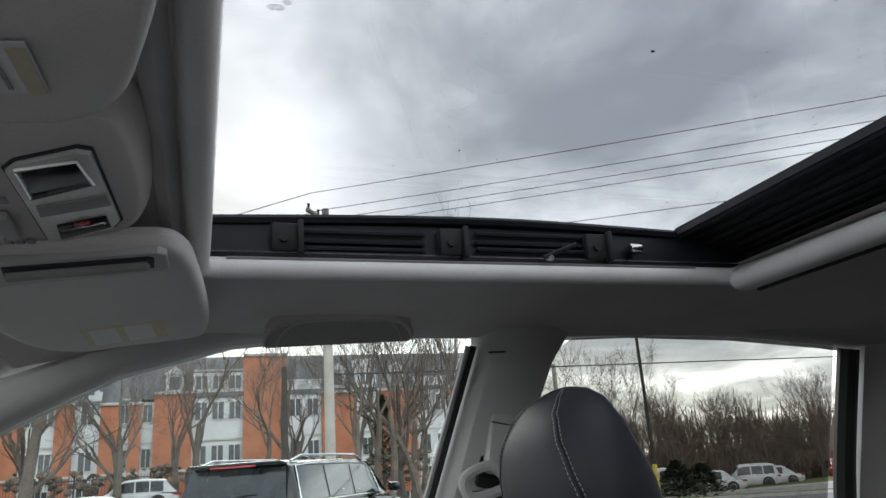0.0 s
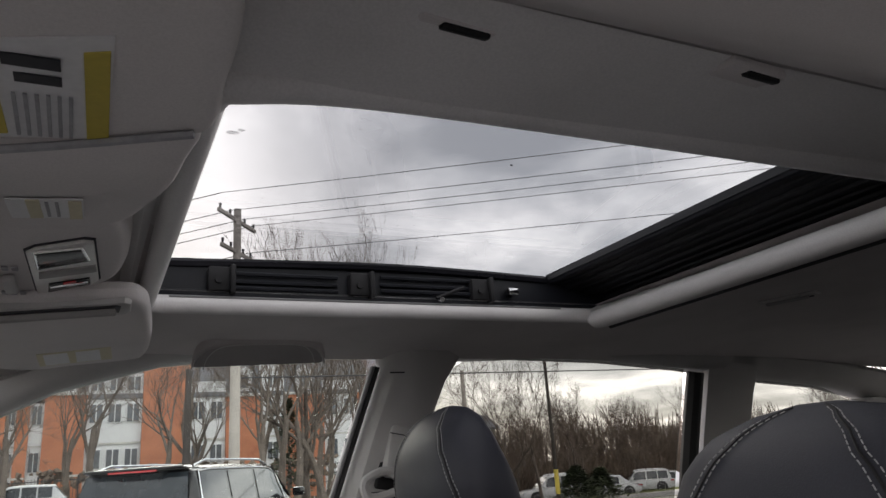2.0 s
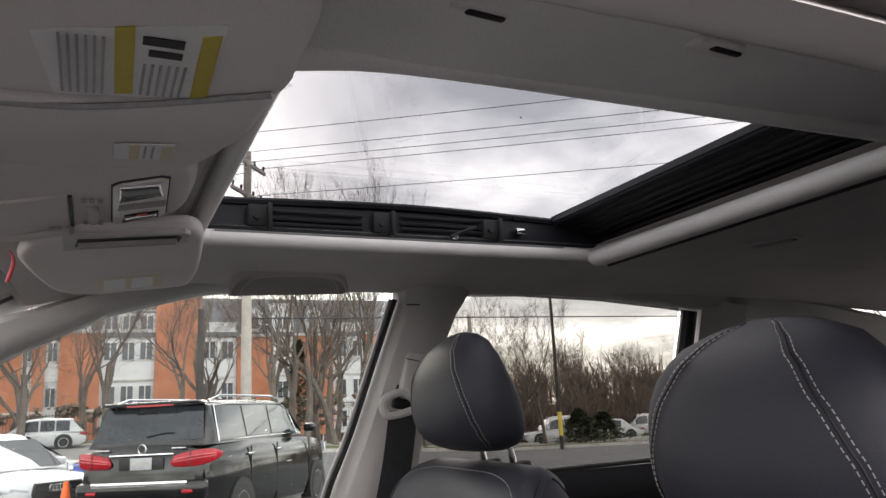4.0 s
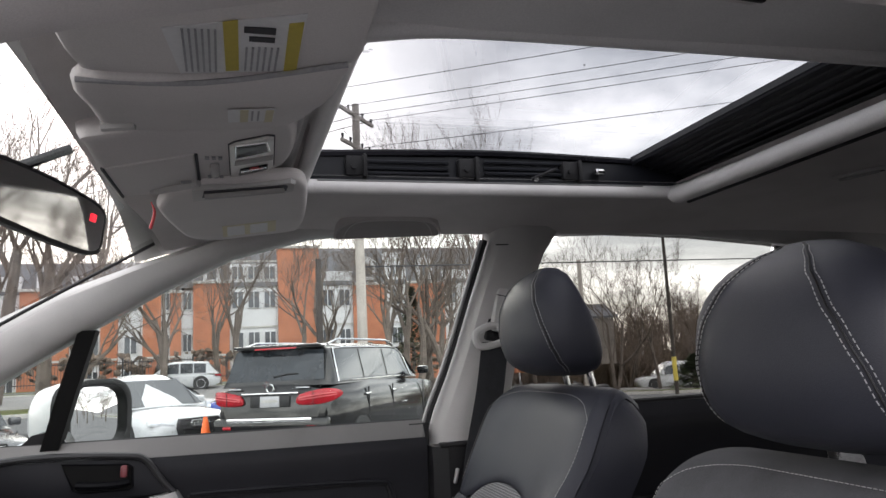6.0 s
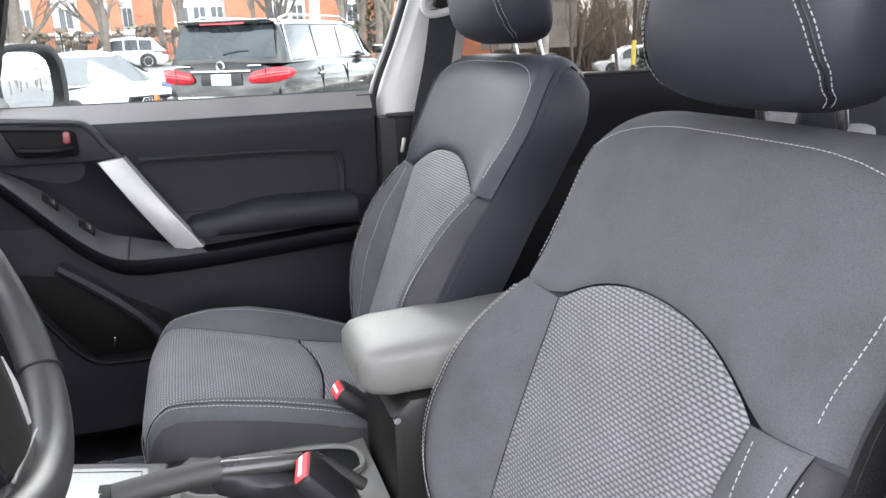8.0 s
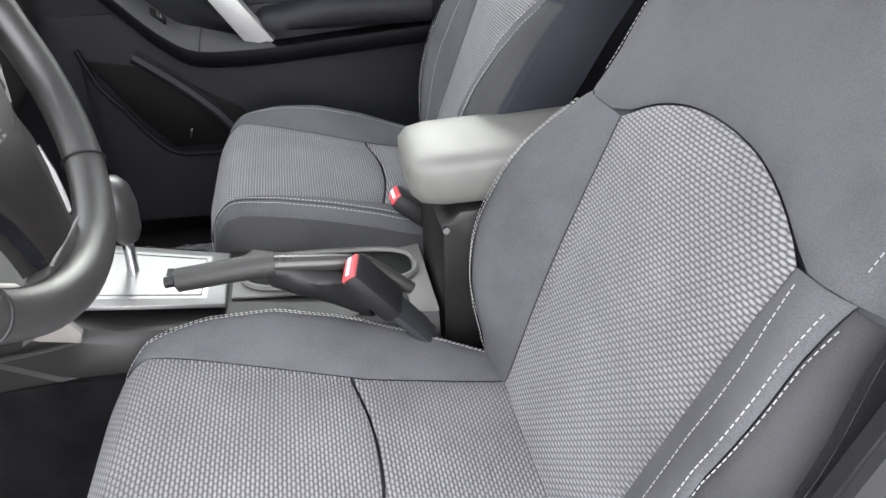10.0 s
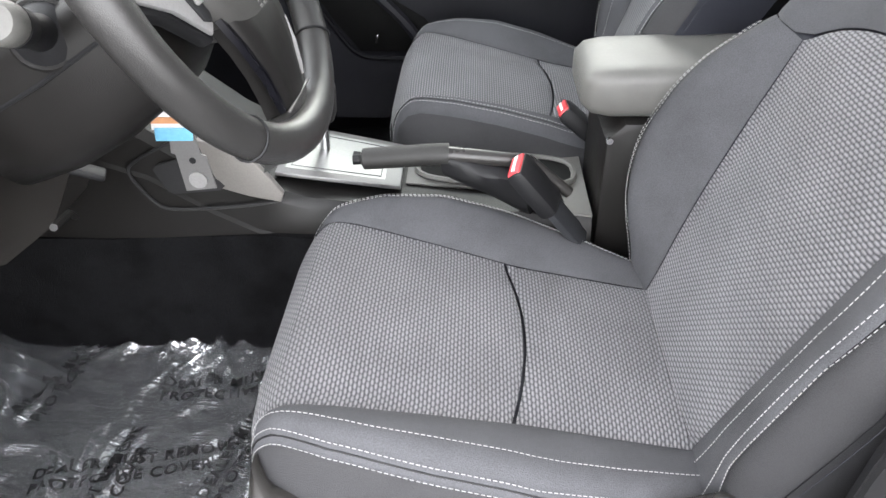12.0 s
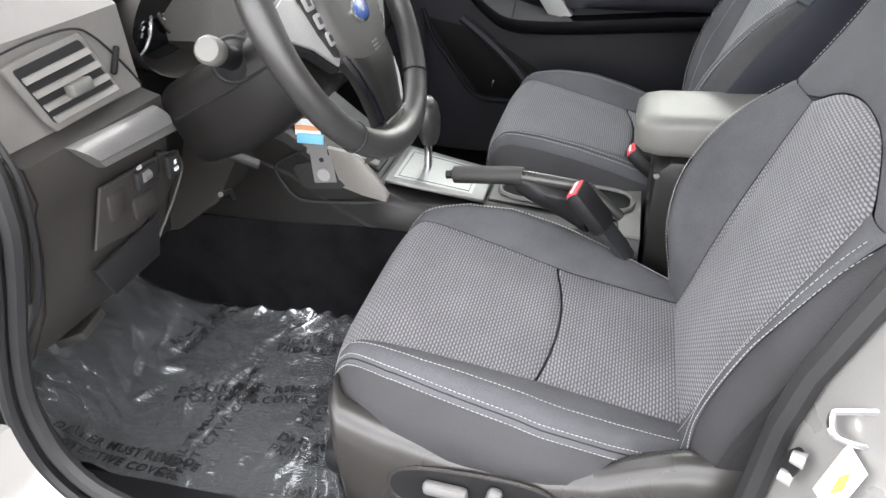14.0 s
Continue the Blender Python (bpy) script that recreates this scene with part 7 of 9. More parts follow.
for k in range(3):
    for yy in (0.004, 0.098):
        part("switch_mark", Geo().box((-0.4555 + 0.008 * k, yy, OCZ(-0.458, 0) - 0.001), (0.005, 0.010, 0.002)), GREYINK, oc)

pv = thing("sun_visor", (-0.42, 0.32, 1.55), "grey passenger sun visor folded up, with a red tassel", "sun visor", "sun visors")
PVZ = lambda x, y: 1.548 + 0.06 * (x + 0.42) - 0.010 * (y - 0.3)
out_v = [Vector((x, y, 0)) for x, y in ((-0.533, 0.21), (-0.485, 0.118), (-0.36, 0.088), (-0.325, 0.112), (-0.312, 0.20), (-0.302, 0.344), (-0.302, 0.455), (-0.318, 0.498), (-0.40, 0.525), (-0.457, 0.546), (-0.505, 0.50), (-0.525, 0.40), (-0.537, 0.28))]
vis = part("visor_panel", pad_plate(out_v, PVZ, 0.022), VISOR, pv)


def on_visor(pts, drop, thick, bev=0.0):
    return Geo().prism([(x, y, PVZ(x, y) - drop) for x, y in pts], (0, 0, thick), bev)


part("visor_slot", on_visor(((-0.480, 0.112), (-0.345, 0.093), (-0.338, 0.100), (-0.337, 0.140), (-0.343, 0.148), (-0.482, 0.182)), 0.004, 0.008, 0.002), TRIM_GREY, vis)
part("slot_shadow", on_visor(((-0.464, 0.118), (-0.352, 0.101), (-0.348, 0.106), (-0.349, 0.132), (-0.468, 0.155)), 0.0052, 0.003), INK, vis)
part("slot_roll", Geo().tube([(-0.463, 0.136, PVZ(-0.463, 0.136) - 0.006), (-0.353, 0.117, PVZ(-0.353, 0.117) - 0.006)], 0.006, 8), GRIP, vis)
part("visor_rod", Geo().tube([(-0.535, 0.150, 1.549), (-0.47, 0.108, 1.552)], 0.006, 8), TRIM_GREY, vis)
wl = part("warning_label", on_visor(((-0.444, 0.398), (-0.352, 0.368), (-0.348, 0.463), (-0.444, 0.497)), 0.0010, 0.001), PALEYELLOW, vis, "faded pale label")
part("label_panel", on_visor(((-0.436, 0.402), (-0.406, 0.392), (-0.404, 0.478), (-0.436, 0.489)), 0.0014, 0.0006), PAPER, wl)
part("label_panel", on_visor(((-0.396, 0.389), (-0.366, 0.379), (-0.363, 0.463), (-0.395, 0.474)), 0.0014, 0.0006), PAPER, wl)
ts = part("tassel", Geo().tube(smooth_path([(-0.545, 0.225, 1.550), (-0.540, 0.228, 1.535), (-0.546, 0.232, 1.510)], 4), [0.0012, 0.0012, 0.0016, 0.002, 0.0024, 0.0026, 0.0026, 0.0026, 0.0022], 7), RED, pv, "red tassel")

dv = thing("sun_visor", (-0.43, -0.27, 1.55), "grey driver's sun visor with a white and yellow warning label", "sun visor", "sun visors")
DVZ = lambda x, y: 1.551 + 0.05 * (x + 0.42)
out_d = [Vector((x, y, 0)) for x, y in ((-0.548, -0.46), (-0.44, -0.468), (-0.34, -0.470), (-0.318, -0.45), (-0.314, -0.38), (-0.322, -0.315), (-0.42, -0.296), (-0.53, -0.296), (-0.550, -0.32), (-0.552, -0.40))]
vis = part("visor_panel", pad_plate(out_d, DVZ, 0.024), VISOR, dv)


def flap_z(y):
    return interp(y, [(-0.34, 0.0), (-0.30, -0.004), (-0.25, -0.006), (-0.222, -0.003), (-0.20, 0.001), (-0.11, 0.008)])


out_e = [Vector((x, y, 0)) for x, y in ((-0.548, -0.296), (-0.44, -0.290), (-0.329, -0.330), (-0.324, -0.29), (-0.334, -0.22), (-0.352, -0.150), (-0.385, -0.118), (-0.46, -0.112), (-0.53, -0.112), (-0.554, -0.13), (-0.556, -0.22))]
fl = part("visor_flap", pad_plate(out_e, lambda x, y: DVZ(x, y) + flap_z(y), 0.018), VISOR, dv)
part("visor_crease", Geo().tube(smooth_path([(-0.551, -0.294, 1.5405), (-0.45, -0.288, 1.5455), (-0.325, -0.332, 1.5525)], 5), 0.0026, 6), GREYINK, vis)
part("visor_pivot", Geo().tube([(-0.555, -0.142, 1.549), (-0.522, -0.146, 1.551)], 0.006, 8), TRIM_GREY, fl)
lab = part("warning_label", Geo().prism([(x, y, DVZ(x, y) - 0.0012) for x, y in ((-0.474, -0.390), (-0.368, -0.420), (-0.369, -0.312), (-0.466, -0.302))], (0, 0, 0.001)), PAPER, vis, "white printed warning label")
for xx, w in ((-0.424, 0.011), (-0.375, 0.011)):
    part("yellow_bar", Geo().prism([(x, y, DVZ(x, y) - 0.0022) for x, y in ((xx - w / 2, -0.404), (xx + w / 2, -0.408), (xx + w / 2 + 0.001, -0.313), (xx - w / 2 + 0.001, -0.311))], (0, 0, 0.001)), YELLOW, lab, "yellow bar")
for xa, xb, yc, ln in ((-0.460, -0.436, -0.350, 0.082), (-0.412, -0.387, -0.336, 0.048)):
    for k in range(6):
        x = xa + (xb - xa) * k / 5
        part("print_line", Geo().box((x, yc, DVZ(x, 0) - 0.0018), (0.0018, ln, 0.001), (0, 0, 1)), GREYINK, lab)
part("print_block", Geo().box((-0.402, -0.392, DVZ(-0.402, 0) - 0.0020), (0.024, 0.010, 0.001)).box((-0.400, -0.376, DVZ(-0.40, 0) - 0.0020), (0.020, 0.008, 0.001)), INK, lab)


def on_flap(pts, drop):
    return Geo().prism([(x, y, DVZ(x, y) + flap_z(y) - drop) for x, y in pts], (0, 0, 0.001))


sl = part("small_label", on_flap(((-0.428, -0.214), (-0.382, -0.222), (-0.382, -0.166), (-0.428, -0.160)), 0.0022), PAPER, fl, "small white label")
for sx in (-0.412, -0.387):
    part("small_label_bar", on_flap(((sx - 0.004, -0.216), (sx + 0.004, -0.2175), (sx + 0.004, -0.166), (sx - 0.004, -0.164)), 0.0032), PALEYELLOW, sl)
for q in (-0.404, -0.398):
    part("small_label_line", on_flap(((q - 0.001, -0.212), (q + 0.001, -0.212), (q + 0.001, -0.170), (q - 0.001, -0.170)), 0.0032), GREYINK, sl)

# rear-view mirror on the windscreen
rm = thing("rear_view_mirror", (-0.62, 0.0, 1.46), "black rear-view mirror with a small red lamp", "mirror")
MF = Matrix.Translation((-0.618, -0.092, 1.472)) @ Euler((radians(-4), radians(8), radians(-20))).to_matrix().to_4x4()
mo = smooth_path([Vector((0, y, z)) for y, z in ((-0.120, -0.012), (-0.115, 0.026), (-0.05, 0.036), (0.05, 0.037), (0.115, 0.030), (0.124, 0.0), (0.116, -0.030), (0.04, -0.036), (-0.06, -0.034), (-0.112, -0.03))], 4, True)
part("case", Geo().ring_faces([[Vector((x, p.y * s, p.z * s)) for p in mo] for x, s in ((-0.030, 0.48), (-0.022, 0.80), (-0.004, 0.94), (0.004, 0.93))]).turn(MF), BLACK, rm)
part("mirror_glass", Geo().prism([Vector((0.0042, p.y * 0.875, p.z * 0.80)) for p in mo], (0.0015, 0, 0)).turn(MF), MIRROR, rm, "silver mirror glass")
redl = bpy.data.materials.new("red_glow")
redl.use_nodes = True
rb = redl.node_tree.nodes["Principled BSDF"]
rb.inputs["Base Color"].default_value = (0.6, 0.02, 0.03, 1)
rb.inputs["Emission Color"].default_value = (1.0, 0.03, 0.05, 1)
rb.inputs["Emission Strength"].default_value = 0.7
part("red_lamp", Geo().box((0.0068, 0.084, 0.012), (0.001, 0.009, 0.009)).turn(MF), redl, rm, "lit red telltale")
part("stem", Geo().tube(smooth_path([(-0.635, -0.08, 1.475), (-0.68, -0.05, 1.485), (-0.745, 0.0, 1.50)], 4), 0.010, 8), BLACK, rm)
part("sensor_shroud", Geo().tube([(-0.78, 0.0, 1.49), (-0.735, 0.0, 1.515)], [0.03, 0.022], 10), BLACK, rm)
STRIP_A, STRIP_B = Vector((-0.78, -0.04, 1.478)), Vector((-0.618, 0.030, 1.574))
wb = thing("windscreen_antenna", (-0.72, -0.1, 1.52), "thin black strip behind the mirror at the top of the windscreen", "strip")
part("strip", Geo().tube([STRIP_A, STRIP_B], [0.0075, 0.006], 8), BLACK, wb)

# grab handle over the passenger door
gh = thing("grab_handle", (-0.11, 0.57, 1.585), "folded grey grab handle over the passenger door", "grab handle")
hp = smooth_path([(-0.222, 0.576, 1.560), (-0.214, 0.566, 1.580), (-0.185, 0.557, 1.596), (-0.11, 0.553, 1.601), (-0.030, 0.556, 1.600), (-0.002, 0.566, 1.590), (0.010, 0.578, 1.570)], 6)
part("recess", Geo().prism([p + Vector((0, 0.008, -0.004)) for p in hp] + [Vector((0.006, 0.588, 1.562)), Vector((-0.216, 0.588, 1.554))], (0, 0.004, 0.002)), GRIP, gh)
part("handle_bar", Geo().ring_faces([[p + Vector(o) for o in ((0, -0.002, 0.010), (0, -0.005, 0.003), (0, -0.004, -0.009), (0, 0.004, -0.013), (0, 0.012, 0.002))] for p in hp]), HANDLE, gh, "", 60)
part("handle_line", Geo().tube([p + Vector((0.16 * (-0.11 - p.x), -0.002, -0.012)) for p in hp], 0.0011, 5), TRIM_GREY, gh)

# door mirror outside the passenger window
em = thing("door_mirror", (-0.78, 0.98, 1.15), "white door mirror with dark glass surround", "door mirror")
def mring(x, s, dy=0.0):
    return [Vector((x, 0.968 + dy + 0.118 * s * math.copysign(abs(math.cos(a)) ** 0.6, math.cos(a)), 1.198 + 0.088 * s * math.copysign(abs(math.sin(a)) ** 0.6, math.sin(a)))) for a in [2 * math.pi * k / 28 for k in range(28)]]
EMT = Matrix.Translation((-0.74, 0.965, 1.212)) @ Euler((0, radians(-0.6), radians(-28))).to_matrix().to_4x4() @ Matrix.Translation((0.74, -0.965, -1.212))
part("shell", Geo().ring_faces([mring(-0.88, 0.25), mring(-0.865, 0.6), mring(-0.83, 0.88), mring(-0.78, 1.0), mring(-0.745, 1.0)]).turn(EMT), paint_mat("white_paint", (0.72, 0.72, 0.72)), em)
part("black_frame", Geo().ring_faces([mring(-0.765, 1.015), mring(-0.728, 1.0), mring(-0.726, 0.92), mring(-0.728, 0.84), mring(-0.742, 0.82)]).turn(EMT), BLACK, em)
part("mirror_glass", Geo().ring_faces([mring(-0.748, 0.825)] + [mring(-0.7355 - 0.0058 * f * f, 0.83 * f) for f in (1.0, 0.9, 0.8, 0.7, 0.6, 0.5, 0.4, 0.3, 0.2, 0.1, 0.02)]).turn(EMT), MIRROR, em, "slightly domed mirror glass", 60)
part("foot", Geo().tube([(-0.80, 0.76, 1.135), (-0.80, 0.88, 1.15)], [0.05, 0.035], 10), BLACK, em)


# ---- outside: car park, street, cars, trees and houses ----
def gz(x, y):
    """The lot falls gently away from the car, but climbs towards the street on the building's side."""
    return -(0.024 + 0.011 * step(16, 30, x)) * min(max(0.0, y - 2.0), 70) + 0.05 * min(max(0.0, y - 14.0), 33) * step(18, 4, x)


ASPHALT = surf("worn_asphalt", (0.085, 0.085, 0.088), 0.85, 0, 0.2, 0.4, 40, 0.5, 0.4, bdist=0.01)
ROAD = surf("pale_road", (0.16, 0.155, 0.15), 0.85, 0, 0.15, 0.3, 30, 0.4, 0.4, bdist=0.01)
GRASS = surf("winter_grass", (0.075, 0.085, 0.03), 0.95, 0, 0.3, 0.5, 25, 1.0, 0.1, second=(0.10, 0.085, 0.045), bdist=0.03)
KERB = surf("concrete_kerb", (0.36, 0.35, 0.33), 0.85, 0, 0.15, 2, 60, 0.4)
PAINTLINE = surf("white_road_paint", (0.6, 0.6, 0.58), 0.8, 0, 0.2, 3, 80, 0.2)
BARK = surf("grey_bark", (0.118, 0.098, 0.084), 0.92, 0, 0.25, 1.5, 30, 0.8, 0.15, bdist=0.02)
TWIG = surf("bare_twigs", (0.125, 0.098, 0.082), 0.9, 0, 0.2, 1, 10, 0.0, 0.15)
BRUSH = surf("brown_brushwood", (0.14, 0.108, 0.086), 0.95, 0, 0.35, 0.6, 8, 0.0, 0.1)
NEEDLE = surf("dark_evergreen", (0.06, 0.075, 0.042), 0.9, 0, 0.35, 2, 30, 0.0, 0.2)
POLEWOOD = surf("weathered_pole", (0.34, 0.31, 0.28), 0.9, 0, 0.2, 1.2, 40, 0.6, 0.2, bdist=0.01)
DARKWOOD = surf("dark_pole", (0.055, 0.048, 0.043), 0.9, 0, 0.2, 1.2, 40, 0.6, 0.2, bdist=0.01)
WIRE = surf("dark_cable", (0.025, 0.025, 0.027), 0.7, 0, 0.1, 1, 10, 0)
IRON = surf("black_iron", (0.018, 0.018, 0.02), 0.6, 0, 0.1, 3, 30, 0.1)
BRICK = surf("orange_brick", (0.32, 0.130, 0.076), 0.9, 0, 0.14, 0.7, 14, 0.4, 0.2, second=(0.27, 0.10, 0.06), bdist=0.01)
SIDING = surf("white_siding", (0.46, 0.46, 0.47), 0.8, 0, 0.05, 0.5, 10, 0.1)
SLATE = surf("dark_slate_roof", (0.085, 0.085, 0.092), 0.8, 0, 0.2, 0.8, 12, 0.4)
PANE = surf("dark_house_window", (0.05, 0.055, 0.065), 0.15, 0, 0.2, 0.6, 2, 0)
CARGLASS = surf("dark_car_glass", (0.018, 0.022, 0.026), 0.06, 0, 0.1, 1, 4, 0, 0.7)
TYRE = surf("tyre_rubber", (0.02, 0.02, 0.02), 0.8, 0, 0.15, 6, 60, 0.2)
RIMMETAL = surf("alloy_rim", (0.5, 0.5, 0.52), 0.3, 0.8, 0.05, 6, 50, 0)
LAMPRED = surf("red_tail_lamp", (0.30, 0.006, 0.013), 0.22, 0, 0.1, 8, 20, 0, 0.35, 0.2)
LAMPCLEAR = surf("headlamp_lens", (0.55, 0.57, 0.6), 0.1, 0.3, 0.1, 8, 20, 0, 0.6, 0.6)
LAMPPINK = surf("pale_red_lamp", (0.52, 0.10, 0.11), 0.3, 0, 0.05, 8, 20, 0, 0.4)
ORANGE = surf("orange_cone", (0.80, 0.13, 0.02), 0.6, 0, 0.05, 6, 40, 0.1)

# ground: lot, kerbs, road and lawn
g = Geo()
gx = sorted(set(lin(-60, 110, 68) + [-900, -300, -120, 200, 500, 1200]))
gy = sorted(set(lin(-30, 72, 51) + [-600, -150, 110, 200, 500, 1500]))
g.grid(lambda u, v: Vector((u, v, gz(u, v))), gx, gy)
solo("ground", g, ASPHALT, "worn grey asphalt car park, slightly falling", "ground", kind="structure")


def strip(name, y0, y1, x0, x1, lift, material, label, category):
    g = Geo()
    xs = lin(x0, x1, 60)
    g.ring_faces([[Vector((x, y0, gz(x, y0) - 0.2)), Vector((x, y0, gz(x, y0) + lift)), Vector((x, (y0 + y1) / 2, gz(x, (y0 + y1) / 2) + lift)), Vector((x, y1, gz(x, y1) + lift)), Vector((x, y1, gz(x, y1) - 0.2))] for x in xs])
    return solo(name, g, material, label, category, kind="structure")


strip("pavement", 26.6, 26.8, -60, 60, 0.13, KERB, "grey concrete kerb along the car park", "kerb")
strip("lawn", 26.8, 29.5, -60, 60, 0.12, GRASS, "thin winter grass verge by the street", "grass verge")
strip("road", 30.2, 40.5, -90, 90, 0.06, ROAD, "pale worn street asphalt", "road")
strip("pavement", 40.5, 40.7, -90, 90, 0.14, KERB, "far concrete kerb of the street", "kerb")
strip("lawn", 40.7, 74, -90, 60, 0.13, GRASS, "winter lawn in front of the brick building", "lawn")
for k in range(7):
    x = -12 + 2.7 * k
    solo("parking_line", Geo().prism([(x, 9.0, gz(0, 9) + 0.006), (x + 0.1, 9.0, gz(0, 9) + 0.006), (x + 2.7, 14.0, gz(0, 14) + 0.006), (x + 2.6, 14.0, gz(0, 14) + 0.006)], (0, 0, 0.004)), PAINTLINE, "worn white parking bay line", "parking line", "parking lines", kind="structure")


# ---- cars ----
def build_car(name, m, L, Wd, H, paint, label, kind="sedan", rear_detail=False, front_detail=False, belt_f=0.56, group="parked cars"):
    """A car with its nose along local +x, standing on local z = 0."""
    root = thing(name, label=label, category="car", group=group, m=m)
    hl, hw = L / 2, Wd / 2
    belt = H * belt_f
    suv = kind == "suv"
    cl = 0.20 if suv else 0.15
    nose, tail = (0.90, 0.98) if suv else (0.86, 0.92)
    st = [(-hl, 0.78, tail * 0.86, 0.45), (-hl + 0.05, 0.88, tail * 0.97, 0.30), (-hl + 0.35, 0.97, tail, cl), (-hl * 0.45, 1.0, 1.0, cl), (0, 1.0, 0.985, cl), (hl * 0.36, 1.0, 0.96, cl),
          (hl * 0.45, 0.99, 0.95, cl), (hl - 0.45, 0.95, nose, cl), (hl - 0.12, 0.86, nose * 0.90, 0.25), (hl, 0.70, nose * 0.76, 0.38)]
    rings = []
    for x, w, zt, zb in st:
        b, t = zb, belt * zt
        w *= hw
        rings.append([Vector((x, y * w, b + (t - b) * f)) for y, f in ((-0.80, 0), (-0.95, 0.06), (-1.0, 0.30), (-0.995, 0.62), (-0.965, 0.86), (-0.90, 0.97), (-0.55, 1.03), (0, 1.05),
                                                                        (0.55, 1.03), (0.90, 0.97), (0.965, 0.86), (0.995, 0.62), (1.0, 0.30), (0.95, 0.06), (0.80, 0))])
    g = Geo().ring_faces(rings)
    body = part("body", g, paint, root, local=True)
    if suv:
        gs = [(-hl + 0.10, 0.90, 0.02), (-hl + 0.32, 0.86, 0.93), (-hl + 0.55, 0.86, 0.985), (-0.3, 0.87, 1.0), (hl * 0.12, 0.86, 0.985), (hl * 0.20, 0.855, 0.95), (hl * 0.50, 0.88, 0.02)]
    elif kind == "hatch":
        gs = [(-hl + 0.12, 0.88, 0.02), (-hl + 0.62, 0.80, 0.92), (-0.5, 0.82, 1.0), (0.1, 0.82, 0.97), (0.3, 0.81, 0.92), (hl * 0.52, 0.88, 0.02)]
    else:
        gs = [(-hl + 0.62, 0.88, 0.02), (-hl * 0.40, 0.78, 0.93), (-0.4, 0.79, 1.0), (0.05, 0.79, 0.98), (0.22, 0.78, 0.94), (hl * 0.50, 0.88, 0.02)]

    def green(x):
        w = interp(x, [(a, b) for a, b, _ in gs]) * hw
        z = belt * 0.97 + (H - belt * 0.97) * interp(x, [(a, c) for a, _, c in gs])
        return w, z

    def side_pt(x, f, q, off=0.0):
        """On the side of the cabin at height fraction f."""
        w, z = green(x)
        zb = belt * 0.97
        return Vector((x, q * (hw * 0.90 + (w * 0.88 - hw * 0.90) * f + off), zb + (z - zb) * f + off * 0.3))
    xs = sorted(set([a for a, _, _ in gs] + lin(gs[0][0], gs[-1][0], 14)))
    rings = []
    for x in xs:
        w, z = green(x)
        rings.append([side_pt(x, 0, -1), side_pt(x, 0.5, -1), side_pt(x, 0.9, -1), Vector((x, -w * 0.80, z - 0.012)), Vector((x, -w * 0.4, z + 0.012)), Vector((x, 0, z + 0.018)), Vector((x, w * 0.4, z + 0.012)), Vector((x, w * 0.80, z - 0.012)),
                      side_pt(x, 0.9, 1), side_pt(x, 0.5, 1), side_pt(x, 0, 1)])
    part("cabin", Geo().ring_faces(rings), paint, body, local=True)
    # side windows, split by pillars
    x0, x1 = gs[1][0] + 0.10, gs[-2][0] + 0.25
    cuts = [(x0, x0 + (x1 - x0) * 0.28), (x0 + (x1 - x0) * 0.31, x0 + (x1 - x0) * 0.60), (x0 + (x1 - x0) * 0.64, x1)] if suv or kind == "hatch" else [(x0 + 0.1, x0 + (x1 - x0) * 0.46), (x0 + (x1 - x0) * 0.50, x1)]
    for q in (-1, 1):
        for a, b in cuts:
            part("side_window", Geo().grid(lambda u, v, q=q: side_pt(u, v, q, 0.008), lin(a, b, 5), lin(0.10, 0.84, 3)), CARGLASS, body, local=True)
        if suv:
            loop = [side_pt(x, 0.06, q, 0.012) for x in lin(x0 - 0.04, x1 + 0.06, 8)] + [side_pt(x, 0.88, q, 0.012) for x in lin(x1 - 0.12, x0, 8)]
            part("window_chrome", Geo().tube(loop, 0.011, 6, True), CHROME, body, "bright window surround", local=True)
            rl = [Vector((x, q * hw * 0.70, green(x)[1] + (0.055 if 0 < k < 8 else 0.0))) for k, x in enumerate(lin(gs[1][0] + 0.12, gs[-3][0] + 0.15, 8))]
            part("roof_rail", Geo().tube(rl, 0.018, 6), CHROME, body, "silver roof rail", local=True)
        mx = gs[-2][0] + 0.45
        part("door_mirror", Geo().box((mx, q * (hw + 0.09), belt + 0.07), (0.12, 0.20, 0.14), (0, 0, q * 10), 0.04), paint, body, local=True)
        for hx in (cuts[0][1] + 0.0, cuts[-1][0] + 0.06):
            part("door_handle", Geo().box((hx, q * (hw * 0.992), belt * 0.83), (0.17, 0.035, 0.035), bev=0.01), CHROME if suv else paint, body, local=True)
        for dx in (cuts[0][1] + 0.02, cuts[-1][0] - 0.02, gs[-1][0] - 0.05):
            part("door_gap", Geo().box((dx, q * (hw * 0.988), belt * 0.58), (0.010, 0.02, belt * 0.66)), RUBBER, body, local=True)
    # screens
    part("rear_window", Geo().grid(lambda u, v: Vector((gs[0][0] + (gs[1][0] - gs[0][0]) * u - 0.010, v * (hw * 0.82 * (1 - 0.14 * u)), belt * 0.97 + (green(gs[1][0])[1] - belt * 0.97) * u + 0.012)), lin(0.12, 0.88, 4), lin(-1, 1, 8)), CARGLASS, body, local=True)
    part("windscreen", Geo().grid(lambda u, v: Vector((gs[-1][0] + (gs[-2][0] - gs[-1][0]) * u + 0.012, v * (hw * 0.84 * (1 - 0.12 * u)), belt * 0.97 + (green(gs[-2][0])[1] - belt * 0.97) * u + 0.014)), lin(0.05, 0.92, 4), lin(-1, 1, 8)), CARGLASS, body, local=True)
    # wheels
    rw = 0.36 if suv else 0.325
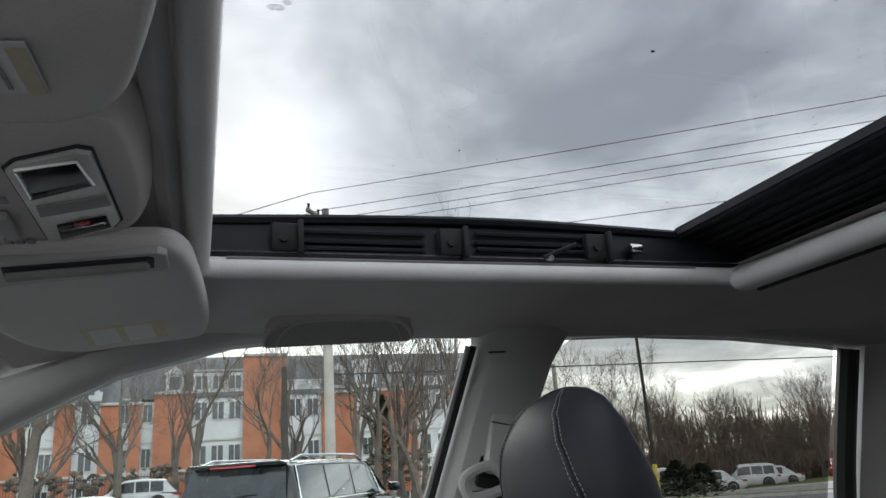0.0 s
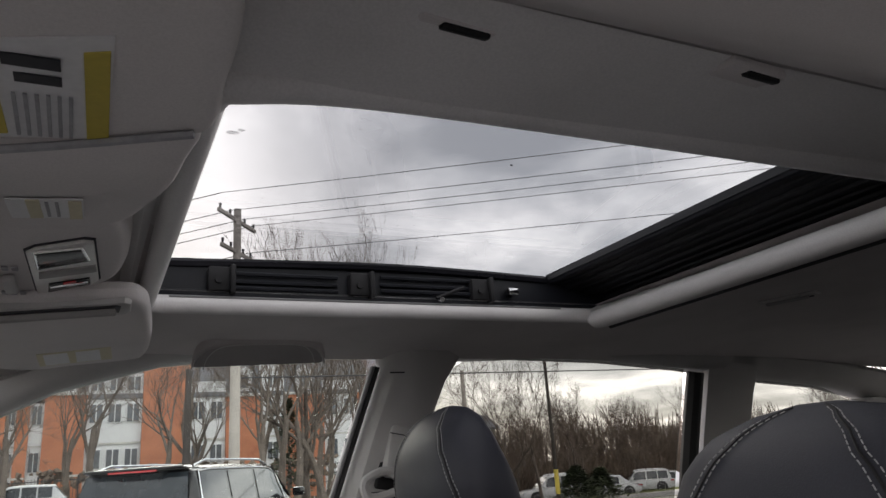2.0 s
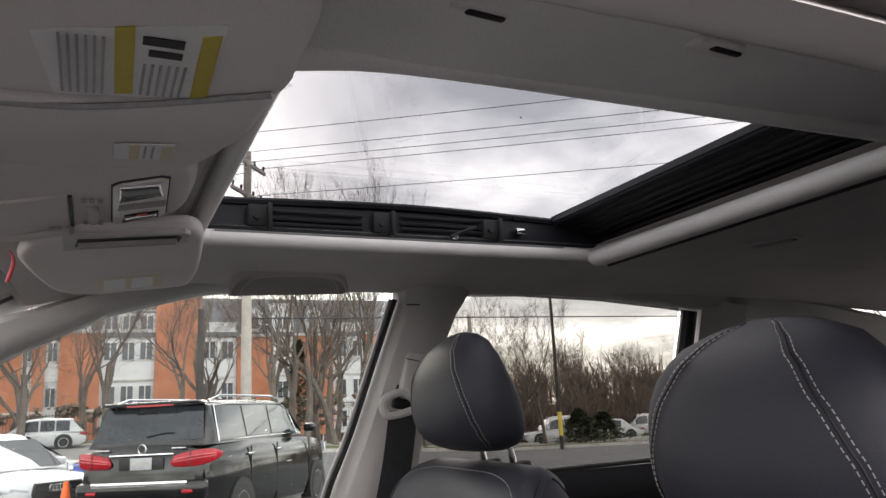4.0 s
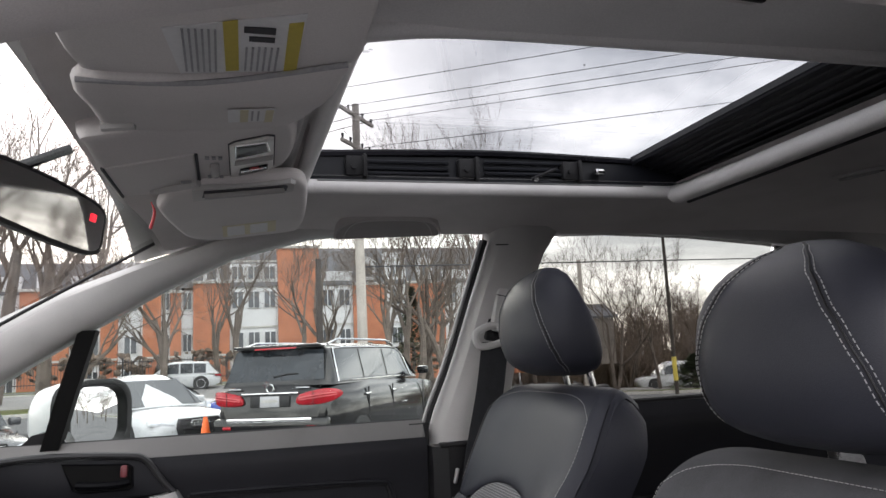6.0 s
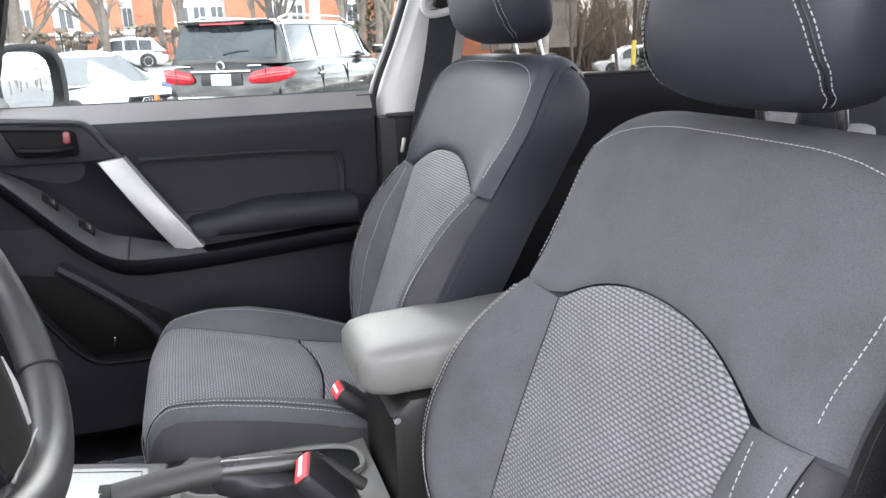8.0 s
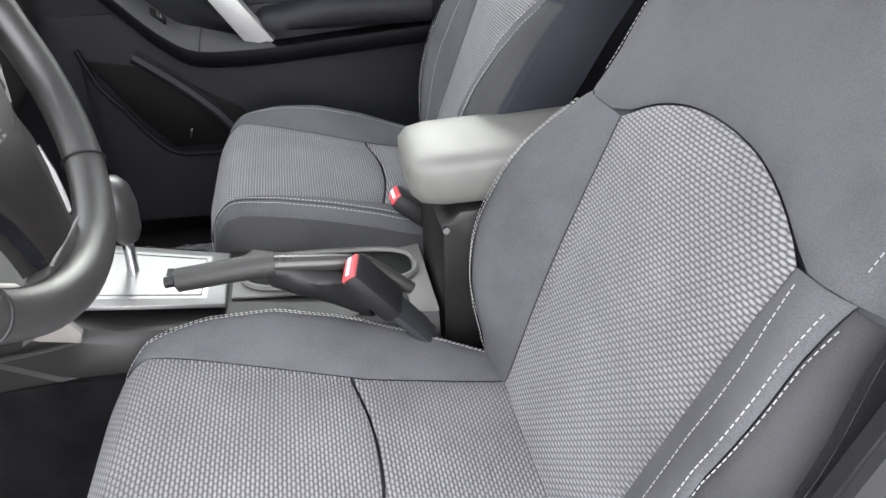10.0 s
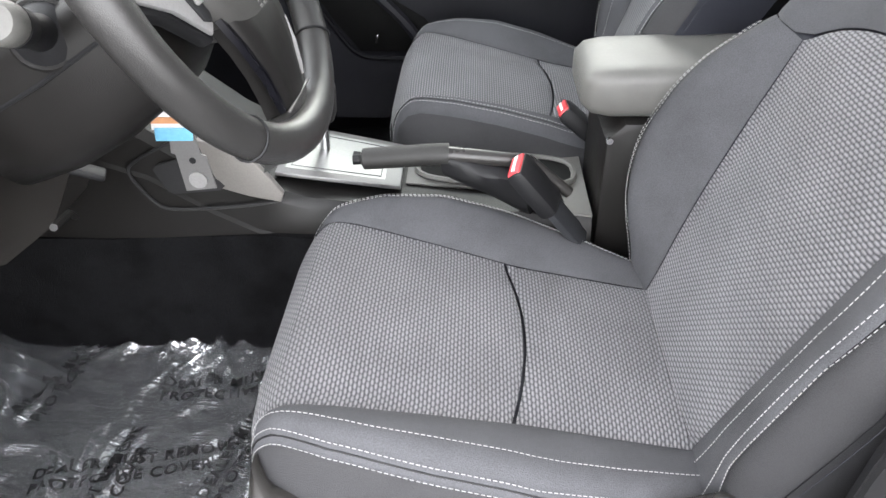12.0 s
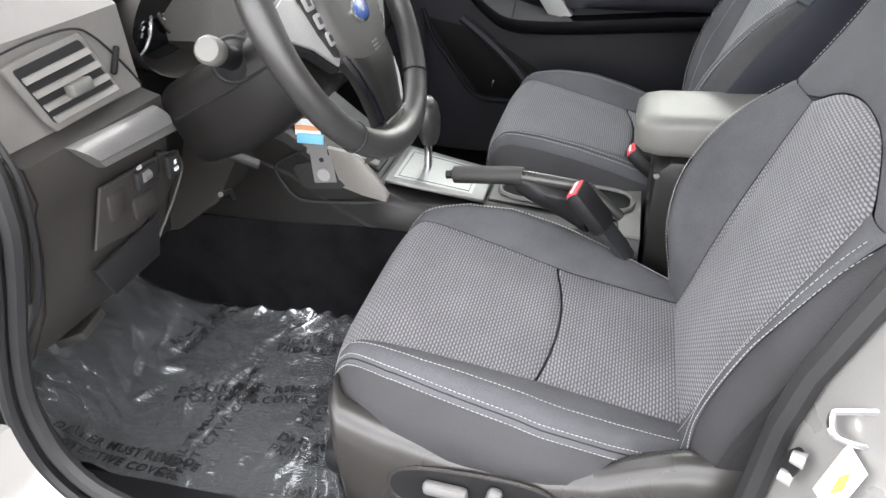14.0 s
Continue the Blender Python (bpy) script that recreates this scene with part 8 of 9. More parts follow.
    for wx in (-hl + 0.95, hl - 0.90):
        for q in (-1, 1):
            part("wheel_arch", Geo().cyl((wx, q * (hw * 0.90), rw), (wx, q * (hw * 1.004), rw), rw + 0.06, n=24), RUBBER, body, local=True)
            prof = [(hw * 0.78, rw * 0.62), (hw * 0.78, rw * 0.95), (hw * 0.82, rw), (hw * 0.97, rw), (hw * 1.012, rw * 0.94), (hw * 1.012, rw * 0.68), (hw * 0.97, rw * 0.64)]
            wh = part("tyre", Geo().ring_faces([[Vector((wx + r * math.cos(a), q * y, rw + r * math.sin(a))) for a in [2 * math.pi * k / 28 for k in range(28)]] for y, r in prof], True, False), TYRE, root, local=True)
            gr = Geo().cyl((wx, q * hw * 0.90, rw), (wx, q * hw * 0.93, rw), rw * 0.64, n=24)
            for k in range(5):
                a = 2 * math.pi * k / 5 + 0.3
                gr.box((wx + rw * 0.34 * math.cos(a), q * hw * 0.985, rw + rw * 0.34 * math.sin(a)), (rw * 0.60, 0.03, 0.075), (0, -math.degrees(a), 0), 0.008)
            gr.tube([(wx + rw * 0.64 * math.cos(a), q * hw * 0.99, rw + rw * 0.64 * math.sin(a)) for a in [2 * math.pi * k / 24 for k in range(24)]], 0.016, 6, True)
            part("rim", gr, RIMMETAL, wh, local=True)
    # lamps, bumpers, plates
    for q in (-1, 1):
        # the lamp wraps round the corner of the tail
        way = [(-hl - 0.030, 0.43, 0.795, 0.835), (-hl - 0.034, 0.47, 0.775, 0.880), (-hl - 0.036, 0.60, 0.772, 0.905), (-hl - 0.030, 0.74, 0.775, 0.925), (-hl - 0.008, 0.86, 0.785, 0.935), (-hl + 0.045, 0.945, 0.800, 0.932), (-hl + 0.13, 0.985, 0.815, 0.925), (-hl + 0.24, 1.005, 0.840, 0.910), (-hl + 0.30, 1.005, 0.868, 0.888)]
        rings = []
        for k, (x, y, z0, z1) in enumerate(way):
            ax, ay = way[max(0, k - 1)], way[min(len(way) - 1, k + 1)]
            inw = Vector((-(ay[1] - ax[1]) * hw, ay[0] - ax[0], 0)).normalized() * -1
            o, hgt = Vector((x, y * hw, belt * (z0 + z1) / 2)), belt * (z1 - z0) / 2
            rings.append([Vector(((o + inw * d).x, q * (o + inw * d).y, o.z + hgt * f)) for d, f in ((0.16, 1.0), (0.012, 1.0), (0.002, 0.82), (0, 0.3), (0, -0.3), (0.002, -0.82), (0.012, -1.0), (0.16, -1.0))])
        tl = part("tail_lamp", Geo().ring_faces(rings), LAMPRED, body, "red tail lamp", local=True)
        if suv and rear_detail:
            for f in (-0.05, 0.30):
                part("lamp_strip", Geo().tube([(x - 0.003, q * (y * hw + 0.002), belt * ((z0 + z1) / 2 + f * (z1 - z0) / 2)) for x, y, z0, z1 in way[1:7]], 0.0075, 6), LAMPPINK, tl, "pale red light strip", local=True)
            part("lamp_gap", Geo().tube([(-hl - 0.037, q * hw * 0.70, belt * f) for f in (0.775, 0.918)], 0.006, 5), RUBBER, tl, local=True)
        part("head_lamp", Geo().prism([(hl - 0.10 - (0.12 if abs(y) > hw * 0.7 else 0.0), q * y, z) for y, z in ((hw * 0.48, belt * 0.70), (hw * 0.90, belt * 0.80), (hw * 0.92, belt * 0.70), (hw * 0.54, belt * 0.60))], (0.10, 0, 0), 0.012), LAMPCLEAR, body, "clear head lamp", local=True)
    if rear_detail:
        rx = -hl - 0.012
        part("tailgate_strip", Geo().box((rx - 0.006, 0, belt * 0.90), (0.02, Wd * 0.46, 0.026), bev=0.008), CHROME, body, "chrome tailgate strip", local=True)
        pr = part("plate_recess", Geo().box((rx, 0, belt * 0.815), (0.012, 0.62, 0.155), bev=0.01), RUBBER, body, local=True)
        part("number_plate", Geo().box((rx - 0.010, 0.0, belt * 0.815), (0.008, 0.30, 0.15), bev=0.002), GREYINK, pr, "pale dealer plate", local=True)
        part("plate_bar", Geo().box((rx - 0.015, 0.0, belt * 0.82), (0.004, 0.24, 0.035)), KERB, pr, local=True)
        part("bumper", Geo().box((-hl + 0.02, 0, belt * 0.555), (0.16, Wd * 0.92, 0.24), bev=0.05), paint, body, local=True)
        part("bumper_chrome", Geo().box((-hl - 0.065, 0, belt * 0.625), (0.02, Wd * 0.68, 0.055), bev=0.012), CHROME, body, "chrome bumper strip", local=True)
        part("skid_plate", Geo().box((-hl - 0.045, 0, belt * 0.40), (0.03, Wd * 0.62, 0.08), bev=0.015), RIMMETAL, body, local=True)
        part("rear_wiper", Geo().tube([(-hl + 0.135, 0.02, belt * 1.07), (-hl + 0.15, -0.22, belt * 1.10), (-hl + 0.155, -0.36, belt * 1.10)], 0.014, 6), BLACK, body, local=True)
        part("roof_spoiler", Geo().box((gs[1][0] - 0.05, 0, H - 0.045), (0.26, Wd * 0.70, 0.04), (0, 6, 0), 0.015), paint, body, local=True)
        part("high_brake_lamp", Geo().box((gs[1][0] - 0.165, 0, H - 0.062), (0.02, Wd * 0.34, 0.022)), LAMPRED, body, local=True)
        part("badge", Geo().tube([(rx + 0.004, 0.055 * math.cos(a), belt * 0.955 + 0.055 * math.sin(a)) for a in [2 * math.pi * k / 20 for k in range(20)]], 0.008, 6, True), CHROME, body, "round chrome badge", local=True)
        for y in (hw * 0.58, -hw * 0.52):
            part("badge_bar", Geo().box((rx + 0.010, y, belt * 0.955), (0.01, 0.20, 0.018), bev=0.004), RIMMETAL, body, local=True)
        for q in (-1, 1):
            part("reflector", Geo().box((-hl - 0.055, q * hw * 0.72, belt * 0.545), (0.02, 0.22, 0.045), (0, 0, -q * 8), 0.01), LAMPRED, body, local=True)
        part("side_print", Geo().box((0.25, -hw * 0.992, belt * 0.60), (0.34, 0.006, 0.03)).box((0.22, -hw * 0.992, belt * 0.66), (0.26, 0.006, 0.02)).box((0.26, -hw * 0.992, belt * 0.54), (0.30, 0.006, 0.02)), SIDING, body, "pale sticker marks", local=True)
    if front_detail:
        gr = part("grille", Geo().prism([(hl - 0.04, y, z) for y, z in ((-0.38, belt * 0.80), (0.38, belt * 0.80), (0.43, belt * 0.62), (0.32, belt * 0.28), (-0.32, belt * 0.28), (-0.43, belt * 0.62))], (0.10, 0, 0), 0.015), BLACK, body, "black grille with bright slats", local=True)
        for k in range(6):
            z = belt * (0.33 + 0.085 * k)
            part("grille_slat", Geo().box((hl + 0.062, 0, z), (0.012, 0.70, 0.012)), CHROME, gr, local=True)
        part("badge_ring", Geo().tube([(hl + 0.074, y + 0.055 * math.cos(a), belt * 0.70 + 0.055 * math.sin(a)) for y in (0,) for a in [2 * math.pi * k / 16 for k in range(16)]], 0.008, 6, True), CHROME, gr, local=True)
        for y in (-0.12, -0.06, 0.06, 0.12):
            part("badge_ring", Geo().tube([(hl + 0.072, y + 0.055 * math.cos(a), belt * 0.70 + 0.055 * math.sin(a)) for a in [2 * math.pi * k / 16 for k in range(16)]], 0.008, 6, True), CHROME, gr, local=True)
        for q in (-1, 1):
            part("air_intake", Geo().box((hl - 0.10, q * hw * 0.66, belt * 0.30), (0.20, 0.40, 0.11), (0, 0, -q * 22), 0.03), BLACK, body, local=True)
            part("intake_chrome", Geo().box((hl - 0.005, q * hw * 0.64, belt * 0.30), (0.02, 0.34, 0.012), (0, 0, -q * 22)), CHROME, body, local=True)
    return root


def car_pose(x, y, heading):
    """heading: degrees from +x to which the nose points."""
    return pose(x, y, gz(x, y), 0, 0, heading)


P_BLACK = paint_mat("black_car_paint", (0.003, 0.003, 0.0035), 0.12, 0.15)
P_WHITE = paint_mat("white_car_paint", (0.42, 0.43, 0.44), 0.25)
P_SILVER = paint_mat("silver_car_paint", (0.40, 0.41, 0.42), 0.28)
P_BLUE = paint_mat("blue_car_paint", (0.02, 0.05, 0.26), 0.25)
P_GREY = paint_mat("dark_grey_car_paint", (0.055, 0.057, 0.062), 0.25)
P_RED = paint_mat("red_car_paint", (0.30, 0.03, 0.03), 0.25)
build_car("suv", car_pose(1.42, 11.9, 57), 5.1, 1.95, 1.86, P_BLACK, "black SUV with chrome rails and red tail lamps", "suv", True, belt_f=0.70)
build_car("sedan", car_pose(-2.41, 15.37, -58), 5.0, 1.92, 1.48, P_WHITE, "white saloon car with a slatted black grille, parked nose out", "sedan", False, True, belt_f=0.62)
build_car("sedan", car_pose(-5.3, 13.4, -58), 4.7, 1.85, 1.45, P_GREY, "dark grey saloon car parked beyond the door mirror", "sedan", False, True)
build_car("sedan", car_pose(-2.5, 19.0, 20), 4.6, 1.8, 1.42, P_SILVER, "silver saloon car behind the white one", "sedan")
build_car("hatchback", car_pose(0.85, 19.0, 180), 4.2, 1.78, 1.46, P_BLUE, "blue hatchback showing behind the cone", "hatch")
build_car("sedan", car_pose(-3.4, 39.2, 180), 4.4, 1.8, 1.45, P_SILVER, "silver car out on the street", "hatch", group="street cars")
build_car("suv", car_pose(26.5, 41.0, 165), 4.6, 1.85, 1.68, P_WHITE, "white car parked far off by the trees", "suv", group="far cars")
build_car("sedan", car_pose(33.0, 44.0, 150), 4.6, 1.8, 1.45, P_WHITE, "white saloon car far off", "sedan", group="far cars")
build_car("suv", car_pose(38.5, 47.0, 150), 4.6, 1.85, 1.65, P_WHITE, "white car in the far row", "suv", group="far cars")
build_car("sedan", car_pose(43.0, 49.5, 150), 4.6, 1.85, 1.45, P_SILVER, "silver saloon car in the far row", "sedan", group="far cars")
build_car("suv", car_pose(56.0, 56.0, 60), 4.4, 1.85, 1.70, P_RED, "dark red car at the far end of the lot", "suv", group="far cars")
build_car("suv", car_pose(62.5, 58.0, 60), 4.6, 1.85, 1.70, P_SILVER, "pale car at the far end of the lot", "suv", group="far cars")
build_car("sedan", car_pose(-14.0, 33.0, 0), 4.6, 1.85, 1.45, P_WHITE, "white car out on the street", "sedan", group="street cars")

cone = thing("traffic_cone", (-0.88, 11.0, gz(0, 11.0)), "orange traffic cone standing on the asphalt", "traffic cone")
cz = gz(0, 11.0)
part("cone", Geo().ring_faces([[Vector((-0.88 + r * math.cos(a), 11.0 + r * math.sin(a), cz + z)) for a in [2 * math.pi * k / 20 for k in range(20)]] for z, r in ((0.03, 0.165), (0.05, 0.155), (0.78, 0.036), (0.82, 0.028))]), ORANGE, cone)
part("base", Geo().box((-0.88, 11.0, cz + 0.018), (0.36, 0.36, 0.036), bev=0.01), ORANGE, cone)


# ---- poles and wires ----
def pole(name, x, y, h, r, material, label, arms=()):
    root = thing(name, (x, y, gz(x, y)), label, "utility pole", "poles")
    z0 = gz(x, y)
    part("shaft", Geo().tube([(x, y, z0 - 0.3), (x, y, z0 + h * 0.5), (x, y, z0 + h)], [r, r * 0.85, r * 0.68], 12), material, root)
    d = Vector((0.60, 0.80, 0))
    for z, l in arms:
        arm = part("cross_arm", Geo().box((x, y, z), (l, 0.09, 0.11), (0, 0, 53)), material, root)
        for k in (-0.46, -0.2, 0.2, 0.46):
            part("insulator", Geo().tube([(x + d.x * l * k, y + d.y * l * k, z + 0.05), (x + d.x * l * k, y + d.y * l * k, z + 0.22)], [0.03, 0.045], 8), IRON, arm)
    return root


pole("utility_pole", 3.35, 21.7, 9.72, 0.17, POLEWOOD, "tall weathered wooden pole with cross arms and insulators", ((9.25, 2.4), (8.2, 2.0)))
pole("utility_pole", 1.85, 20.0, 4.75 - 0.3, 0.115, DARKWOOD, "short dark wooden pole beside the tall one")
cp = pole("utility_pole", 16.6, 25.3, 7.4, 0.085, DARKWOOD, "slim dark pole with a yellow guard at its foot")
part("guard", Geo().cyl((16.6, 25.3, gz(0, 25.3)), (16.6, 25.3, gz(0, 25.3) + 0.95), 0.092, n=10), YELLOW, cp, "yellow foot guard")
pole("utility_pole", 12.35, 24.6, 5.2, 0.12, POLEWOOD, "pale wooden pole behind the headrest")
pole("utility_pole", -9.2, 27.0, 9.5, 0.16, POLEWOOD, "weathered pole among the street trees")
sg = thing("street_sign", (-10.6, 27.4, gz(0, 27.4)), "small pale street sign on a yellow post", "street sign")
part("post", Geo().tube([(-8.6, 27.4, gz(0, 27.4)), (-8.6, 27.4, gz(0, 27.4) + 2.4)], 0.03, 8), YELLOW, sg)
part("plate", Geo().box((-8.6, 27.36, gz(0, 27.4) + 2.1), (0.32, 0.02, 0.5), bev=0.01), SIDING, sg)

g = Geo()
way = Vector((12.3, -8.6, 0)).normalized()
off = Vector((0.60, 0.80, 0))
for k, (o, z) in enumerate(((-1.0, 9.85), (-0.45, 9.45), (0.45, 9.45), (1.1, 9.42), (0.8, 8.4))):
    a = Vector((3.35, 21.7, z)) + off * o
    b = a + way * 58 + Vector((0, 0, 0.6 if k < 4 else 0))
    sag = 0.5
    g.tube([a.lerp(b, f) + Vector((0, 0, -sag * 4 * f * (1 - f))) for f in lin(0, 1, 14)], 0.011, 5)
    c = a - way * 50 + off * 2
    g.tube([a.lerp(c, f) + Vector((0, 0, -1.2 * 4 * f * (1 - f))) for f in lin(0, 1, 12)], 0.014, 5)
g.tube([Vector((3.35, 21.7, 4.30)).lerp(Vector((30, 25.6, 5.05)), f) for f in lin(0, 1, 10)], 0.022, 5)
g.tube([Vector((3.35, 21.7, 6.6)).lerp(Vector((40, 26.0, 7.2)), f) for f in lin(0, 1, 10)], 0.012, 5)
g.tube([Vector((3.35, 21.7, 5.75)).lerp(Vector((-30, 24.0, 5.3)), f) for f in lin(0, 1, 10)], 0.018, 5)
solo("overhead_wires", g, WIRE, "black overhead wires strung between the poles", "wires", kind="stuff")


# ---- brick building ----
bl = thing("apartment_building", (0, 60, gz(0, 60)), "four-storey orange brick and white apartment building with slate roof", "building")
bz = gz(0, 62) - 0.4
# each bay: from x to x, brick or clad, height of its top
BX = [(-34, -27, 1, 8.0), (-27, -24, 0, 9.0), (-24, -19, 1, 8.0), (-19, -16, 0, 9.0), (-16, -12.6, 1, 8.0), (-12.6, -10.4, 0, 9.0), (-10.4, -9.2, 1, 7.8), (-9.2, -7.4, 0, 8.6), (-7.4, -6.1, 1, 7.7),
      (-6.1, -5.4, 0, 7.7), (-5.4, -4.6, 1, 7.7), (-4.6, -3.7, 0, 7.7), (-3.7, -0.93, 1, 8.4), (-0.93, 2.87, 0, 9.8), (2.87, 6.24, 1, 11.2), (6.24, 9.04, 0, 9.1), (9.04, 11.85, 1, 8.05),
      (11.85, 13.7, 0, 10.7), (13.7, 17.0, 1, 8.1), (17.0, 20.0, 0, 9.1), (20.0, 25.0, 1, 8.2)]
for x0, x1, brick, top in BX:
    y = 60.0 if brick else 60.35
    wl = part("wall", Geo().box(((x0 + x1) / 2, y + 4, (top + bz) / 2), (x1 - x0, 8, top - bz)), BRICK if brick else SIDING, bl, "orange brick bay" if brick else "white clad bay")
    if brick:
        part("cornice", Geo().box(((x0 + x1) / 2, y - 0.06, top - 0.10), (x1 - x0 + 0.1, 0.25, 0.20)), KERB, wl)
        part("base_band", Geo().box(((x0 + x1) / 2, y - 0.05, 2.5), (x1 - x0, 0.14, 0.16)), KERB, wl)
        continue
    nwin = max(1, int(round((x1 - x0) / 1.45)))
    for zc in (0.95, 3.55, 6.85, 9.05):
        if zc + 0.5 > top:
            continue
        h = 1.0 if zc > 8 else 1.3
        for k in range(nwin):
            xc = x0 + (x1 - x0) * (k + 0.5) / nwin
            wide = min(1.0, (x1 - x0) / nwin * 0.78)
            wd = part("window", Geo().box((xc, y - 0.02, zc), (wide, 0.10, h + 0.14), bev=0.02), SIDING, bl, "white framed window")
            for q in (-1, 1):
                part("pane", Geo().box((xc + q * wide * 0.23, y - 0.06, zc), (wide * 0.38, 0.05, h)), PANE, wd)
        part("floor_band", Geo().box(((x0 + x1) / 2, y - 0.03, zc + h / 2 + 0.45), (x1 - x0, 0.10, 0.14)), KERB, wl)
for x0, x1, base, h in ((-34, -4.6, 7.6, 2.7), (-4.6, 25, 7.9, 3.5)):
    g = Geo().prism([(x0, 60.2, base), (x0, 60.25, base + 0.18), (x0, 61.6, base + h * 0.85), (x0, 62.6, base + h), (x0, 70, base + h), (x0, 72, base)], (x1 - x0, 0, 0))
    part("roof", g, SLATE, bl, "dark slate mansard roof")
for xc in (-30, -21.5, -14.3, -8.3, -2.3, 10.4, 15.4, 22.5):
    zb = 8.1 if xc < -4.6 else 8.3
    dm = part("dormer", Geo().box((xc, 61.0, zb + 0.75), (1.3, 1.4, 1.5)).prism([(xc - 0.8, 60.2, zb + 1.5), (xc + 0.8, 60.2, zb + 1.5), (xc, 60.2, zb + 2.05)], (0, 1.8, 0)), SIDING, bl, "white dormer")
    part("dormer_pane", Geo().box((xc, 60.28, zb + 0.75), (0.75, 0.06, 1.0)), PANE, dm)

# iron fence along the lawn
fn = thing("iron_fence", (-6, 47, gz(0, 47)), "black iron railing along the lawn", "fence")
fz = gz(0, 47) + 0.13
for z in (0.25, 1.35):
    part("rail", Geo().box((-8, 47, fz + z), (46, 0.05, 0.05)), IRON, fn)
for k in range(24):
    part("post", Geo().box((-31 + 2 * k, 47, fz + 0.8), (0.09, 0.09, 1.6)), IRON, fn)
g = Geo()
for k in range(290):
    g.box((-31 + 0.16 * k, 47, fz + 0.78), (0.026, 0.026, 1.4))
tagged(part("bars", g, IRON, fn), kind="stuff")
# hedge behind it
g = Geo()
random.seed(8)
for k in range(420):
    x, y, z = random.uniform(-32, 16), random.uniform(48.5, 51), random.random() ** 0.7 * 1.9
    g.ball((x, y, fz + z), random.uniform(0.12, 0.34), 1, (1, 1, 0.8))
for v in g.bm.verts:
    v.co += Vector((noise.noise(v.co * 3), noise.noise(v.co * 3 + Vector((9, 0, 0))), noise.noise(v.co * 3 + Vector((0, 9, 0))))) * 0.25
solo("hedge", g, BRUSH, "low brown winter hedge behind the railing", "hedge", kind="stuff")


# ---- trees ----
def grow(limb_geo, twig_geo, p, d, length, r, depth, rng, spread):
    """One branch and those that leave it."""
    n = 5 if depth > 2 else 3
    pts, rad = [p], [r]
    q, dd = p.copy(), d.copy()
    for k in range(n):
        dd = (dd + Vector((rng.uniform(-1, 1), rng.uniform(-1, 1), rng.uniform(-0.3, 0.9))) * 0.13).normalized()
        q = q + dd * length / n
        pts.append(q.copy())
        rad.append(r * (1 - 0.42 * (k + 1) / n))
    (limb_geo if r > 0.028 else twig_geo).tube(pts, rad, 7 if r > 0.06 else (5 if r > 0.03 else 3), caps=False)
    if depth == 0:
        return
    kids = rng.randint(3, 4) if depth > 1 else rng.randint(3, 5)
    for k in range(kids):
        f = rng.uniform(0.35, 1.0) if k else 1.0
        i = min(n, max(1, int(round(f * n))))
        ax2 = dd.orthogonal().normalized()
        ax2.rotate(Matrix.Rotation(rng.uniform(0, 2 * math.pi), 3, dd))
        nd = dd.copy()
        nd.rotate(Matrix.Rotation(radians(rng.uniform(18, 46)) * spread, 3, ax2))
        nd = (nd + Vector((0, 0, 0.18))).normalized()
        grow(limb_geo, twig_geo, pts[i], nd, length * rng.uniform(0.58, 0.80), max(0.006, rad[i] * rng.uniform(0.52, 0.72)), depth - 1, rng, spread)


def tree(x, y, h, seed, depth=5, stems=1, spread=1.0, label="leafless street tree with fine grey twigs", r=None, group="bare trees"):
    rng = random.Random(seed)
    root = thing("tree", (x, y, gz(x, y)), label, "tree", group)
    lg, tg = Geo(), Geo()
    for s in range(stems):
        d = Vector((rng.uniform(-0.25, 0.25) * (stems > 1), rng.uniform(-0.25, 0.25) * (stems > 1), 1)).normalized()
        base = Vector((x + rng.uniform(-0.5, 0.5) * (stems > 1), y + rng.uniform(-0.5, 0.5) * (stems > 1), gz(x, y) - 0.1))
        grow(lg, tg, base, d, h * 0.34, r or h * 0.017, depth, rng, spread)
    part("trunk_and_limbs", lg, BARK, root)
    tw = tg if len(tg.bm.verts) else Geo().tube([(x, y, 0), (x, y, 0.1)], 0.01, 3)
    part("twig_spray", tw, TWIG, root)
    return root


for k, (x, y, h, st) in enumerate(((-3.2, 30.5, 10.0, 1), (-8.8, 43.5, 11, 1), (-1.4, 44.0, 11, 1), (7.4, 33.0, 11.5, 2), (10.2, 37.0, 12.0, 1), (4.9, 45.0, 10.0, 1), (-15.0, 29.0, 11, 1), (-5.6, 27.6, 9.5, 1), (-20, 40, 12, 1), (12.6, 44.0, 12.5, 1), (-12.0, 24.0, 10.5, 1), (-6.8, 20.5, 11.0, 1), (-9.6, 22.0, 12.0, 1), (-13.5, 17.0, 12.0, 1), (2.2, 31.5, 9.0, 1), (-7.4, 30.0, 17.0, 1), (-10.2, 34.0, 20.0, 1), (-5.4, 25.5, 13.0, 1), (-0.4, 33.5, 11.0, 1), (3.6, 35.0, 11.5, 1), (6.0, 31.0, 10.5, 1), (9.0, 33.5, 11.0, 2), (-3.9, 38.0, 11.0, 1))):
    tree(x, y, h, 20 + k, 5, st)
for k, (x, y, h, st) in enumerate(((18.5, 33.0, 10.5, 2), (22.5, 36.0, 10.0, 1), (26.5, 38.5, 8.0, 1), (15.5, 37.0, 10.0, 1), (30.0, 50.0, 9.0, 1))):
    tree(x, y, h, 60 + k, 5, st, 1.25, "many-stemmed leafless tree at the edge of the lot", 0.11)
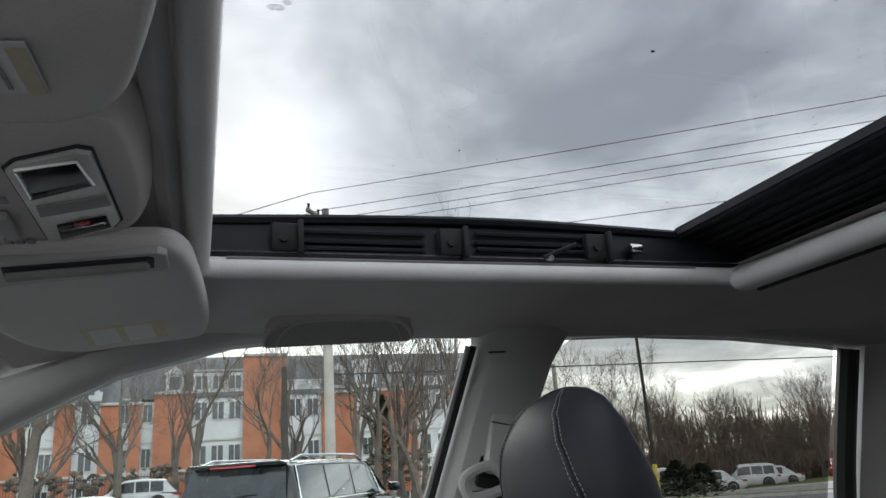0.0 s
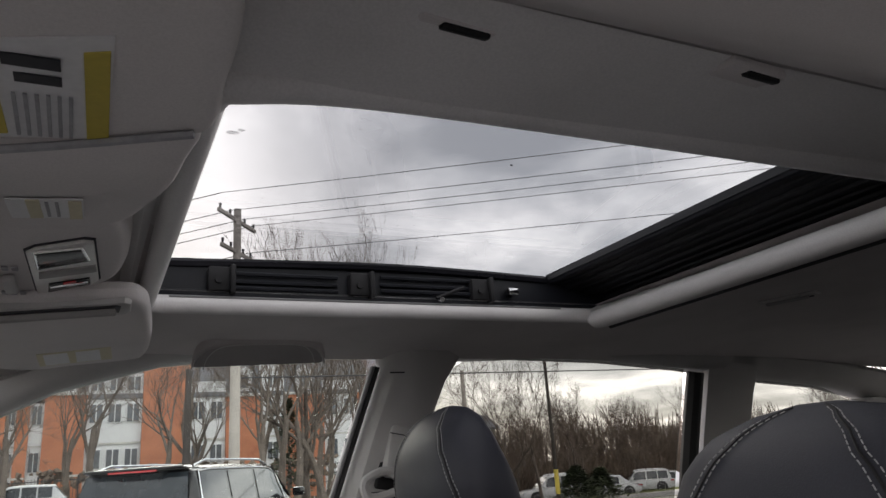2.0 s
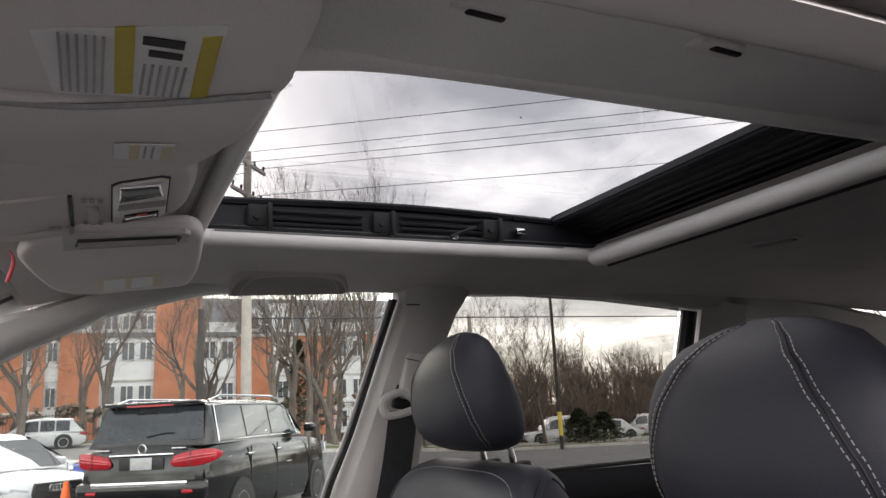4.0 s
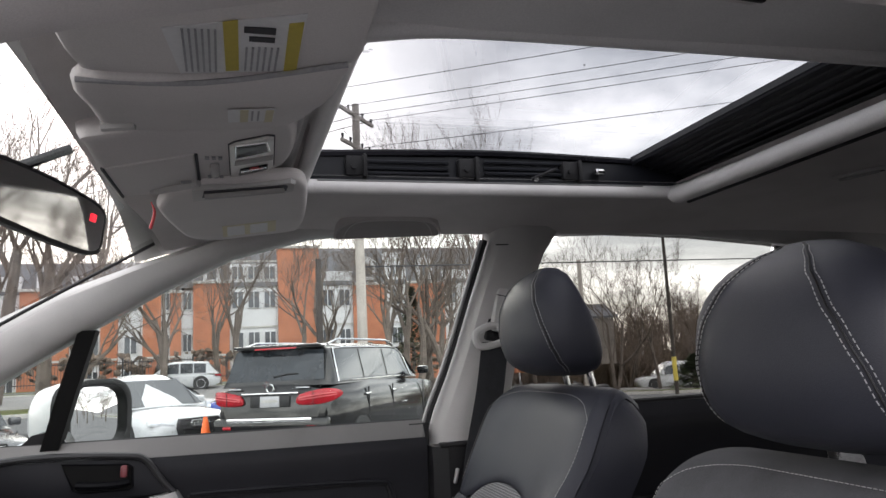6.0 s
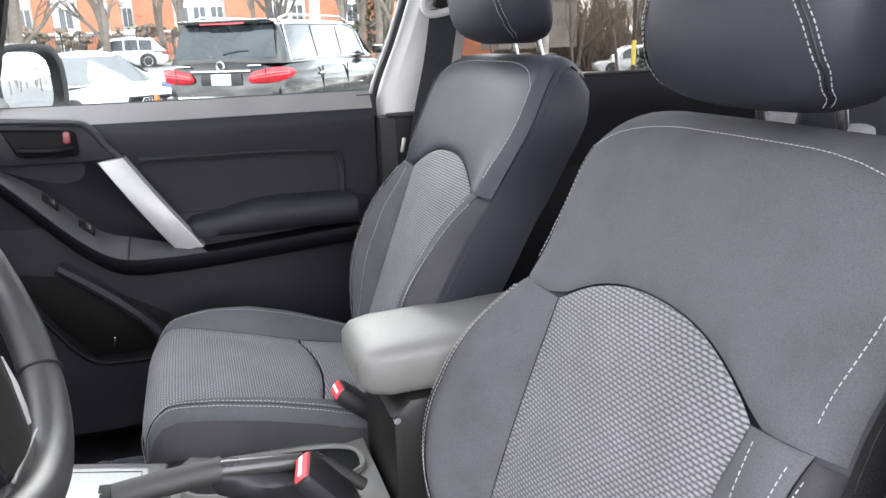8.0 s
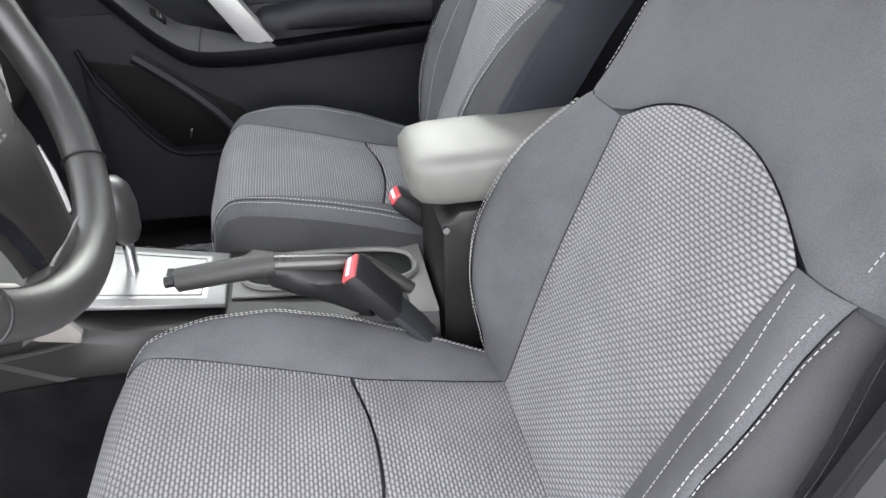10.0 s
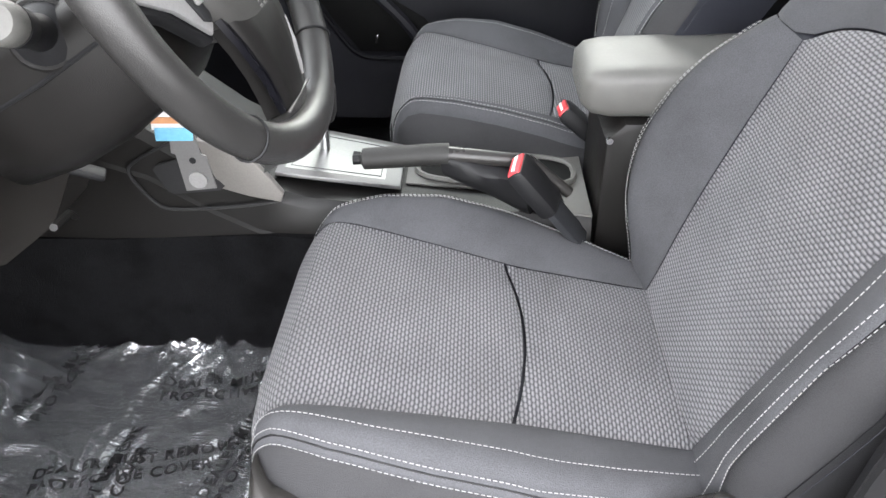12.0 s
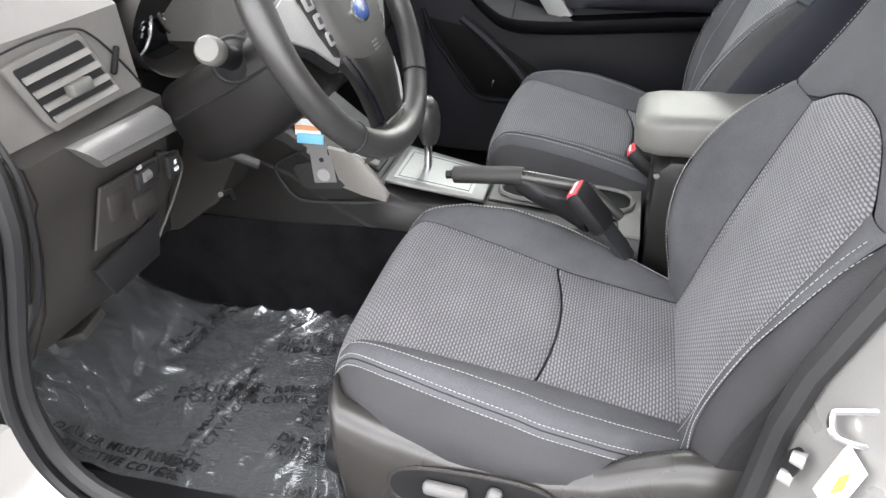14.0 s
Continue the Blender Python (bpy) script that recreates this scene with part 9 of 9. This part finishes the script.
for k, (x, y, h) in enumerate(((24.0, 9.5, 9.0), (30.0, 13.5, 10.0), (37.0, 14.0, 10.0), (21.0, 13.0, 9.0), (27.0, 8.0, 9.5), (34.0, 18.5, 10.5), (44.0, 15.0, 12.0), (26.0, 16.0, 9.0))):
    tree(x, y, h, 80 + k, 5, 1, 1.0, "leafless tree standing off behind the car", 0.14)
for k, (x, y, h) in enumerate(((8.4, 34.0, 17.5), (11.4, 36.0, 18.0), (6.9, 36.0, 16.5), (13.0, 37.5, 17.0))):
    tree(x, y, h, 90 + k, 5, 1, 0.5, "slender upright leafless tree rising above the wires", 0.14)
for k, (x, y, h) in enumerate(((60, 62, 13), (70, 68, 14), (52, 66, 12), (80, 62, 14), (92, 60, 14), (66, 52, 12), (58, 30, 12), (70, 38, 13), (64, 22, 12), (82, 44, 13), (88, 28, 14))):
    tree(x, y, h, 120 + k, 5, 2, 0.9, "distant leafless tree at the lot's end", 0.16, "far trees")

for k in range(16):
    f = k / 15
    tree(25 + 40 * f + (k % 3) * 1.2, 43.5 + 16 * f + (k * 7 % 5), 6.4 + (k * 5 % 4) * 0.9, 200 + k, 5, 3, 1.0, "brown leafless thicket tree behind the far cars", 0.075, "thicket")
# far brushwood: a brown mass of thin stems
rng = random.Random(44)
g = Geo()
for k in range(2600):
    f = rng.random()
    x, y = 24 + 40 * f + rng.uniform(-2, 2), 44 + 16 * f + rng.uniform(0, 7)
    h = rng.uniform(1.6, 3.6) * (0.75 + 0.35 * noise.noise((f * 9, 0, 1)) + 0.25)
    p = Vector((x, y, gz(x, y)))
    d = Vector((rng.uniform(-0.35, 0.35), rng.uniform(-0.35, 0.35), 1))
    q = p + d * h * 0.55
    g.tube([p, q, q + Vector((rng.uniform(-0.9, 0.9), rng.uniform(-0.9, 0.9), h * 0.45))], [0.05, 0.035, 0.012], 3, caps=False)
    for j in range(3):
        c = p + d * h * rng.uniform(0.3, 0.6)
        g.tube([c, c + Vector((rng.uniform(-1, 1), rng.uniform(-1, 1), rng.uniform(0.5, 1.6)))], [0.03, 0.010], 3, caps=False)
solo("brushwood", g, BRUSH, "dense brown winter brushwood behind the far cars", "woods", kind="stuff")
g = Geo()
for k in range(1500):
    x = rng.uniform(-70, 110)
    y = 88 + rng.uniform(0, 12)
    h = rng.uniform(5, 11)
    g.tube([(x, y, gz(x, y)), (x + rng.uniform(-1, 1), y, gz(x, y) + h * 0.6), (x + rng.uniform(-2, 2), y, gz(x, y) + h)], [0.22, 0.14, 0.03], 3, caps=False)
    for j in range(3):
        c = Vector((x, y, gz(x, y) + h * rng.uniform(0.3, 0.7)))
        g.tube([c, c + Vector((rng.uniform(-2, 2), 0, rng.uniform(1, 3)))], [0.08, 0.02], 3, caps=False)
solo("far_woods", g, BRUSH, "belt of leafless woods on the horizon", "woods", kind="stuff")


def evergreen(x, y, h, w, seed, label):
    rng = random.Random(seed)
    root = thing("evergreen", (x, y, gz(x, y)), label, "evergreen", "evergreens")
    z0 = gz(x, y)
    part("trunk", Geo().tube([(x, y, z0 - 0.1), (x, y, z0 + h * 0.9)], [0.10, 0.02], 7), BARK, root)
    g = Geo()
    bm = g.bm
    for k in range(1800):
        f = rng.random() ** 0.8
        a = rng.uniform(0, 2 * math.pi)
        rr = w * (1 - f) ** 0.8 * math.sqrt(rng.uniform(0.15, 1)) * (0.75 + 0.4 * noise.noise((a * 2, f * 7, seed)))
        c = Vector((x + rr * math.cos(a), y + rr * math.sin(a), z0 + 0.15 + f * h))
        o = Vector((math.cos(a), math.sin(a), rng.uniform(-0.3, 0.5))) * rng.uniform(0.16, 0.34)
        s = Vector((-math.sin(a), math.cos(a), rng.uniform(-0.4, 0.4))) * 0.09
        vs = [bm.verts.new(c - s), bm.verts.new(c + s), bm.verts.new(c + o)]
        bm.faces.new(vs)
    part("foliage", g, NEEDLE, root)


evergreen(8.9, 38.5, 5.2, 1.7, 1, "dark conical evergreen before the building")
evergreen(21.8, 31.5, 1.6, 1.7, 2, "low dark evergreen bush at the lot's edge")
evergreen(24.0, 32.5, 1.5, 1.6, 3, "low dark evergreen bush at the lot's edge")
sh = thing("garden_shed", (21.5, 43, gz(0, 43)), "grey timber shed behind the trees", "shed")
part("wall", Geo().box((21.0, 44.5, gz(0, 44) + 1.5), (5.5, 3, 3.0)), surf("grey_timber", (0.16, 0.14, 0.125), 0.9, 0, 0.2, 1, 20, 0.3), sh)
part("roof", Geo().prism([(18.0, 42.8, gz(0, 44) + 3.0), (24.0, 42.8, gz(0, 44) + 3.0), (24.0, 44.5, gz(0, 44) + 3.9), (18.0, 44.5, gz(0, 44) + 3.9)], (0, 0, 0.15)), SLATE, sh)
